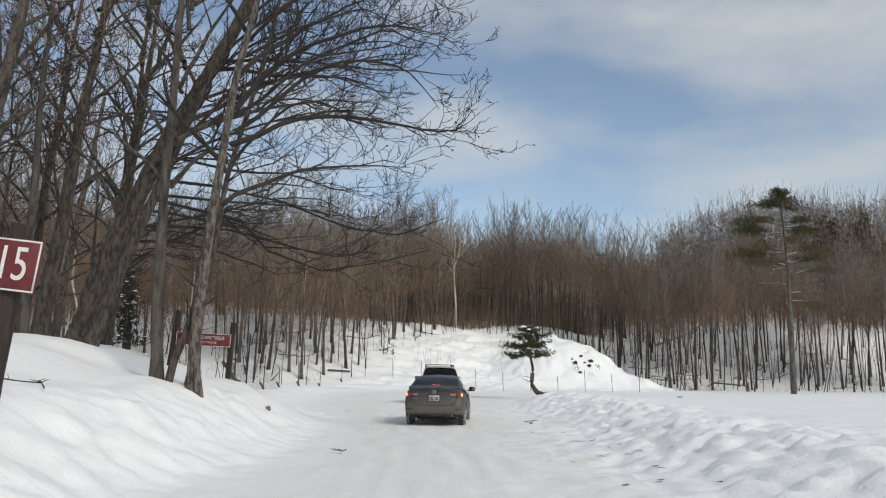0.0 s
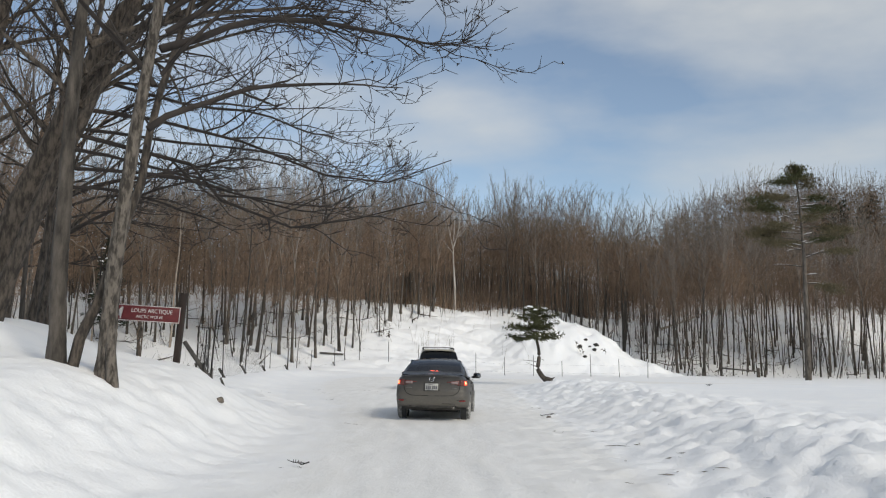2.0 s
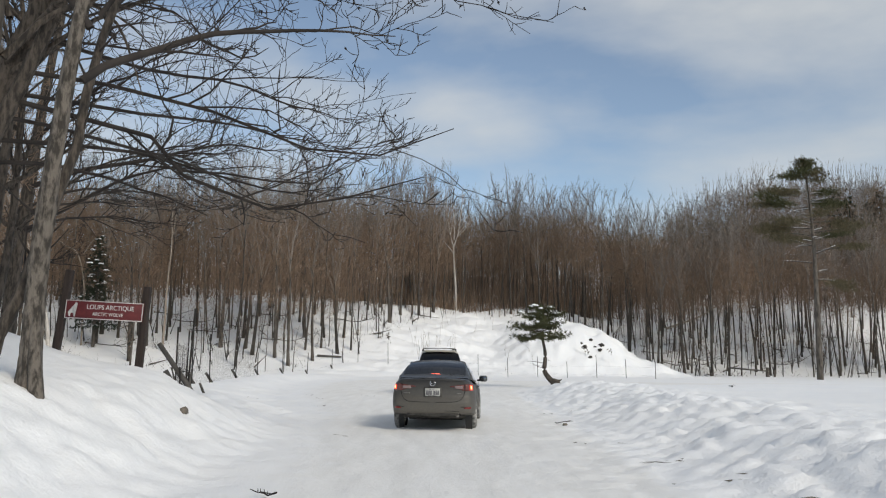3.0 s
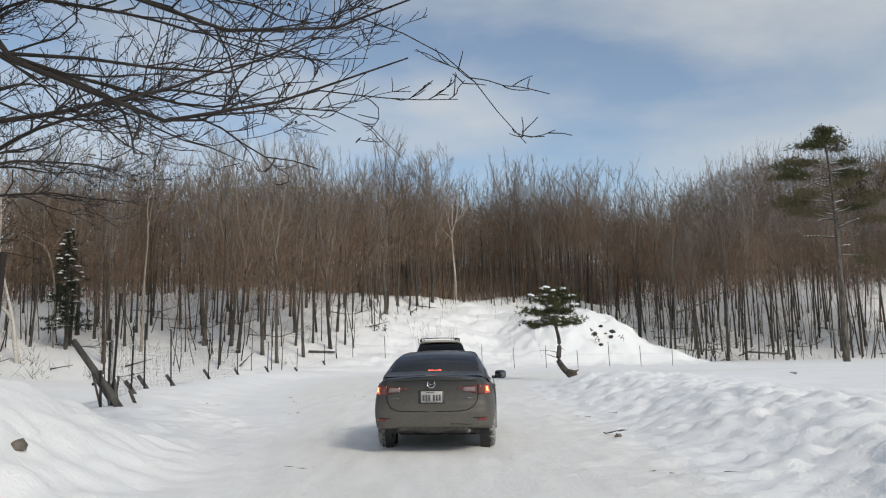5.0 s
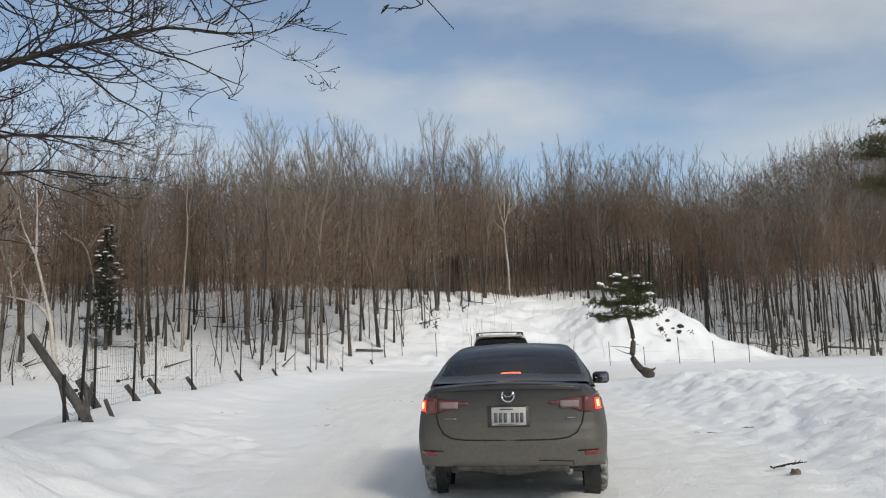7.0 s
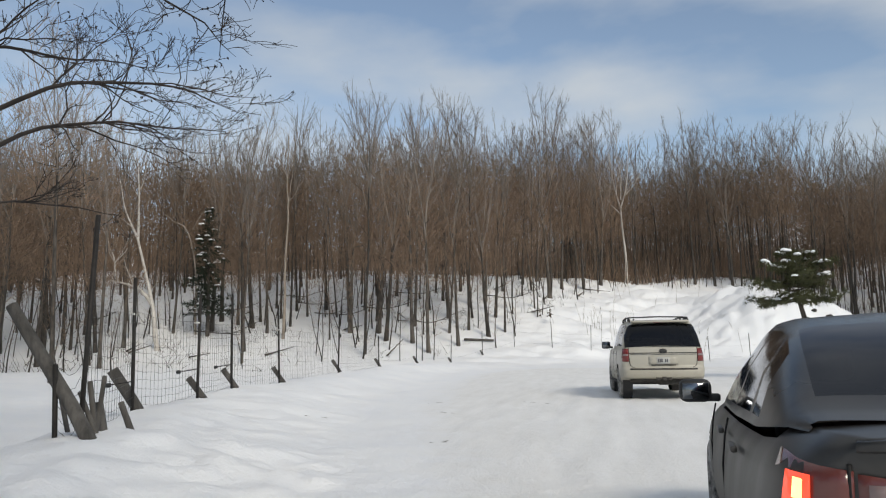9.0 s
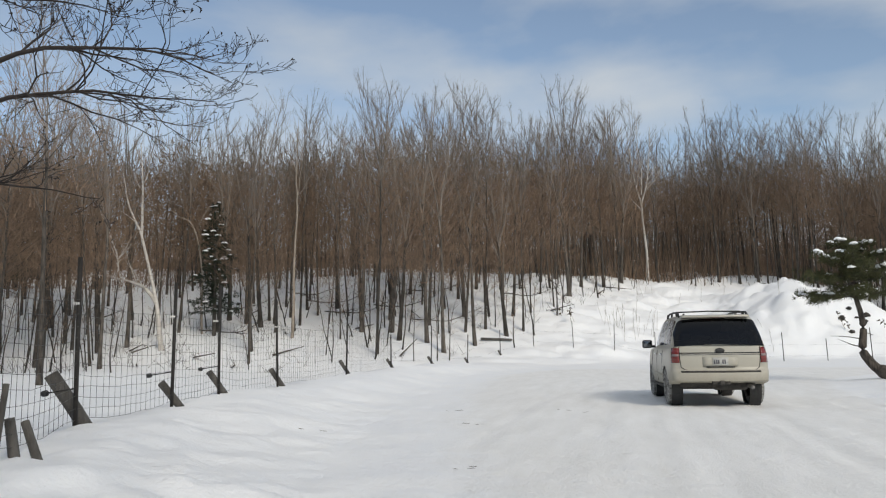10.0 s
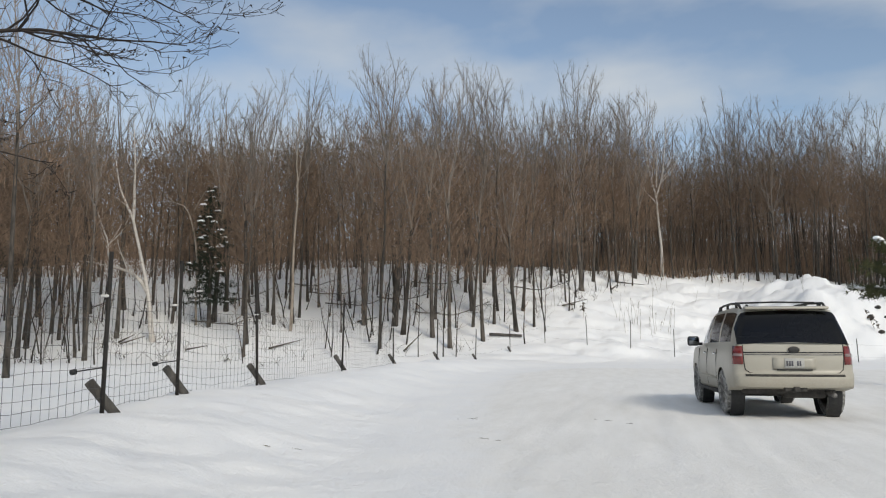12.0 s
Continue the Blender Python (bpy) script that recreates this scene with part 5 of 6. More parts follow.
class Shell:
    """A car's skin: a lower body swept along y, and a cabin above its belt line. y runs from the rear bumper forwards."""

    def __init__(self, length, half, zb, belt, mult, rear, zmax_fascia, bulge, wheels):
        self.L, self.half, self.zb, self.belt, self.mult, self.rear, self.zf, self.bulge, self.wheels = length, half, zb, belt, mult, rear, zmax_fascia, bulge, wheels

    def w(self, y):
        return float(np.interp(y, *self.half))

    def m(self, z):
        return float(np.interp(z, *self.mult))

    def yr(self, z):
        return float(np.interp(z, *self.rear))

    def section(self, y):
        zb, zt = float(np.interp(y, *self.zb)), float(np.interp(y, *self.belt))
        pts = []
        for f in np.linspace(0, 1, 17):
            z = zb + (zt - zb) * f
            pts.append((self.w(y) * self.m(z * self.zf / zt if zt < self.zf else z), z))
        return pts, zb, zt

    def surf(self, p, z, off=0.0):
        """The skin at the distance p from the middle of the back, round the corner onto the flank, at the height z."""
        s, p = (1 if p >= 0 else -1), abs(p)
        edge = self.w(0.0) * self.m(z)
        y0 = self.yr(z)
        if p <= edge:
            f = p / edge
            return Vector((s * p, y0 + self.bulge * f ** 3 - off, z))
        y = self.bulge + y0 + (p - edge)
        yy = p - edge
        return Vector((s * (self.w(yy + 0.0) * self.m(z) + off), y - off * max(0, 1 - yy / 0.3), z))

    def body(self):
        bm = bmesh.new()
        ys = [0, 0.03, 0.07, 0.12, 0.18, 0.26, 0.36] + list(np.arange(0.46, self.L - 0.3, 0.06)) + [self.L - 0.28, self.L - 0.2, self.L - 0.13, self.L - 0.07, self.L - 0.03, self.L]
        rings = []
        for y in ys:
            pts, zb, zt = self.section(y)
            fade = max(0.0, 1 - y / 0.5)
            side = [(x, y + (self.yr(z) + self.bulge) * fade, z) for x, z in pts]
            xt = pts[-1][0]
            top = [(xt * f, y + (self.yr(zt) + self.bulge * (f ** 3 if y < 0.01 else 1.0)) * fade, zt + 0.035 * (1 - f * f)) for f in (0.94, 0.8, 0.55, 0.25)]
            ring = side + top
            ring = ring + [(0, top[-1][1], zt + 0.037)] + [(-a, b, c) for a, b, c in ring[::-1]]
            rings.append([bm.verts.new(p) for p in ring])
        n = len(rings[0])
        for a, b in zip(rings[:-1], rings[1:]):
            for j in range(n - 1):
                bm.faces.new((a[j], a[j + 1], b[j + 1], b[j]))
            bm.faces.new((a[n - 1], a[0], b[0], b[n - 1]))
        # back: rows joined across
        k = 17
        first = rings[0]
        cols = 15
        prev = None
        for i in range(k):
            r, l_ = first[i], first[n - 1 - i]
            z = r.co.z
            row = [r]
            for c in range(1, cols):
                f = 1 - 2 * c / cols
                row.append(bm.verts.new((r.co.x * f, self.yr(z) + self.bulge * abs(f) ** 3, z)))
            row.append(l_)
            if prev:
                for c in range(cols):
                    bm.faces.new((prev[c], prev[c + 1], row[c + 1], row[c]))
            prev = row
        tops = [first[i] for i in range(16, n - 16)]
        try:
            bm.faces.new(prev[1:-1] + tops[::-1])
        except ValueError:
            pass
        # front
        last = rings[-1]
        for i in range(n // 2 - 1):
            bm.faces.new((last[i], last[i + 1], last[n - 2 - i], last[n - 1 - i]))
        # wheel openings
        for wy, wr in self.wheels:
            for v in bm.verts:
                if abs(v.co.x) > self.w(v.co.y) * 0.80:
                    dy, dz = v.co.y - wy, v.co.z - wr * 0.93
                    d = math.hypot(dy, dz)
                    R = wr + 0.055
                    if abs(d - R) < 0.035 and d > 0:
                        v.co.y, v.co.z = wy + dy / d * R, wr * 0.93 + dz / d * R
            dead = [f for f in bm.faces if all(abs(v.co.x) > self.w(v.co.y) * 0.80 and math.hypot(v.co.y - wy, v.co.z - wr * 0.93) < wr + 0.057 for v in f.verts)]
            bmesh.ops.delete(bm, geom=dead, context="FACES")
        return bm


def cabin(shell, ys, roof, wb, wt, y_glass, y_doors, y_screen, wrap):
    """The cabin's skin, parted into a painted frame and panes: rear window, side windows, windscreen."""
    rows = []
    for y in ys:
        zr, b = float(np.interp(y, *roof)), float(np.interp(y, *shell.belt))
        h = max(zr - b, 0.01)
        xb, xt = float(np.interp(y, *wb)), float(np.interp(y, *wt))
        side = [(xb, b - 0.01), (xb - 0.012, b + 0.08 * h), (xb + (xt - xb) * 0.45 + 0.012, b + 0.48 * h), (xt + 0.01, b + 0.86 * h), (xt - 0.035, b + 0.95 * h)]
        top = [(xt - 0.10, b + 0.985 * h), (xt * 0.62, zr), (xt * 0.3, zr + 0.012), (0, zr + 0.015)]
        half = [(x, y, z) for x, z in side + top]
        rows.append(half + [(-x, yy, z) for x, yy, z in half[-2::-1]])
    n = len(rows[0])
    groups = {}

    def kind(y, j):
        jj = j if j < n // 2 else n - 2 - j
        if jj in wrap and y_glass[0] < y < y_glass[1]:
            return "rear_window"
        if jj in (5, 6, 7):
            if y_glass[0] < y < y_glass[1]:
                return "rear_window"
            if y_screen[0] < y < y_screen[1]:
                return "windscreen"
        if jj in (1, 2):
            for q, (a, b) in enumerate(y_doors):
                if a < y < b:
                    return "side_window%d%s" % (q, "r" if j < n // 2 else "l")
        return "frame"

    for i in range(len(rows) - 1):
        for j in range(n - 1):
            g = kind((ys[i] + ys[i + 1]) / 2, j)
            groups.setdefault(g, []).append((rows[i][j], rows[i][j + 1], rows[i + 1][j + 1], rows[i + 1][j]))
    out = {}
    for g, faces in groups.items():
        bm = bmesh.new()
        seen = {}
        for f in faces:
            vs = []
            for p in f:
                key = tuple(round(c, 4) for c in p)
                if key not in seen:
                    seen[key] = bm.verts.new(p)
                if seen[key] not in vs:
                    vs.append(seen[key])
            if len(vs) > 2:
                try:
                    bm.faces.new(vs)
                except ValueError:
                    pass
        bmesh.ops.recalc_face_normals(bm, faces=bm.faces)
        out[g] = bm
    return out


def patch(shell, p0, p1, zlo, zhi, off, thick, n=8):
    """A panel laid on the back: between the distances p0 and p1 from the middle, with lower and upper edge given by functions of p."""
    rows = []
    for k in range(n + 1):
        p = p0 + (p1 - p0) * k / n
        a, b = zlo(p), zhi(p)
        rows.append([tuple(shell.surf(p, a + (b - a) * f, off)) for f in (0, 0.33, 0.67, 1)])
    return solid(bm_grid(rows), thick)


def open_top(bm, y0, y1, zmin):
    """Takes the deck out under the cabin."""
    dead = [f for f in bm.faces if f.normal.z > 0.75 and y0 < f.calc_center_median().y < y1 and f.calc_center_median().z > zmin]
    bmesh.ops.delete(bm, geom=dead, context="FACES")


def seat_part(parent, x, y, z, w, lean=-0.2):
    bm = bm_box((w, 0.14, 0.62), Matrix.Translation((x, y, z + 0.31)) @ Matrix.Rotation(lean, 4, "X"), 0.05)
    b2 = bm_box((0.24, 0.1, 0.17), Matrix.Translation((x, y - 0.09, z + 0.72)), 0.04)
    me = bpy.data.meshes.new("tmp")
    b2.to_mesh(me)
    b2.free()
    bm.from_mesh(me)
    bpy.data.meshes.remove(me)
    return part("seat", bm, SEAT, parent)


def sedan(at):
    root = new("sedan_car")
    L = 4.58
    sh = Shell(L, ([0, 0.06, 0.14, 0.3, 0.55, 0.9, 2.4, 3.7, 4.1, 4.35, 4.5, 4.58], [0.76, 0.81, 0.845, 0.875, 0.893, 0.897, 0.897, 0.89, 0.86, 0.78, 0.64, 0.5]),
               ([0, 0.3, 0.6, 1.4, 3.3, 4.3, 4.58], [0.365, 0.35, 0.30, 0.20, 0.18, 0.2, 0.3]),
               ([0, 0.15, 0.5, 1.0, 2.0, 3.2, 3.6, 4.2, 4.5, 4.58], [1.055, 1.065, 1.06, 1.01, 0.97, 0.95, 0.93, 0.82, 0.7, 0.62]),
               ([0.15, 0.25, 0.35, 0.48, 0.62, 0.74, 0.84, 0.94, 1.0, 1.05, 1.1], [0.86, 0.93, 0.965, 0.99, 1.0, 0.995, 0.98, 0.955, 0.925, 0.87, 0.80]),
               ([0.2, 0.3, 0.42, 0.58, 0.64, 0.70, 0.86, 0.98, 1.03, 1.07, 1.12], [0.10, 0.05, 0.015, 0.0, 0.02, 0.075, 0.09, 0.07, 0.035, 0.02, 0.04]),
               1.08, 0.075, ((0.98, 0.325), (3.68, 0.325)))
    bm = sh.body()
    bm.normal_update()
    bmesh.ops.recalc_face_normals(bm, faces=bm.faces)
    open_top(bm, 0.62, 3.25, 0.9)
    body = part("body", bm, PAINT_GREY, root, "dark grey paint filmed with road dirt")
    ys = [0.34, 0.42, 0.5, 0.58, 0.66, 0.78, 0.9, 1.02, 1.14, 1.26, 1.36, 1.5, 1.66, 1.82, 2.0, 2.06, 2.12, 2.3, 2.46, 2.6, 2.72, 2.84, 2.96, 3.08, 3.2, 3.32, 3.44, 3.54]
    parts = cabin(sh, ys, ([0.34, 0.5, 0.62, 0.9, 1.2, 1.45, 1.7, 2.0, 2.3, 2.55, 2.8, 3.1, 3.3, 3.54], [1.09, 1.115, 1.17, 1.295, 1.395, 1.435, 1.452, 1.457, 1.45, 1.425, 1.36, 1.20, 1.09, 0.95]),
                  ([0.34, 0.6, 1.0, 2.0, 3.0, 3.54], [0.74, 0.80, 0.825, 0.825, 0.81, 0.74]), ([0.34, 0.6, 1.0, 1.4, 2.0, 2.6, 3.0, 3.54], [0.70, 0.71, 0.675, 0.625, 0.60, 0.59, 0.60, 0.66]),
                  (0.57, 1.27), ((1.0, 1.25), (1.36, 1.98), (2.08, 2.95)), (2.6, 3.4), (4, 5, 6, 7))
    part("cabin_frame", parts.pop("frame"), PAINT_GREY, root)
    for g, b_ in parts.items():
        nm = "side_window" if g.startswith("side") else g
        o = part(nm, b_, GLASS_DARK, root, "dark tinted glass" if nm != "side_window" else "")
        if g == "rear_window":
            o.visible_shadow = False
    # back
    for s in (-1, 1):
        lamp = part("tail_lamp", patch(sh, s * 0.665, s * 0.99, lambda p: 0.825 + 0.02 * (abs(p) - 0.66), lambda p: 0.965 + 0.03 * (abs(p) - 0.66) / 0.3, 0.006, 0.02), LAMP_SMOKE, root, "smoked red tail lamp with a lit corner")
        part("lit_element", patch(sh, s * 0.77, s * 0.88, lambda p: 0.845, lambda p: 0.945, 0.014, 0.006, 4), LAMP_LIT, lamp, "glowing red brake element")
        part("bulb", patch(sh, s * 0.79, s * 0.83, lambda p: 0.87, lambda p: 0.93, 0.017, 0.004, 2), LAMP_HOT, lamp, "bright orange bulb")
        inner = part("boot_lamp", patch(sh, s * 0.655, s * 0.36, lambda p: 0.905 - 0.075 * max(0.0, (abs(p) - 0.42)) / 0.235, lambda p: 0.925 + 0.035 * (abs(p) - 0.36) / 0.295, 0.004, 0.003), LAMP_SMOKE, root, "tapering smoked lamp on the boot lid")
        part("reversing_lamp", patch(sh, s * 0.63, s * 0.46, lambda p: 0.868, lambda p: 0.932, 0.010, 0.004, 4), LAMP_CLEAR, inner, "clear reversing lens")
        part("reflector", patch(sh, s * 0.66, s * 0.83, lambda p: 0.462, lambda p: 0.492 + 0.012 * (abs(p) - 0.66) / 0.17, 0.004, 0.01), LAMP_RED, root, "narrow red bumper reflector")
        part("bumper_crease", bm_tube([sh.surf(s * p, 0.50 + 0.03 * (p - 0.6), 0.002) for p in (0.60, 0.68, 0.76, 0.84)], 0.006, 5), SEAM, root)
    seam = [(-0.675, 0.985), (-0.672, 0.83), (-0.65, 0.73), (-0.60, 0.655), (-0.52, 0.615), (-0.4, 0.60), (0, 0.595), (0.4, 0.60), (0.52, 0.615), (0.60, 0.655), (0.65, 0.73), (0.672, 0.83), (0.675, 0.985)]
    fine = []
    for a, b_ in zip(seam[:-1], seam[1:]):
        for f in (0, 0.25, 0.5, 0.75):
            fine.append((a[0] + (b_[0] - a[0]) * f, a[1] + (b_[1] - a[1]) * f))
    part("boot_gap", bm_tube([sh.surf(p, z, 0.001) for p, z in fine], 0.007, 5), SEAM, root)
    part("boot_lip", patch(sh, -0.66, 0.66, lambda p: 1.035 - 0.02 * abs(p), lambda p: 1.085 - 0.035 * (abs(p) / 0.66) ** 2, 0.012, 0.03, 14), PAINT_GREY, root)
    em = part("emblem", bm_lathe([(0.0, 0.058), (0.008, 0.064), (0.014, 0.058), (0.010, 0.048), (0.0, 0.046)], 26), CHROME, root, "round chrome badge")
    em.matrix_basis = Matrix.Translation(sh.surf(0, 0.985, 0.016)) @ Matrix.Rotation(radians(-90), 4, "Z") @ Matrix.Rotation(radians(-10), 4, "Y")
    wing = part("badge_wing", bm_tube([(-0.045, 0, 0.022), (-0.015, 0, -0.016), (0, 0, -0.004), (0.015, 0, -0.016), (0.045, 0, 0.022)], 0.007, 5), CHROME, root)
    wing.matrix_basis = Matrix.Translation(sh.surf(0, 0.985, 0.016))
    plate = part("licence_plate", bm_box((0.31, 0.012, 0.16), None, 0.004, 1), PLATE, root, "white plate with unreadable dark bars")
    plate.matrix_basis = Matrix.Translation(sh.surf(0, 0.80, 0.02)) @ Matrix.Rotation(radians(-4), 4, "X")
    for k, (x, z, w, h) in enumerate(((-0.115, -0.012, 0.03, 0.085), (-0.072, -0.012, 0.03, 0.085), (-0.03, -0.012, 0.03, 0.085), (0.035, -0.012, 0.03, 0.085), (0.077, -0.012, 0.03, 0.085), (0.118, -0.012, 0.03, 0.085), (-0.02, 0.062, 0.12, 0.012), (-0.01, -0.068, 0.16, 0.007))):
        part("plate_bar", bm_box((w, 0.004, h), (x, -0.007, z)), PLATE_INK, plate)
    part("plate_surround", patch(sh, -0.19, 0.19, lambda p: 0.705, lambda p: 0.895, 0.0025, 0.004, 6), PAINT_GREY, root)
    part("trim_badge", patch(sh, 0.50, 0.60, lambda p: 0.772, lambda p: 0.785, 0.005, 0.004, 3), RIM, root)
    part("trim_badge", patch(sh, -0.62, -0.48, lambda p: 0.772, lambda p: 0.785, 0.005, 0.004, 3), RIM, root)
    part("scrape", bm_tube([sh.surf(p, z, 0.002) for p, z in ((0.26, 0.42), (0.38, 0.42), (0.5, 0.41), (0.56, 0.41), (0.56, 0.375))], 0.004, 4), SEAM, root)
    high = part("high_brake_light", bm_box((0.20, 0.03, 0.022), (0, 0.655, 1.165), 0.006, 1), LAMP_HIGH, root, "row of glowing red brake lights")
    # rear valance, exhaust, underside
    part("valance", patch(sh, -0.52, 0.52, lambda p: 0.315 - 0.02 * math.cos(p * 9), lambda p: 0.372, 0.004, 0.02, 12), DIRTY_BLACK, root)
    part("underbody", bm_box((1.36, 3.7, 0.14), (0, 2.45, 0.30), 0.04), DIRTY_BLACK, root)
    part("rear_axle_beam", bm_box((1.2, 0.12, 0.12), (0, 0.98, 0.24), 0.03), DIRTY_BLACK, root)
    part("silencer", bm_box((0.55, 0.24, 0.13), (0.3, 0.44, 0.325), 0.05), DIRTY_BLACK, root)
    part("exhaust_pipe", bm_tube([(0.52, 0.10, 0.315), (0.52, 0.35, 0.32), (0.45, 0.6, 0.32)], 0.033, 12), RIM, root)
    for x in (-0.79, 0.79):
        for y in (0.98, 3.68):
            wheel(root, x, y, 0.325, 0.205, 1 if x > 0 else -1, 0.205)
            part("arch_liner", bm_lathe([(-0.13 if x > 0 else 0.13, 0.37), (0.02, 0.372)], 24), BLACK, root).location = (x, y, 0.31)
    for s in (-1, 1):
        mr = part("door_mirror", bm_box((0.20, 0.11, 0.145), Matrix.Translation((s * 0.985, 2.93, 1.03)) @ Matrix.Rotation(s * -0.15, 4, "Z"), 0.045, 3), BLACK, root, "black door mirror")
        part("mirror_glass", bm_box((0.16, 0.006, 0.10), Matrix.Translation((s * 0.985, 2.868, 1.03)) @ Matrix.Rotation(s * -0.15, 4, "Z"), 0.002, 1), MIRROR_DARKENED, mr)
        part("mirror_stalk", bm_box((0.1, 0.05, 0.05), (s * 0.88, 2.96, 0.985), 0.015), BLACK, mr)
        for y0, y1 in ((1.28, 2.05), (2.05, 3.1)):
            part("door_gap", bm_tube([(s * (sh.w(y1) * sh.m(z) + 0.001), y1, z) for z in (0.3, 0.5, 0.7, 0.85, 0.94)], 0.005, 4), SEAM, root)
            part("door_handle", bm_box((0.03, 0.19, 0.03), (s * (sh.w(y0) * sh.m(0.86) + 0.012), y0 + 0.2, 0.86), 0.01), PAINT_GREY, root)
        part("sill", bm_box((0.05, 1.9, 0.09), (s * 0.84, 2.33, 0.22), 0.02), DIRTY_BLACK, root)
    for x in (-0.37, 0.37):
        seat_part(root, x, 2.1, 0.5, 0.5)
    rear_bench = seat_part(root, 0, 1.25, 0.5, 1.25)
    part("parcel_shelf", bm_box((1.25, 0.5, 0.02), (0, 0.92, 1.0), 0.005, 1), SEAT, root)
    part("dashboard", bm_box((1.35, 0.4, 0.2), (0, 3.0, 0.9), 0.06), SEAT, root)
    part("pale_slab", bm_box((0.13, 0.02, 0.09), (-0.10, 0.86, 1.10), 0.02), SLAB_WHITE, root, "small pale slab behind the rear window")
    part("pale_slab", bm_box((0.16, 0.02, 0.04), (0.2, 0.84, 1.12), 0.01), SLAB_WHITE, root)
    tagged(root, "dark grey four-door saloon car filmed with road dirt, brake lights lit", "car")
    root.matrix_world = at
    return root


def suv(at):
    root = new("sport_utility_vehicle")
    L = 5.23
    sh = Shell(L, ([0, 0.05, 0.12, 0.3, 0.6, 1.0, 3.9, 4.6, 4.9, 5.1, 5.23], [0.86, 0.925, 0.955, 0.975, 0.985, 0.99, 0.99, 0.97, 0.93, 0.84, 0.7]),
               ([0, 0.3, 0.7, 4.4, 5.0, 5.23], [0.53, 0.50, 0.44, 0.36, 0.36, 0.5]),
               ([0, 0.3, 1.0, 3.6, 4.0, 4.9, 5.15, 5.23], [1.235, 1.235, 1.225, 1.205, 1.19, 1.13, 1.05, 0.95]),
               ([0.3, 0.45, 0.6, 0.75, 0.9, 1.05, 1.15, 1.25], [0.93, 0.97, 0.99, 1.0, 0.997, 0.985, 0.97, 0.95]),
               ([0.4, 0.48, 0.56, 0.70, 0.735, 0.78, 1.0, 1.2, 1.3], [0.09, 0.04, 0.0, 0.0, 0.02, 0.075, 0.065, 0.085, 0.10]),
               1.24, 0.07, ((1.12, 0.40), (4.14, 0.40)))
    bm = sh.body()
    bmesh.ops.recalc_face_normals(bm, faces=bm.faces)
    open_top(bm, 0.25, 3.7, 1.1)
    part("body", bm, PAINT_BEIGE, root, "pale gold paint stained with road dirt")
    ys = [0.16, 0.20, 0.26, 0.32, 0.38, 0.44, 0.52, 0.66, 0.9, 1.2, 1.5, 1.62, 1.7, 2.0, 2.3, 2.6, 2.68, 2.76, 3.0, 3.2, 3.36, 3.5, 3.64, 3.78, 3.92, 4.02]
    parts = cabin(sh, ys, ([0.16, 0.20, 0.30, 0.40, 0.48, 0.62, 0.9, 1.6, 2.6, 3.0, 3.25, 3.5, 3.8, 4.02], [1.24, 1.34, 1.58, 1.77, 1.84, 1.875, 1.90, 1.92, 1.91, 1.87, 1.79, 1.62, 1.36, 1.19]),
                  ([0.16, 0.4, 1.0, 3.0, 4.02], [0.91, 0.925, 0.935, 0.93, 0.87]), ([0.16, 0.4, 1.0, 3.0, 3.5, 4.02], [0.82, 0.775, 0.765, 0.755, 0.77, 0.8]),
                  (0.15, 0.43), ((0.56, 1.5), (1.64, 2.6), (2.7, 3.5)), (3.1, 3.9), (2, 3, 4, 5, 6, 7))
    part("cabin_frame", parts.pop("frame"), PAINT_BEIGE, root)
    for g, b_ in parts.items():
        nm = "side_window" if g.startswith("side") else g
        part(nm, b_, GLASS_BLACK, root, "black privacy glass" if nm == "rear_window" else "")
    for s in (-1, 1):
        lamp = part("tail_lamp", patch(sh, s * 0.80, s * 0.97, lambda p: 0.905, lambda p: 1.21, 0.012, 0.03, 5), LAMP_RED, root, "tall red tail lamp with a pale band")
        part("clear_band", patch(sh, s * 0.81, s * 0.93, lambda p: 1.04, lambda p: 1.085, 0.02, 0.006, 3), LAMP_CLEAR, lamp)
        mr = part("door_mirror", bm_box((0.24, 0.12, 0.2), Matrix.Translation((s * 1.12, 3.42, 1.30)), 0.05, 3), BLACK, root, "black door mirror")
        part("mirror_stalk", bm_box((0.12, 0.06, 0.06), (s * 0.99, 3.45, 1.24), 0.015), BLACK, mr)
        part("mirror_glass", bm_box((0.19, 0.006, 0.15), (s * 1.12, 3.357, 1.30), 0.002, 1), MIRROR_DARKENED, mr)
        rail = part("roof_rail", bm_tube([(s * 0.70, 0.62, 1.87), (s * 0.70, 0.78, 1.955), (s * 0.69, 1.5, 1.985), (s * 0.68, 2.3, 1.98), (s * 0.67, 2.75, 1.95), (s * 0.66, 2.9, 1.88)], 0.022, 7), BLACK, root)
        for y in (1.0, 1.8, 2.5):
            part("rail_foot", bm_box((0.04, 0.08, 0.09), (s * 0.695, y, 1.93), 0.01, 1), BLACK, rail)
        for y1 in (1.62, 2.66, 3.66):
            part("door_gap", bm_tube([(s * (sh.w(y1) * sh.m(z) + 0.001), y1, z) for z in (0.45, 0.7, 0.95, 1.15)], 0.006, 4), SEAM, root)
        for y1 in (1.8, 2.85):
            part("door_handle", bm_box((0.03, 0.2, 0.035), (s * (sh.w(y1) * sh.m(1.05) + 0.012), y1, 1.07), 0.01), CHROME, root)
        part("running_board", bm_box((0.14, 2.2, 0.06), (s * 0.93, 2.6, 0.37), 0.02), DIRTY_BLACK, root)
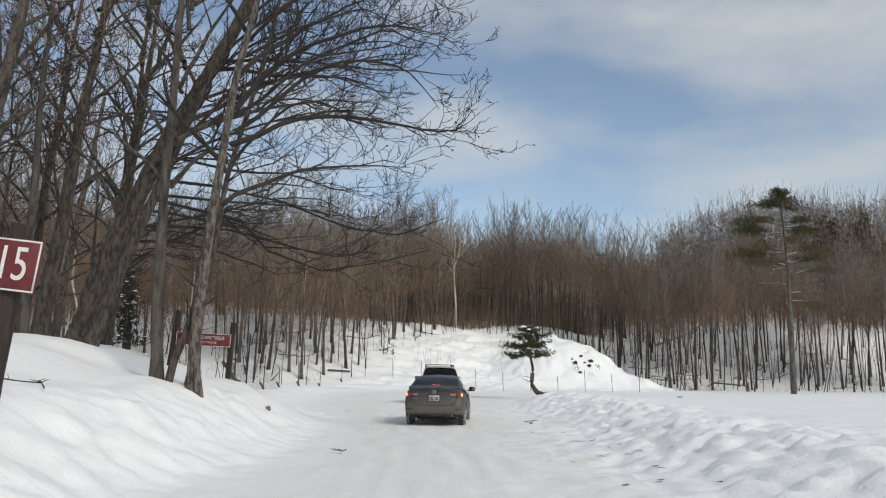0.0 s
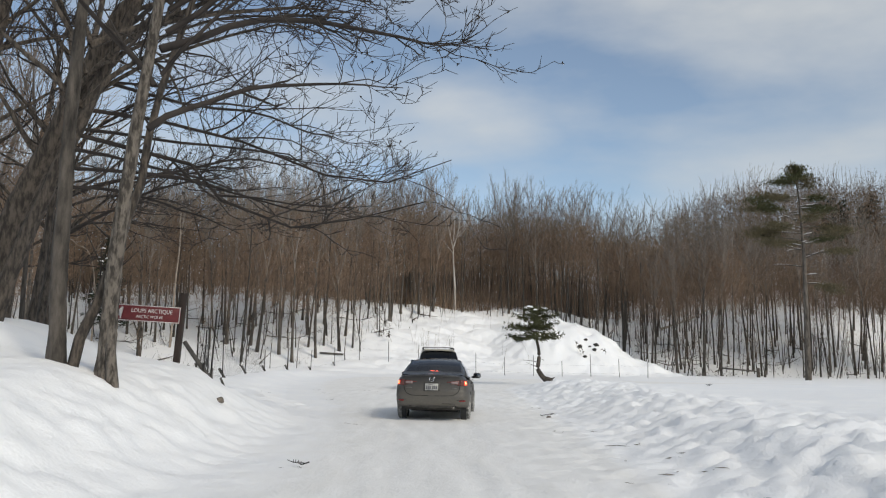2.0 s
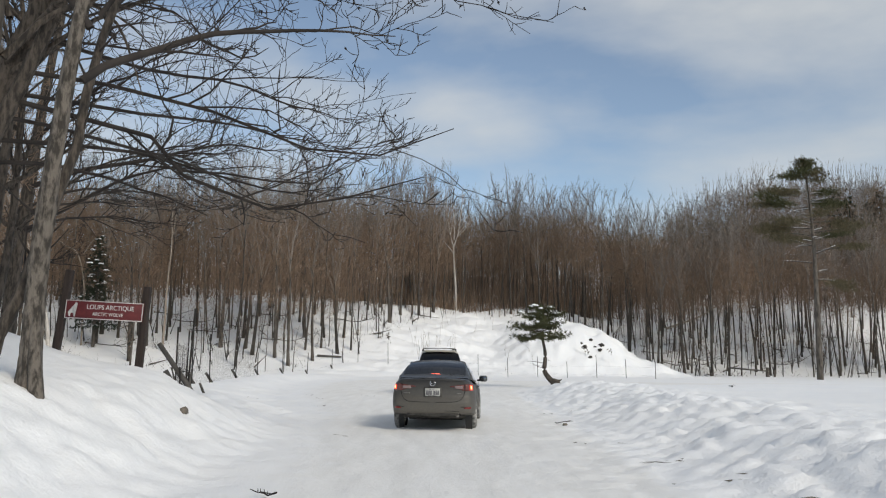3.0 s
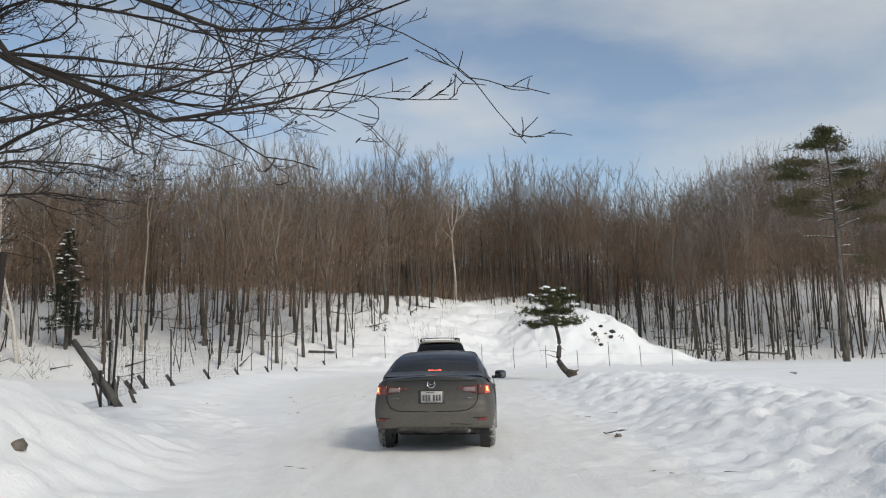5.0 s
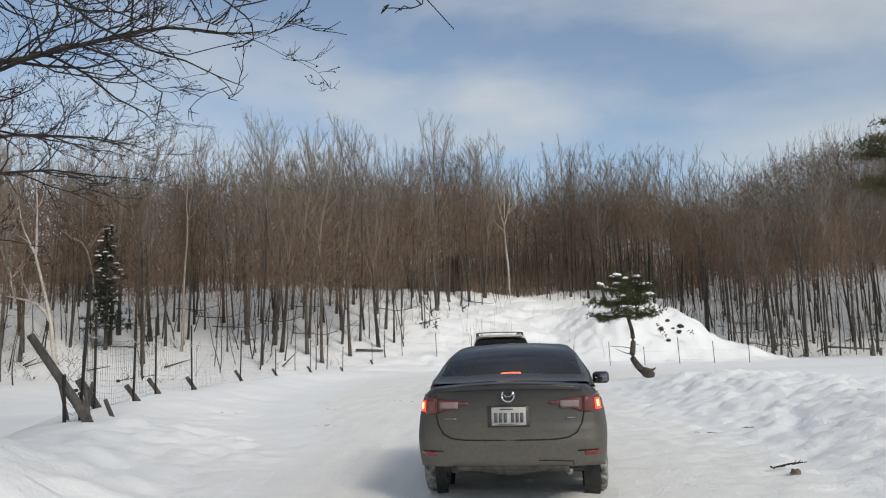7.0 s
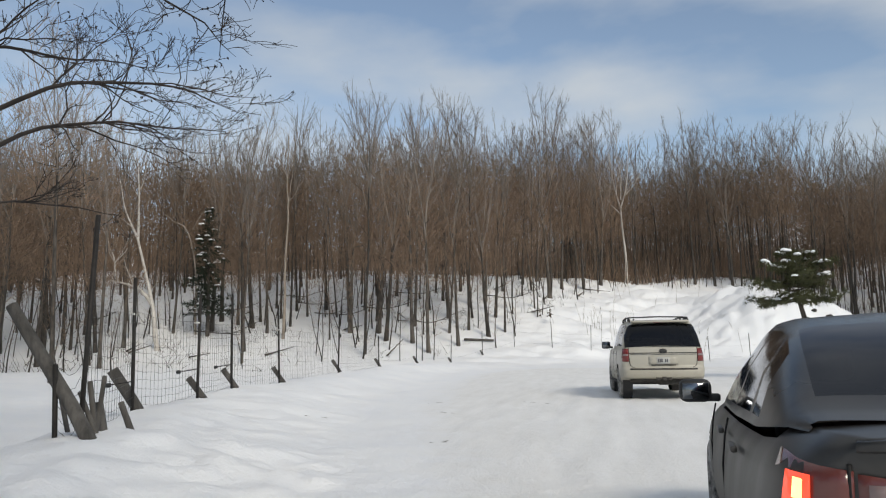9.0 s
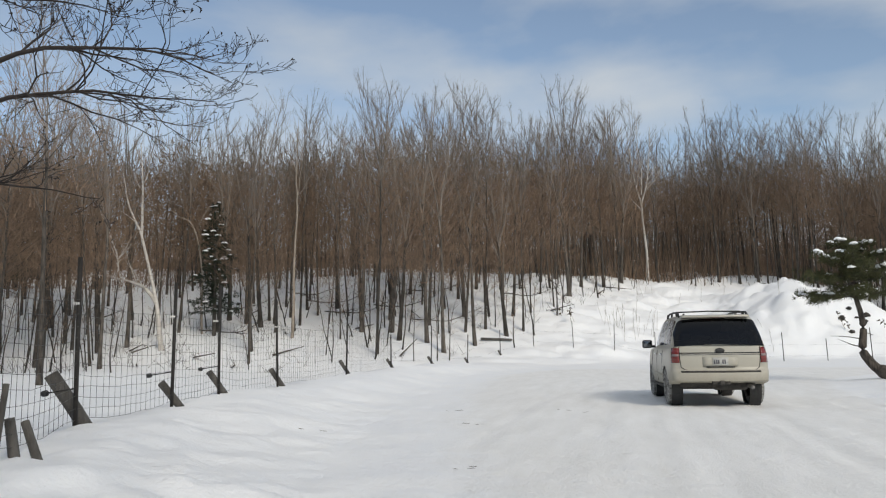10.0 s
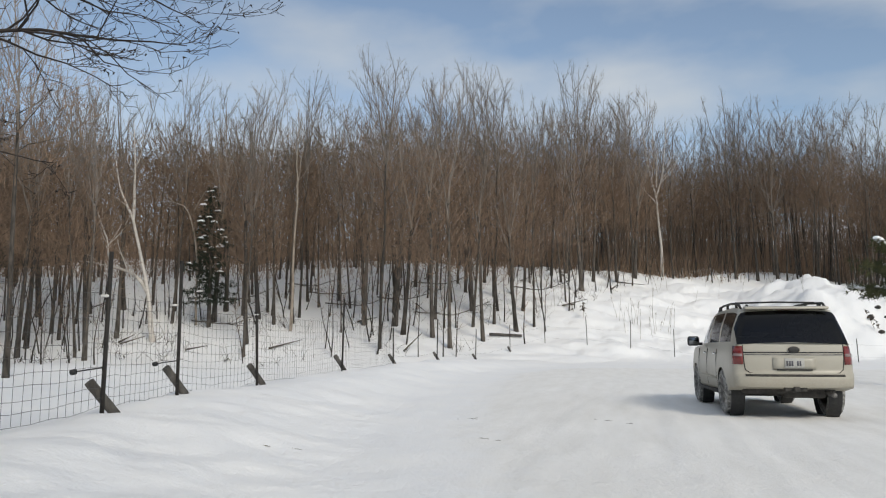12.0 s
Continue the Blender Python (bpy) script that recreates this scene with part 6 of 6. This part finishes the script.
        part("body_moulding", bm_box((0.02, 2.0, 0.05), (s * 0.99, 2.65, 0.62), 0.008, 1), PAINT_BEIGE, root)
        part("roof_bar_end", bm_box((0.03, 0.12, 0.05), (s * 0.6, 0.62, 1.91), 0.01, 1), BLACK, root)
    part("roof_cross_bar", bm_tube([(-0.68, 1.2, 1.985), (0, 1.2, 2.0), (0.68, 1.2, 1.985)], 0.018, 6), BLACK, root)
    part("tailgate_gap", bm_tube([sh.surf(p, z, 0.001) for p, z in ((-0.795, 1.23), (-0.79, 1.0), (-0.77, 0.82), (-0.70, 0.765), (0, 0.755), (0.70, 0.765), (0.77, 0.82), (0.79, 1.0), (0.795, 1.23))], 0.008, 5), SEAM, root)
    part("chrome_bar", patch(sh, -0.77, 0.77, lambda p: 1.062, lambda p: 1.080, 0.010, 0.012, 10), RIM, root, "dull metal trim bar across the tailgate")
    # black strip that draws in the shadow line above the trim bar
    part("trim_shadow_bar", patch(sh, -0.79, 0.79, lambda p: 1.095, lambda p: 1.115, 0.006, 0.012, 10), BLACK, root)
    em = part("emblem", bm_lathe([(0.0, 0.05), (0.012, 0.055), (0.02, 0.045), (0.02, 0.001)], 24), BLACK, root, "dark oval badge")
    em.matrix_basis = Matrix.Translation(sh.surf(0, 1.15, 0.012)) @ Matrix.Rotation(radians(-90), 4, "Z") @ Matrix.Diagonal((1, 1.7, 1, 1))
    plate = part("licence_plate", bm_box((0.31, 0.012, 0.16), None, 0.004, 1), PLATE, root, "white plate with faint dark bars")
    plate.matrix_basis = Matrix.Translation(sh.surf(0, 0.93, 0.02))
    for x in (-0.115, -0.075, -0.035, 0.05, 0.09):
        part("plate_bar", bm_box((0.028, 0.004, 0.08), (x, -0.007, -0.005)), PLATE_INK, plate)
    part("plate_surround", patch(sh, -0.34, 0.34, lambda p: 0.825, lambda p: 1.02, 0.004, 0.008, 6), PAINT_BEIGE, root)
    part("tailgate_grip", patch(sh, -0.28, 0.28, lambda p: 0.81, lambda p: 0.828, 0.012, 0.012, 6), BLACK, root)
    part("bumper_step", patch(sh, -0.78, 0.78, lambda p: 0.712, lambda p: 0.745, 0.012, 0.02, 12), DIRTY_BLACK, root)
    part("tow_hitch", bm_box((0.36, 0.1, 0.13), (0, 0.08, 0.53), 0.02), DIRTY_BLACK, root)
    part("hitch_socket", bm_box((0.09, 0.16, 0.09), (0, 0.03, 0.50), 0.015), DIRTY_BLACK, root)
    part("high_brake_light", bm_box((0.34, 0.05, 0.03), (0, 0.40, 1.845), 0.01, 1), LAMP_RED, root, "red brake light strip at the roof edge")
    part("roof_spoiler", bm_box((1.36, 0.22, 0.045), Matrix.Translation((0, 0.46, 1.868)) @ Matrix.Rotation(0.10, 4, "X"), 0.018), PAINT_BEIGE, root)
    part("rear_wiper", bm_tube([(0.0, 0.20, 1.27), (-0.2, 0.21, 1.30), (-0.42, 0.22, 1.31)], 0.01, 5), BLACK, root)
    part("underbody", bm_box((1.5, 4.3, 0.2), (0, 2.6, 0.49), 0.05), DIRTY_BLACK, root)
    part("rear_axle", bm_box((1.5, 0.16, 0.16), (0, 1.12, 0.40), 0.05), DIRTY_BLACK, root)
    part("silencer", bm_box((0.7, 0.3, 0.18), (0.25, 0.6, 0.42), 0.06), DIRTY_BLACK, root)
    part("exhaust_pipe", bm_tube([(0.62, 0.12, 0.40), (0.62, 0.4, 0.42), (0.5, 0.7, 0.44)], 0.04, 10), RIM, root)
    part("spare_wheel", bm_lathe([(-0.1, 0.3), (-0.1, 0.36), (0.1, 0.36), (0.1, 0.3)], 24), BLACK, root).matrix_basis = Matrix.Translation((-0.1, 0.95, 0.5)) @ Matrix.Rotation(radians(90), 4, "Y")
    for x in (-0.85, 0.85):
        for y in (1.12, 4.14):
            wheel(root, x, y, 0.40, 0.275, 1 if x > 0 else -1, 0.25)
            part("arch_liner", bm_lathe([(-0.17 if x > 0 else 0.17, 0.45), (0.06 if x > 0 else -0.06, 0.45)], 24), BLACK, root).location = (x, y, 0.38)
    for x in (-0.42, 0.42):
        seat_part(root, x, 2.9, 0.75, 0.55)
        seat_part(root, x, 1.9, 0.75, 0.6)
    part("dashboard", bm_box((1.5, 0.4, 0.25), (0, 3.7, 1.1), 0.06), SEAT, root)
    tagged(root, "pale gold sport utility vehicle with dark windows and dirty lower body", "car")
    root.matrix_world = at
    return root


sedan(pose(-0.26, 22.65, 0.0, 0, 0, -4.5))
suv(pose(-0.12, 39.5, 0.0, 0, 0, 3.0))

# ---- fence, signs and small things ----
POST = mat("dark_steel_post", (0.008, 0.007, 0.006), (0.026, 0.021, 0.018), 0.7, scale=14)
WIRE = plain("grey_wire", (0.06, 0.06, 0.06), 0.5, 0.6)
LOG = mat("weathered_log", (0.04, 0.037, 0.034), (0.135, 0.125, 0.113), 0.9, scale=6, bump=0.8, bscale=22, stretch=(1, 1, 0.3))
SIGN_RED = mat("maroon_board", (0.105, 0.012, 0.015), (0.15, 0.02, 0.022), 0.6, scale=10)
SIGN_WHITE = mat("sign_white", (0.62, 0.6, 0.58), (0.74, 0.73, 0.71), 0.6, scale=25)
SIGN_POST = mat("dark_stained_timber", (0.018, 0.012, 0.010), (0.05, 0.034, 0.028), 0.85, scale=6, bump=0.5, stretch=(3, 3, 0.3))
DIRT = mat("frozen_dirt", (0.05, 0.042, 0.034), (0.22, 0.19, 0.16), 0.95, scale=7, bump=0.8)
DARK_STONE = mat("dark_stone", (0.02, 0.018, 0.016), (0.06, 0.052, 0.045), 0.9, scale=5, bump=0.5)
WEED = mat("dry_weed", (0.10, 0.075, 0.05), (0.2, 0.16, 0.11), 0.9, scale=4)
DRY_LEAF = mat("dry_dark_leaf", (0.035, 0.028, 0.02), (0.10, 0.075, 0.05), 0.9, scale=8)


def words(name, text, size, parent, m, material=None, narrow=1.0):
    cu = bpy.data.curves.new(name, "FONT")
    cu.body, cu.size, cu.align_x, cu.align_y, cu.extrude = text, size, "CENTER", "CENTER", 0.003
    tmp = new("tmp", cu)
    me = bpy.data.meshes.new_from_object(tmp.evaluated_get(bpy.context.evaluated_depsgraph_get()))
    bpy.data.objects.remove(tmp)
    bpy.data.curves.remove(cu)
    me.materials.append(material or SIGN_WHITE)
    ob = new(name, me)
    ob.parent = parent
    ob.matrix_basis = m @ Matrix.Diagonal((narrow, 1, 1, 1))
    return ob


def border(parent, w, h, t, y):
    for nm, d, at in (("border_strip", (w, 0.008, t), (0, y, h / 2 - t / 2)), ("border_strip", (w, 0.008, t), (0, y, -h / 2 + t / 2)),
                      ("border_strip", (t, 0.008, h - 2 * t), (w / 2 - t / 2, y, 0)), ("border_strip", (t, 0.008, h - 2 * t), (-w / 2 + t / 2, y, 0))):
        part(nm, bm_box(d, at), SIGN_WHITE, parent)


# numbered board on a leaning log post
def number_sign():
    root = new("number_sign")
    g0 = ground_z(-4.75, 7.9)
    lean = radians(6)
    root.matrix_world = Matrix.Translation((-4.72, 7.9, g0))
    part("post", bm_tube([(0, 0.1, -0.3), (0.09, 0.1, 0.8), (0.17, 0.1, 1.5), (0.25, 0.1, 2.35)], [0.13, 0.12, 0.115, 0.11], 12), SIGN_POST, root, "thick dark leaning log post")
    board = part("board", bm_box((0.56, 0.03, 0.55), None, 0.006, 1), SIGN_RED, root, "square maroon board with white rim and numerals")
    board.matrix_basis = Matrix.Translation((0.27, -0.04, 2.52 - g0)) @ Matrix.Rotation(lean, 4, "Y")
    border(board, 0.545, 0.535, 0.018, -0.017)
    words("numerals", "15", 0.50, board, Matrix.Translation((-0.005, -0.018, 0.0)) @ Matrix.Rotation(radians(90), 4, "X"), None, 0.72)
    return tagged(root, "square maroon board numbered 15 on a leaning dark post", "sign")


number_sign()


def wolf_sign():
    root = new("enclosure_sign")
    root.matrix_world = Matrix.Translation((-6.56, 21.2, ground_z(-6.5, 21.2)))
    g0 = ground_z(-6.5, 21.2)
    for x, lean in ((-0.86, 0.10), (0.72, 0.05)):
        zb = ground_z(-6.5 + x, 21.2) - g0 - 0.3
        part("post", bm_box((0.13, 0.13, 2.0), Matrix.Translation((x, 0.09, zb + 0.86)) @ Matrix.Rotation(lean, 4, "Y"), 0.012, 1), SIGN_POST, root, "dark stained square timber post")
    board = part("board", bm_box((1.50, 0.035, 0.36), None, 0.008, 1), SIGN_RED, root, "long maroon board with pale rim")
    board.matrix_basis = Matrix.Translation((0.0, -0.01, 2.33 - g0)) @ Matrix.Rotation(radians(2.5), 4, "Y")
    border(board, 1.49, 0.35, 0.015, -0.019)
    words("title", "LOUPS ARCTIQUE", 0.125, board, Matrix.Translation((0.12, -0.02, 0.055)) @ Matrix.Rotation(radians(90), 4, "X"), None, 0.9)
    words("subtitle", "ARCTIC WOLVE", 0.09, board, Matrix.Translation((0.08, -0.02, -0.075)) @ Matrix.Rotation(radians(90), 4, "X"), None, 0.9)
    bm = bmesh.new()
    f = bm.faces.new([bm.verts.new((x, -0.024, z)) for x, z in ((-0.69, -0.06), (-0.66, -0.14), (-0.64, -0.14), (-0.63, -0.07), (-0.58, -0.07), (-0.57, -0.14), (-0.545, -0.14), (-0.54, -0.02), (-0.51, 0.12), (-0.55, 0.13), (-0.60, 0.06))])
    bmesh.ops.triangulate(bm, faces=[f])
    part("white_shape", solid(bm, 0.004), SIGN_WHITE, board)
    return tagged(root, "maroon board with white French and English words on two posts", "sign")


wolf_sign()

# wire fence on steel posts with log braces
NEAR = [(-7.15, 27.6), (-7.04, 27.8), (-8.4, 30.85), (-9.1, 34.0), (-9.75, 36.7), (-10.1, 40.2), (-10.8, 47.0)]
FAR = [(-11.3, 54.0), (-11.25, 61.0), (-10.7, 68.0), (-9.5, 73.4)] + [(-7.7 + 2.75 * k, 77.4 + 0.14 * k) for k in range(11)]
frng = np.random.default_rng(4)
fence = new("wire_fence")
for k, (x, y) in enumerate(NEAR + FAR):
    g0 = ground_z(x, y)
    hgt = 2.35 if k == 1 else 0.75 if k == 0 else 2.1 + frng.normal() * 0.08
    if k >= len(NEAR):
        hgt = 1.75 + frng.normal() * 0.15
    lx, ly = frng.normal() * 0.06, frng.normal() * 0.06
    post = part("post", bm_tube([(x, y, g0 - 0.4), (x + lx, y + ly, g0 + hgt)], 0.027, 6), POST, fence)
    if 1 < k < 12:
        part("insulator", bm_box((0.10, 0.05, 0.035), (x - 0.03 + lx * 0.6, y - 0.03, g0 + 1.42), 0.008, 1), SIGN_WHITE, post)
    if 1 < k < 11:
        a = frng.uniform(0.25, 0.6)
        g0 = g0 - (0.12 if k == 2 else 0.0)
        ln = 0.95 if k == 2 else frng.uniform(0.5, 0.65)
        part("brace_log", bm_tube([(x + 0.08, y + 0.3, g0 - 0.14), (x + 0.08 - ln * 0.2, y + 0.13, g0 - 0.14 + ln * 0.45), (x + 0.08 - ln * 0.42, y - 0.05, g0 - 0.12 + ln * 0.88)], 0.085 if k == 2 else 0.062, 9), LOG, post, "grey cut log leaning on the post")
        if k < 5:
            part("rod", bm_tube([(x + 0.05, y - 0.1, g0 + 0.55), (x - 0.30, y - 0.12, g0 + 0.50)], 0.009, 5), POST, post)
            part("rod_knob", bm_tube([(x - 0.30, y - 0.12, g0 + 0.50), (x - 0.36, y - 0.12, g0 + 0.49)], 0.035, 8), BLACK, post)
spans = (NEAR + FAR)
for k in range(len(spans) - 1):
    (x0, y0), (x1, y1) = spans[k], spans[k + 1]
    L = math.hypot(x1 - x0, y1 - y0)
    g = Geo()
    near = k < len(NEAR)
    nv = int(L / 0.17) if near else 1
    hs = [0.08, 0.2, 0.32, 0.45, 0.58, 0.72, 0.86, 1.0, 1.15, 1.3, 1.45] if near else [0.35, 1.1]
    r = 0.0028 if near else 0.003
    us = np.linspace(0, 1, 9)
    za, zb_ = ground_z(x0, y0), ground_z(x1, y1)
    sag = frng.uniform(0.03, 0.10)
    for h in hs:
        wob = frng.normal(size=9) * 0.012
        g.tube(np.stack([x0 + (x1 - x0) * us, y0 + (y1 - y0) * us, za + (zb_ - za) * us + h - sag * np.sin(us * math.pi) + wob], -1), np.full(9, r), 3)
    for j in range(1, nv):
        u = j / nv
        zz = za + (zb_ - za) * u - sag * math.sin(u * math.pi)
        jx = frng.normal() * 0.012
        g.tube([(x0 + (x1 - x0) * u, y0 + (y1 - y0) * u, zz + hs[0]), (x0 + (x1 - x0) * u + jx, y0 + (y1 - y0) * u, zz + hs[-1])], [r, r], 3)
    ob = new("wire_mesh", g.mesh("wire_mesh", WIRE))
    ob.parent = fence
tagged(fence, "woven wire fence on dark steel posts half sunk in snow", "fence")


def log(name, pts, r, label, cat="log", m=None):
    bm = bm_tube(pts, np.linspace(r, r * 0.82, len(pts)), 11)
    me = bpy.data.meshes.new(name)
    bm.to_mesh(me)
    bm.free()
    me.materials.append(m or LOG)
    me.polygons.foreach_set("use_smooth", [True] * len(me.polygons))
    return tagged(new(name, me), label, cat)


log("leaning_log", [(-6.7, 27.6, 0.32), (-7.0, 27.64, 0.75), (-7.4, 27.66, 1.27), (-7.83, 27.68, 1.83)], 0.078, "weathered grey log leaning beside the fence corner")
log("wooden_stake", [(-7.45, 28.9, 0.1), (-7.58, 28.9, 0.72)], 0.055, "short weathered stake in the snow", "stake")
for x, y, lx, hgt, r in ((-6.95, 28.0, -0.12, 0.55, 0.035), (-6.8, 27.85, -0.28, 0.42, 0.03), (-7.2, 28.3, 0.1, 0.62, 0.03), (-6.62, 28.2, -0.2, 0.30, 0.04), (-7.35, 28.1, -0.25, 0.75, 0.028)):
    gz = ground_z(x, y)
    tagged(log("wooden_stake", [(x, y, gz - 0.15), (x + lx, y, gz + hgt)], r, "thin dark stick standing in the snow by the fence corner", "stake"), group="sticks at the fence corner")
log("fallen_log", [(-11.4, 77.0, ground_z(-11.4, 77) + 0.15), (-9.2, 77.2, ground_z(-9.2, 77.2) + 0.2)], 0.10, "grey log lying on the snow at the wood edge")
log("rail_log", [(33.0, 96.0, ground_z(33, 96) + 1.0), (37.2, 96.0, ground_z(37.2, 96) + 0.7)], 0.10, "log rail lying between the trunks")
log("stump", [(37.4, 96.0, ground_z(37.4, 96) - 0.2), (37.4, 96.0, ground_z(37.4, 96) + 1.1)], 0.22, "dark broken stump at the wood edge", "stump", BARK_GREY)
log("stump", [(38.6, 97.0, ground_z(38.6, 97) - 0.2), (38.7, 97.0, ground_z(38.6, 97) + 0.8)], 0.13, "small dark stump at the wood edge", "stump", BARK_GREY)


# twigs and frozen dirt on the snow
def twig_on_snow(x, y, ang, ln, seed):
    rg = np.random.default_rng(seed)
    g = Geo()
    d = np.array([math.cos(ang), math.sin(ang), 0])
    P = np.array([(x, y, 0)]) + d * np.linspace(0, ln, 7)[:, None] + rg.normal(size=(7, 3)) * 0.03 * ln
    P[:, 2] = height(P[:, 0], P[:, 1]) + 0.03 + 0.05 * rg.random(7)
    g.tube(P, np.linspace(0.011, 0.005, 7), 5)
    for k in range(5):
        B, D = along_line(P, [0.2 + 0.15 * k])
        a = ang + rg.choice([-1, 1]) * 0.7
        Q = np.array([B[0], B[0] + np.array([math.cos(a), math.sin(a), 0.18]) * 0.14 * ln, B[0] + np.array([math.cos(a), math.sin(a), 0.2]) * 0.27 * ln])
        g.tube(Q, [0.006, 0.005, 0.003], 4)
    return tagged(new("fallen_twig", g.mesh("fallen_twig", TWIG_DARK)), "dark bare twig lying on the snow", "twig", "twigs on the snow")


twig_on_snow(-5.9, 11.4, 2.85, 1.5, 1)
twig_on_snow(-5.6, 11.0, 2.2, 0.6, 2)
twig_on_snow(2.5, 24.3, 0.2, 0.45, 3)
twig_on_snow(-1.75, 14.6, 2.5, 0.42, 4)
twig_on_snow(10.6, 35.0, 1.3, 0.6, 5)


def dirt_patch(x, y, w, seed, n, size):
    """A strewn patch of small flat dirt crumbs frozen into the snow."""
    rg = np.random.default_rng(seed)
    g = Geo()
    for k in range(max(3, n // 3)):
        px, py = x + rg.normal() * w, y + rg.normal() * w * 0.45
        s, stretch = size * rg.uniform(0.35, 1.3), rg.uniform(2.0, 6.0)
        th = np.sort(rg.random(6)) * 6.283
        rim = np.stack([px + np.cos(th) * s * stretch, py + np.sin(th) * s * rg.uniform(0.25, 0.5, 6), np.full(6, ground_z(px, py) - 0.006)], -1)
        V = np.vstack([rim, [(px, py, ground_z(px, py) + 0.004 + size * 0.1)]])
        g.add(V, [(i, (i + 1) % 6, 6) for i in range(6)])
    return tagged(new("dirt_patch", g.mesh("dirt_patch", DIRT)), "crumbs of brown frozen dirt strewn on the packed snow", "dirt", "dirt on the track", "stuff")


for k, (x, y, w, n, s) in enumerate(((3.35, 17.8, 0.3, 12, 0.03), (3.3, 15.8, 0.3, 12, 0.03), (-3.3, 38.7, 0.25, 10, 0.025),
                                     (-4.4, 35.9, 0.2, 10, 0.025), (-3.75, 31.4, 0.28, 14, 0.022), (-2.0, 21.5, 0.2, 8, 0.022), (-1.9, 14.7, 0.18, 8, 0.02), (-6.6, 33.9, 0.15, 6, 0.02), 
                                     (-5.2, 38.5, 0.22, 8, 0.025), (3.2, 12.4, 0.4, 14, 0.03), (2.9, 20.5, 0.5, 22, 0.022), (3.0, 14.0, 0.5, 22, 0.022), (2.7, 11.0, 0.5, 18, 0.02), (3.3, 28.5, 0.5, 16, 0.025))):
    dirt_patch(x, y, w, k + 1, n, s * 1.5)


def clod(x, y, w, seed, label="dark frozen clod lying on the snow bank", cat="clod", name="frozen_clod", material=None):
    bm = bmesh.new()
    bmesh.ops.create_icosphere(bm, subdivisions=2, radius=0.5)
    for v in bm.verts:
        v.co = v.co * (1 + 0.6 * noise.noise(v.co * 3.1 + Vector((seed, 0, 0)))) * w
        v.co.z *= 0.75
    me = bpy.data.meshes.new(name)
    bm.to_mesh(me)
    bm.free()
    me.materials.append(material or DIRT)
    ob = new(name, me)
    ob.matrix_world = Matrix.Translation((x, y, ground_z(x, y) + w * 0.2))
    return tagged(ob, label, cat)


clod(-4.26, 19.15, 0.17, 3)
clod(2.72, 24.1, 0.11, 5)

crng = np.random.default_rng(8)
# dry weeds on the open slope
wd = Geo()
for k in range(46):
    x, y = crng.uniform(-9, 12), crng.uniform(80, 104)
    if crng.random() < 0.5:
        x, y = crng.normal() * 1.2 - 1.0, 86 + crng.normal() * 1.5
    g0 = ground_z(x, y)
    Q = bent(crng, (x, y, g0 - 0.1), (crng.normal() * 0.12, crng.normal() * 0.12, 1), crng.uniform(0.8, 2.6), 4, 0.08, 0.02)
    wd.tube(Q, np.linspace(0.012, 0.005, 5), 3)
    B, D = along_line(Q, crng.uniform(0.5, 1, 4))
    wd.spikes(B, D + rvec(crng, 4) * 0.6, 0.3, 0.006)
tagged(new("dry_weeds", wd.mesh("dry_weeds", WEED)), "thin dry weed stalks standing out of the snowy slope", "weed", kind="stuff")


def leafy_shrub(x, y, seed, n, label):
    rg = np.random.default_rng(seed)
    g, lf = Geo(), Geo()
    g0 = ground_z(x, y)
    for k in range(n):
        Q = bent(rg, (x + rg.normal() * 0.9, y + rg.normal() * 0.6, g0 - 0.1), (rg.normal() * 0.3, rg.normal() * 0.3, 1), rg.uniform(0.6, 1.7), 4, 0.12, 0)
        g.tube(Q, np.linspace(0.014, 0.006, 5), 3)
        B, D = along_line(Q, rg.uniform(0.4, 1.0, 7))
        lf.spikes(B + rg.normal(size=B.shape) * 0.08, rvec(rg, 7) + np.array([0, 0, -0.5]), rg.uniform(0.14, 0.3, 7), 0.07)
    root = new("dry_shrub")
    for pn, gg, mt in (("stems", g, WEED), ("leaves", lf, DRY_LEAF)):
        ob = new(pn, gg.mesh(pn, mt))
        ob.parent = root
    return tagged(root, label, "shrub")


# dark stones and a few stalks showing through the face of the mound
for k, (x, zz, w) in enumerate(((15.4, 3.6, 0.4), (14.6, 2.9, 0.5), (16.4, 3.0, 0.55), (16.1, 2.6, 0.45), (14.9, 1.9, 0.4), (15.7, 2.9, 0.3))):
    yy = next((q for q in np.arange(80, 92, 0.1) if ground_z(x, q) >= zz), 86.0)
    clod(x, float(yy), w, k + 11, "dark stone showing through the snow of the mound", "stone", "mound_stone", DARK_STONE)
leafy_shrub(15.0, 85.6, 3, 4, "small dead shrub with dark leaves on the mound")
leafy_shrub(-5.6, 84.0, 2, 3, "small dead shrub with brown leaves on the slope")

# broken crowns lying between the trees
for k, (x, y) in enumerate(((-20.5, 77.0), (-17.5, 79.5), (-13.5, 75.5), (-23.5, 81.0), (-30.0, 78.0), (-8.5, 85.5), (-27.0, 70.5), (-16.0, 84.0), (-26.5, 84.0), (42.0, 101.0), (33.0, 103.0), (23.4, 87.6), (25.6, 88.6), (28.0, 90.0))):
    T_ = Branches(90 + k)
    g0 = ground_z(x, y)
    T_.grow([(x - 2.6, y, g0 + 1.6), (x, y + 0.3, g0 + 1.3), (x + 2.4, y, g0 + 2.2)], 0.05, 0.015, 3, 0.9, -0.02, 1.0)
    T_.thing("fallen_tree", BARK_GREY, "broken dead treetop lying among the trunks", "fallen tree")
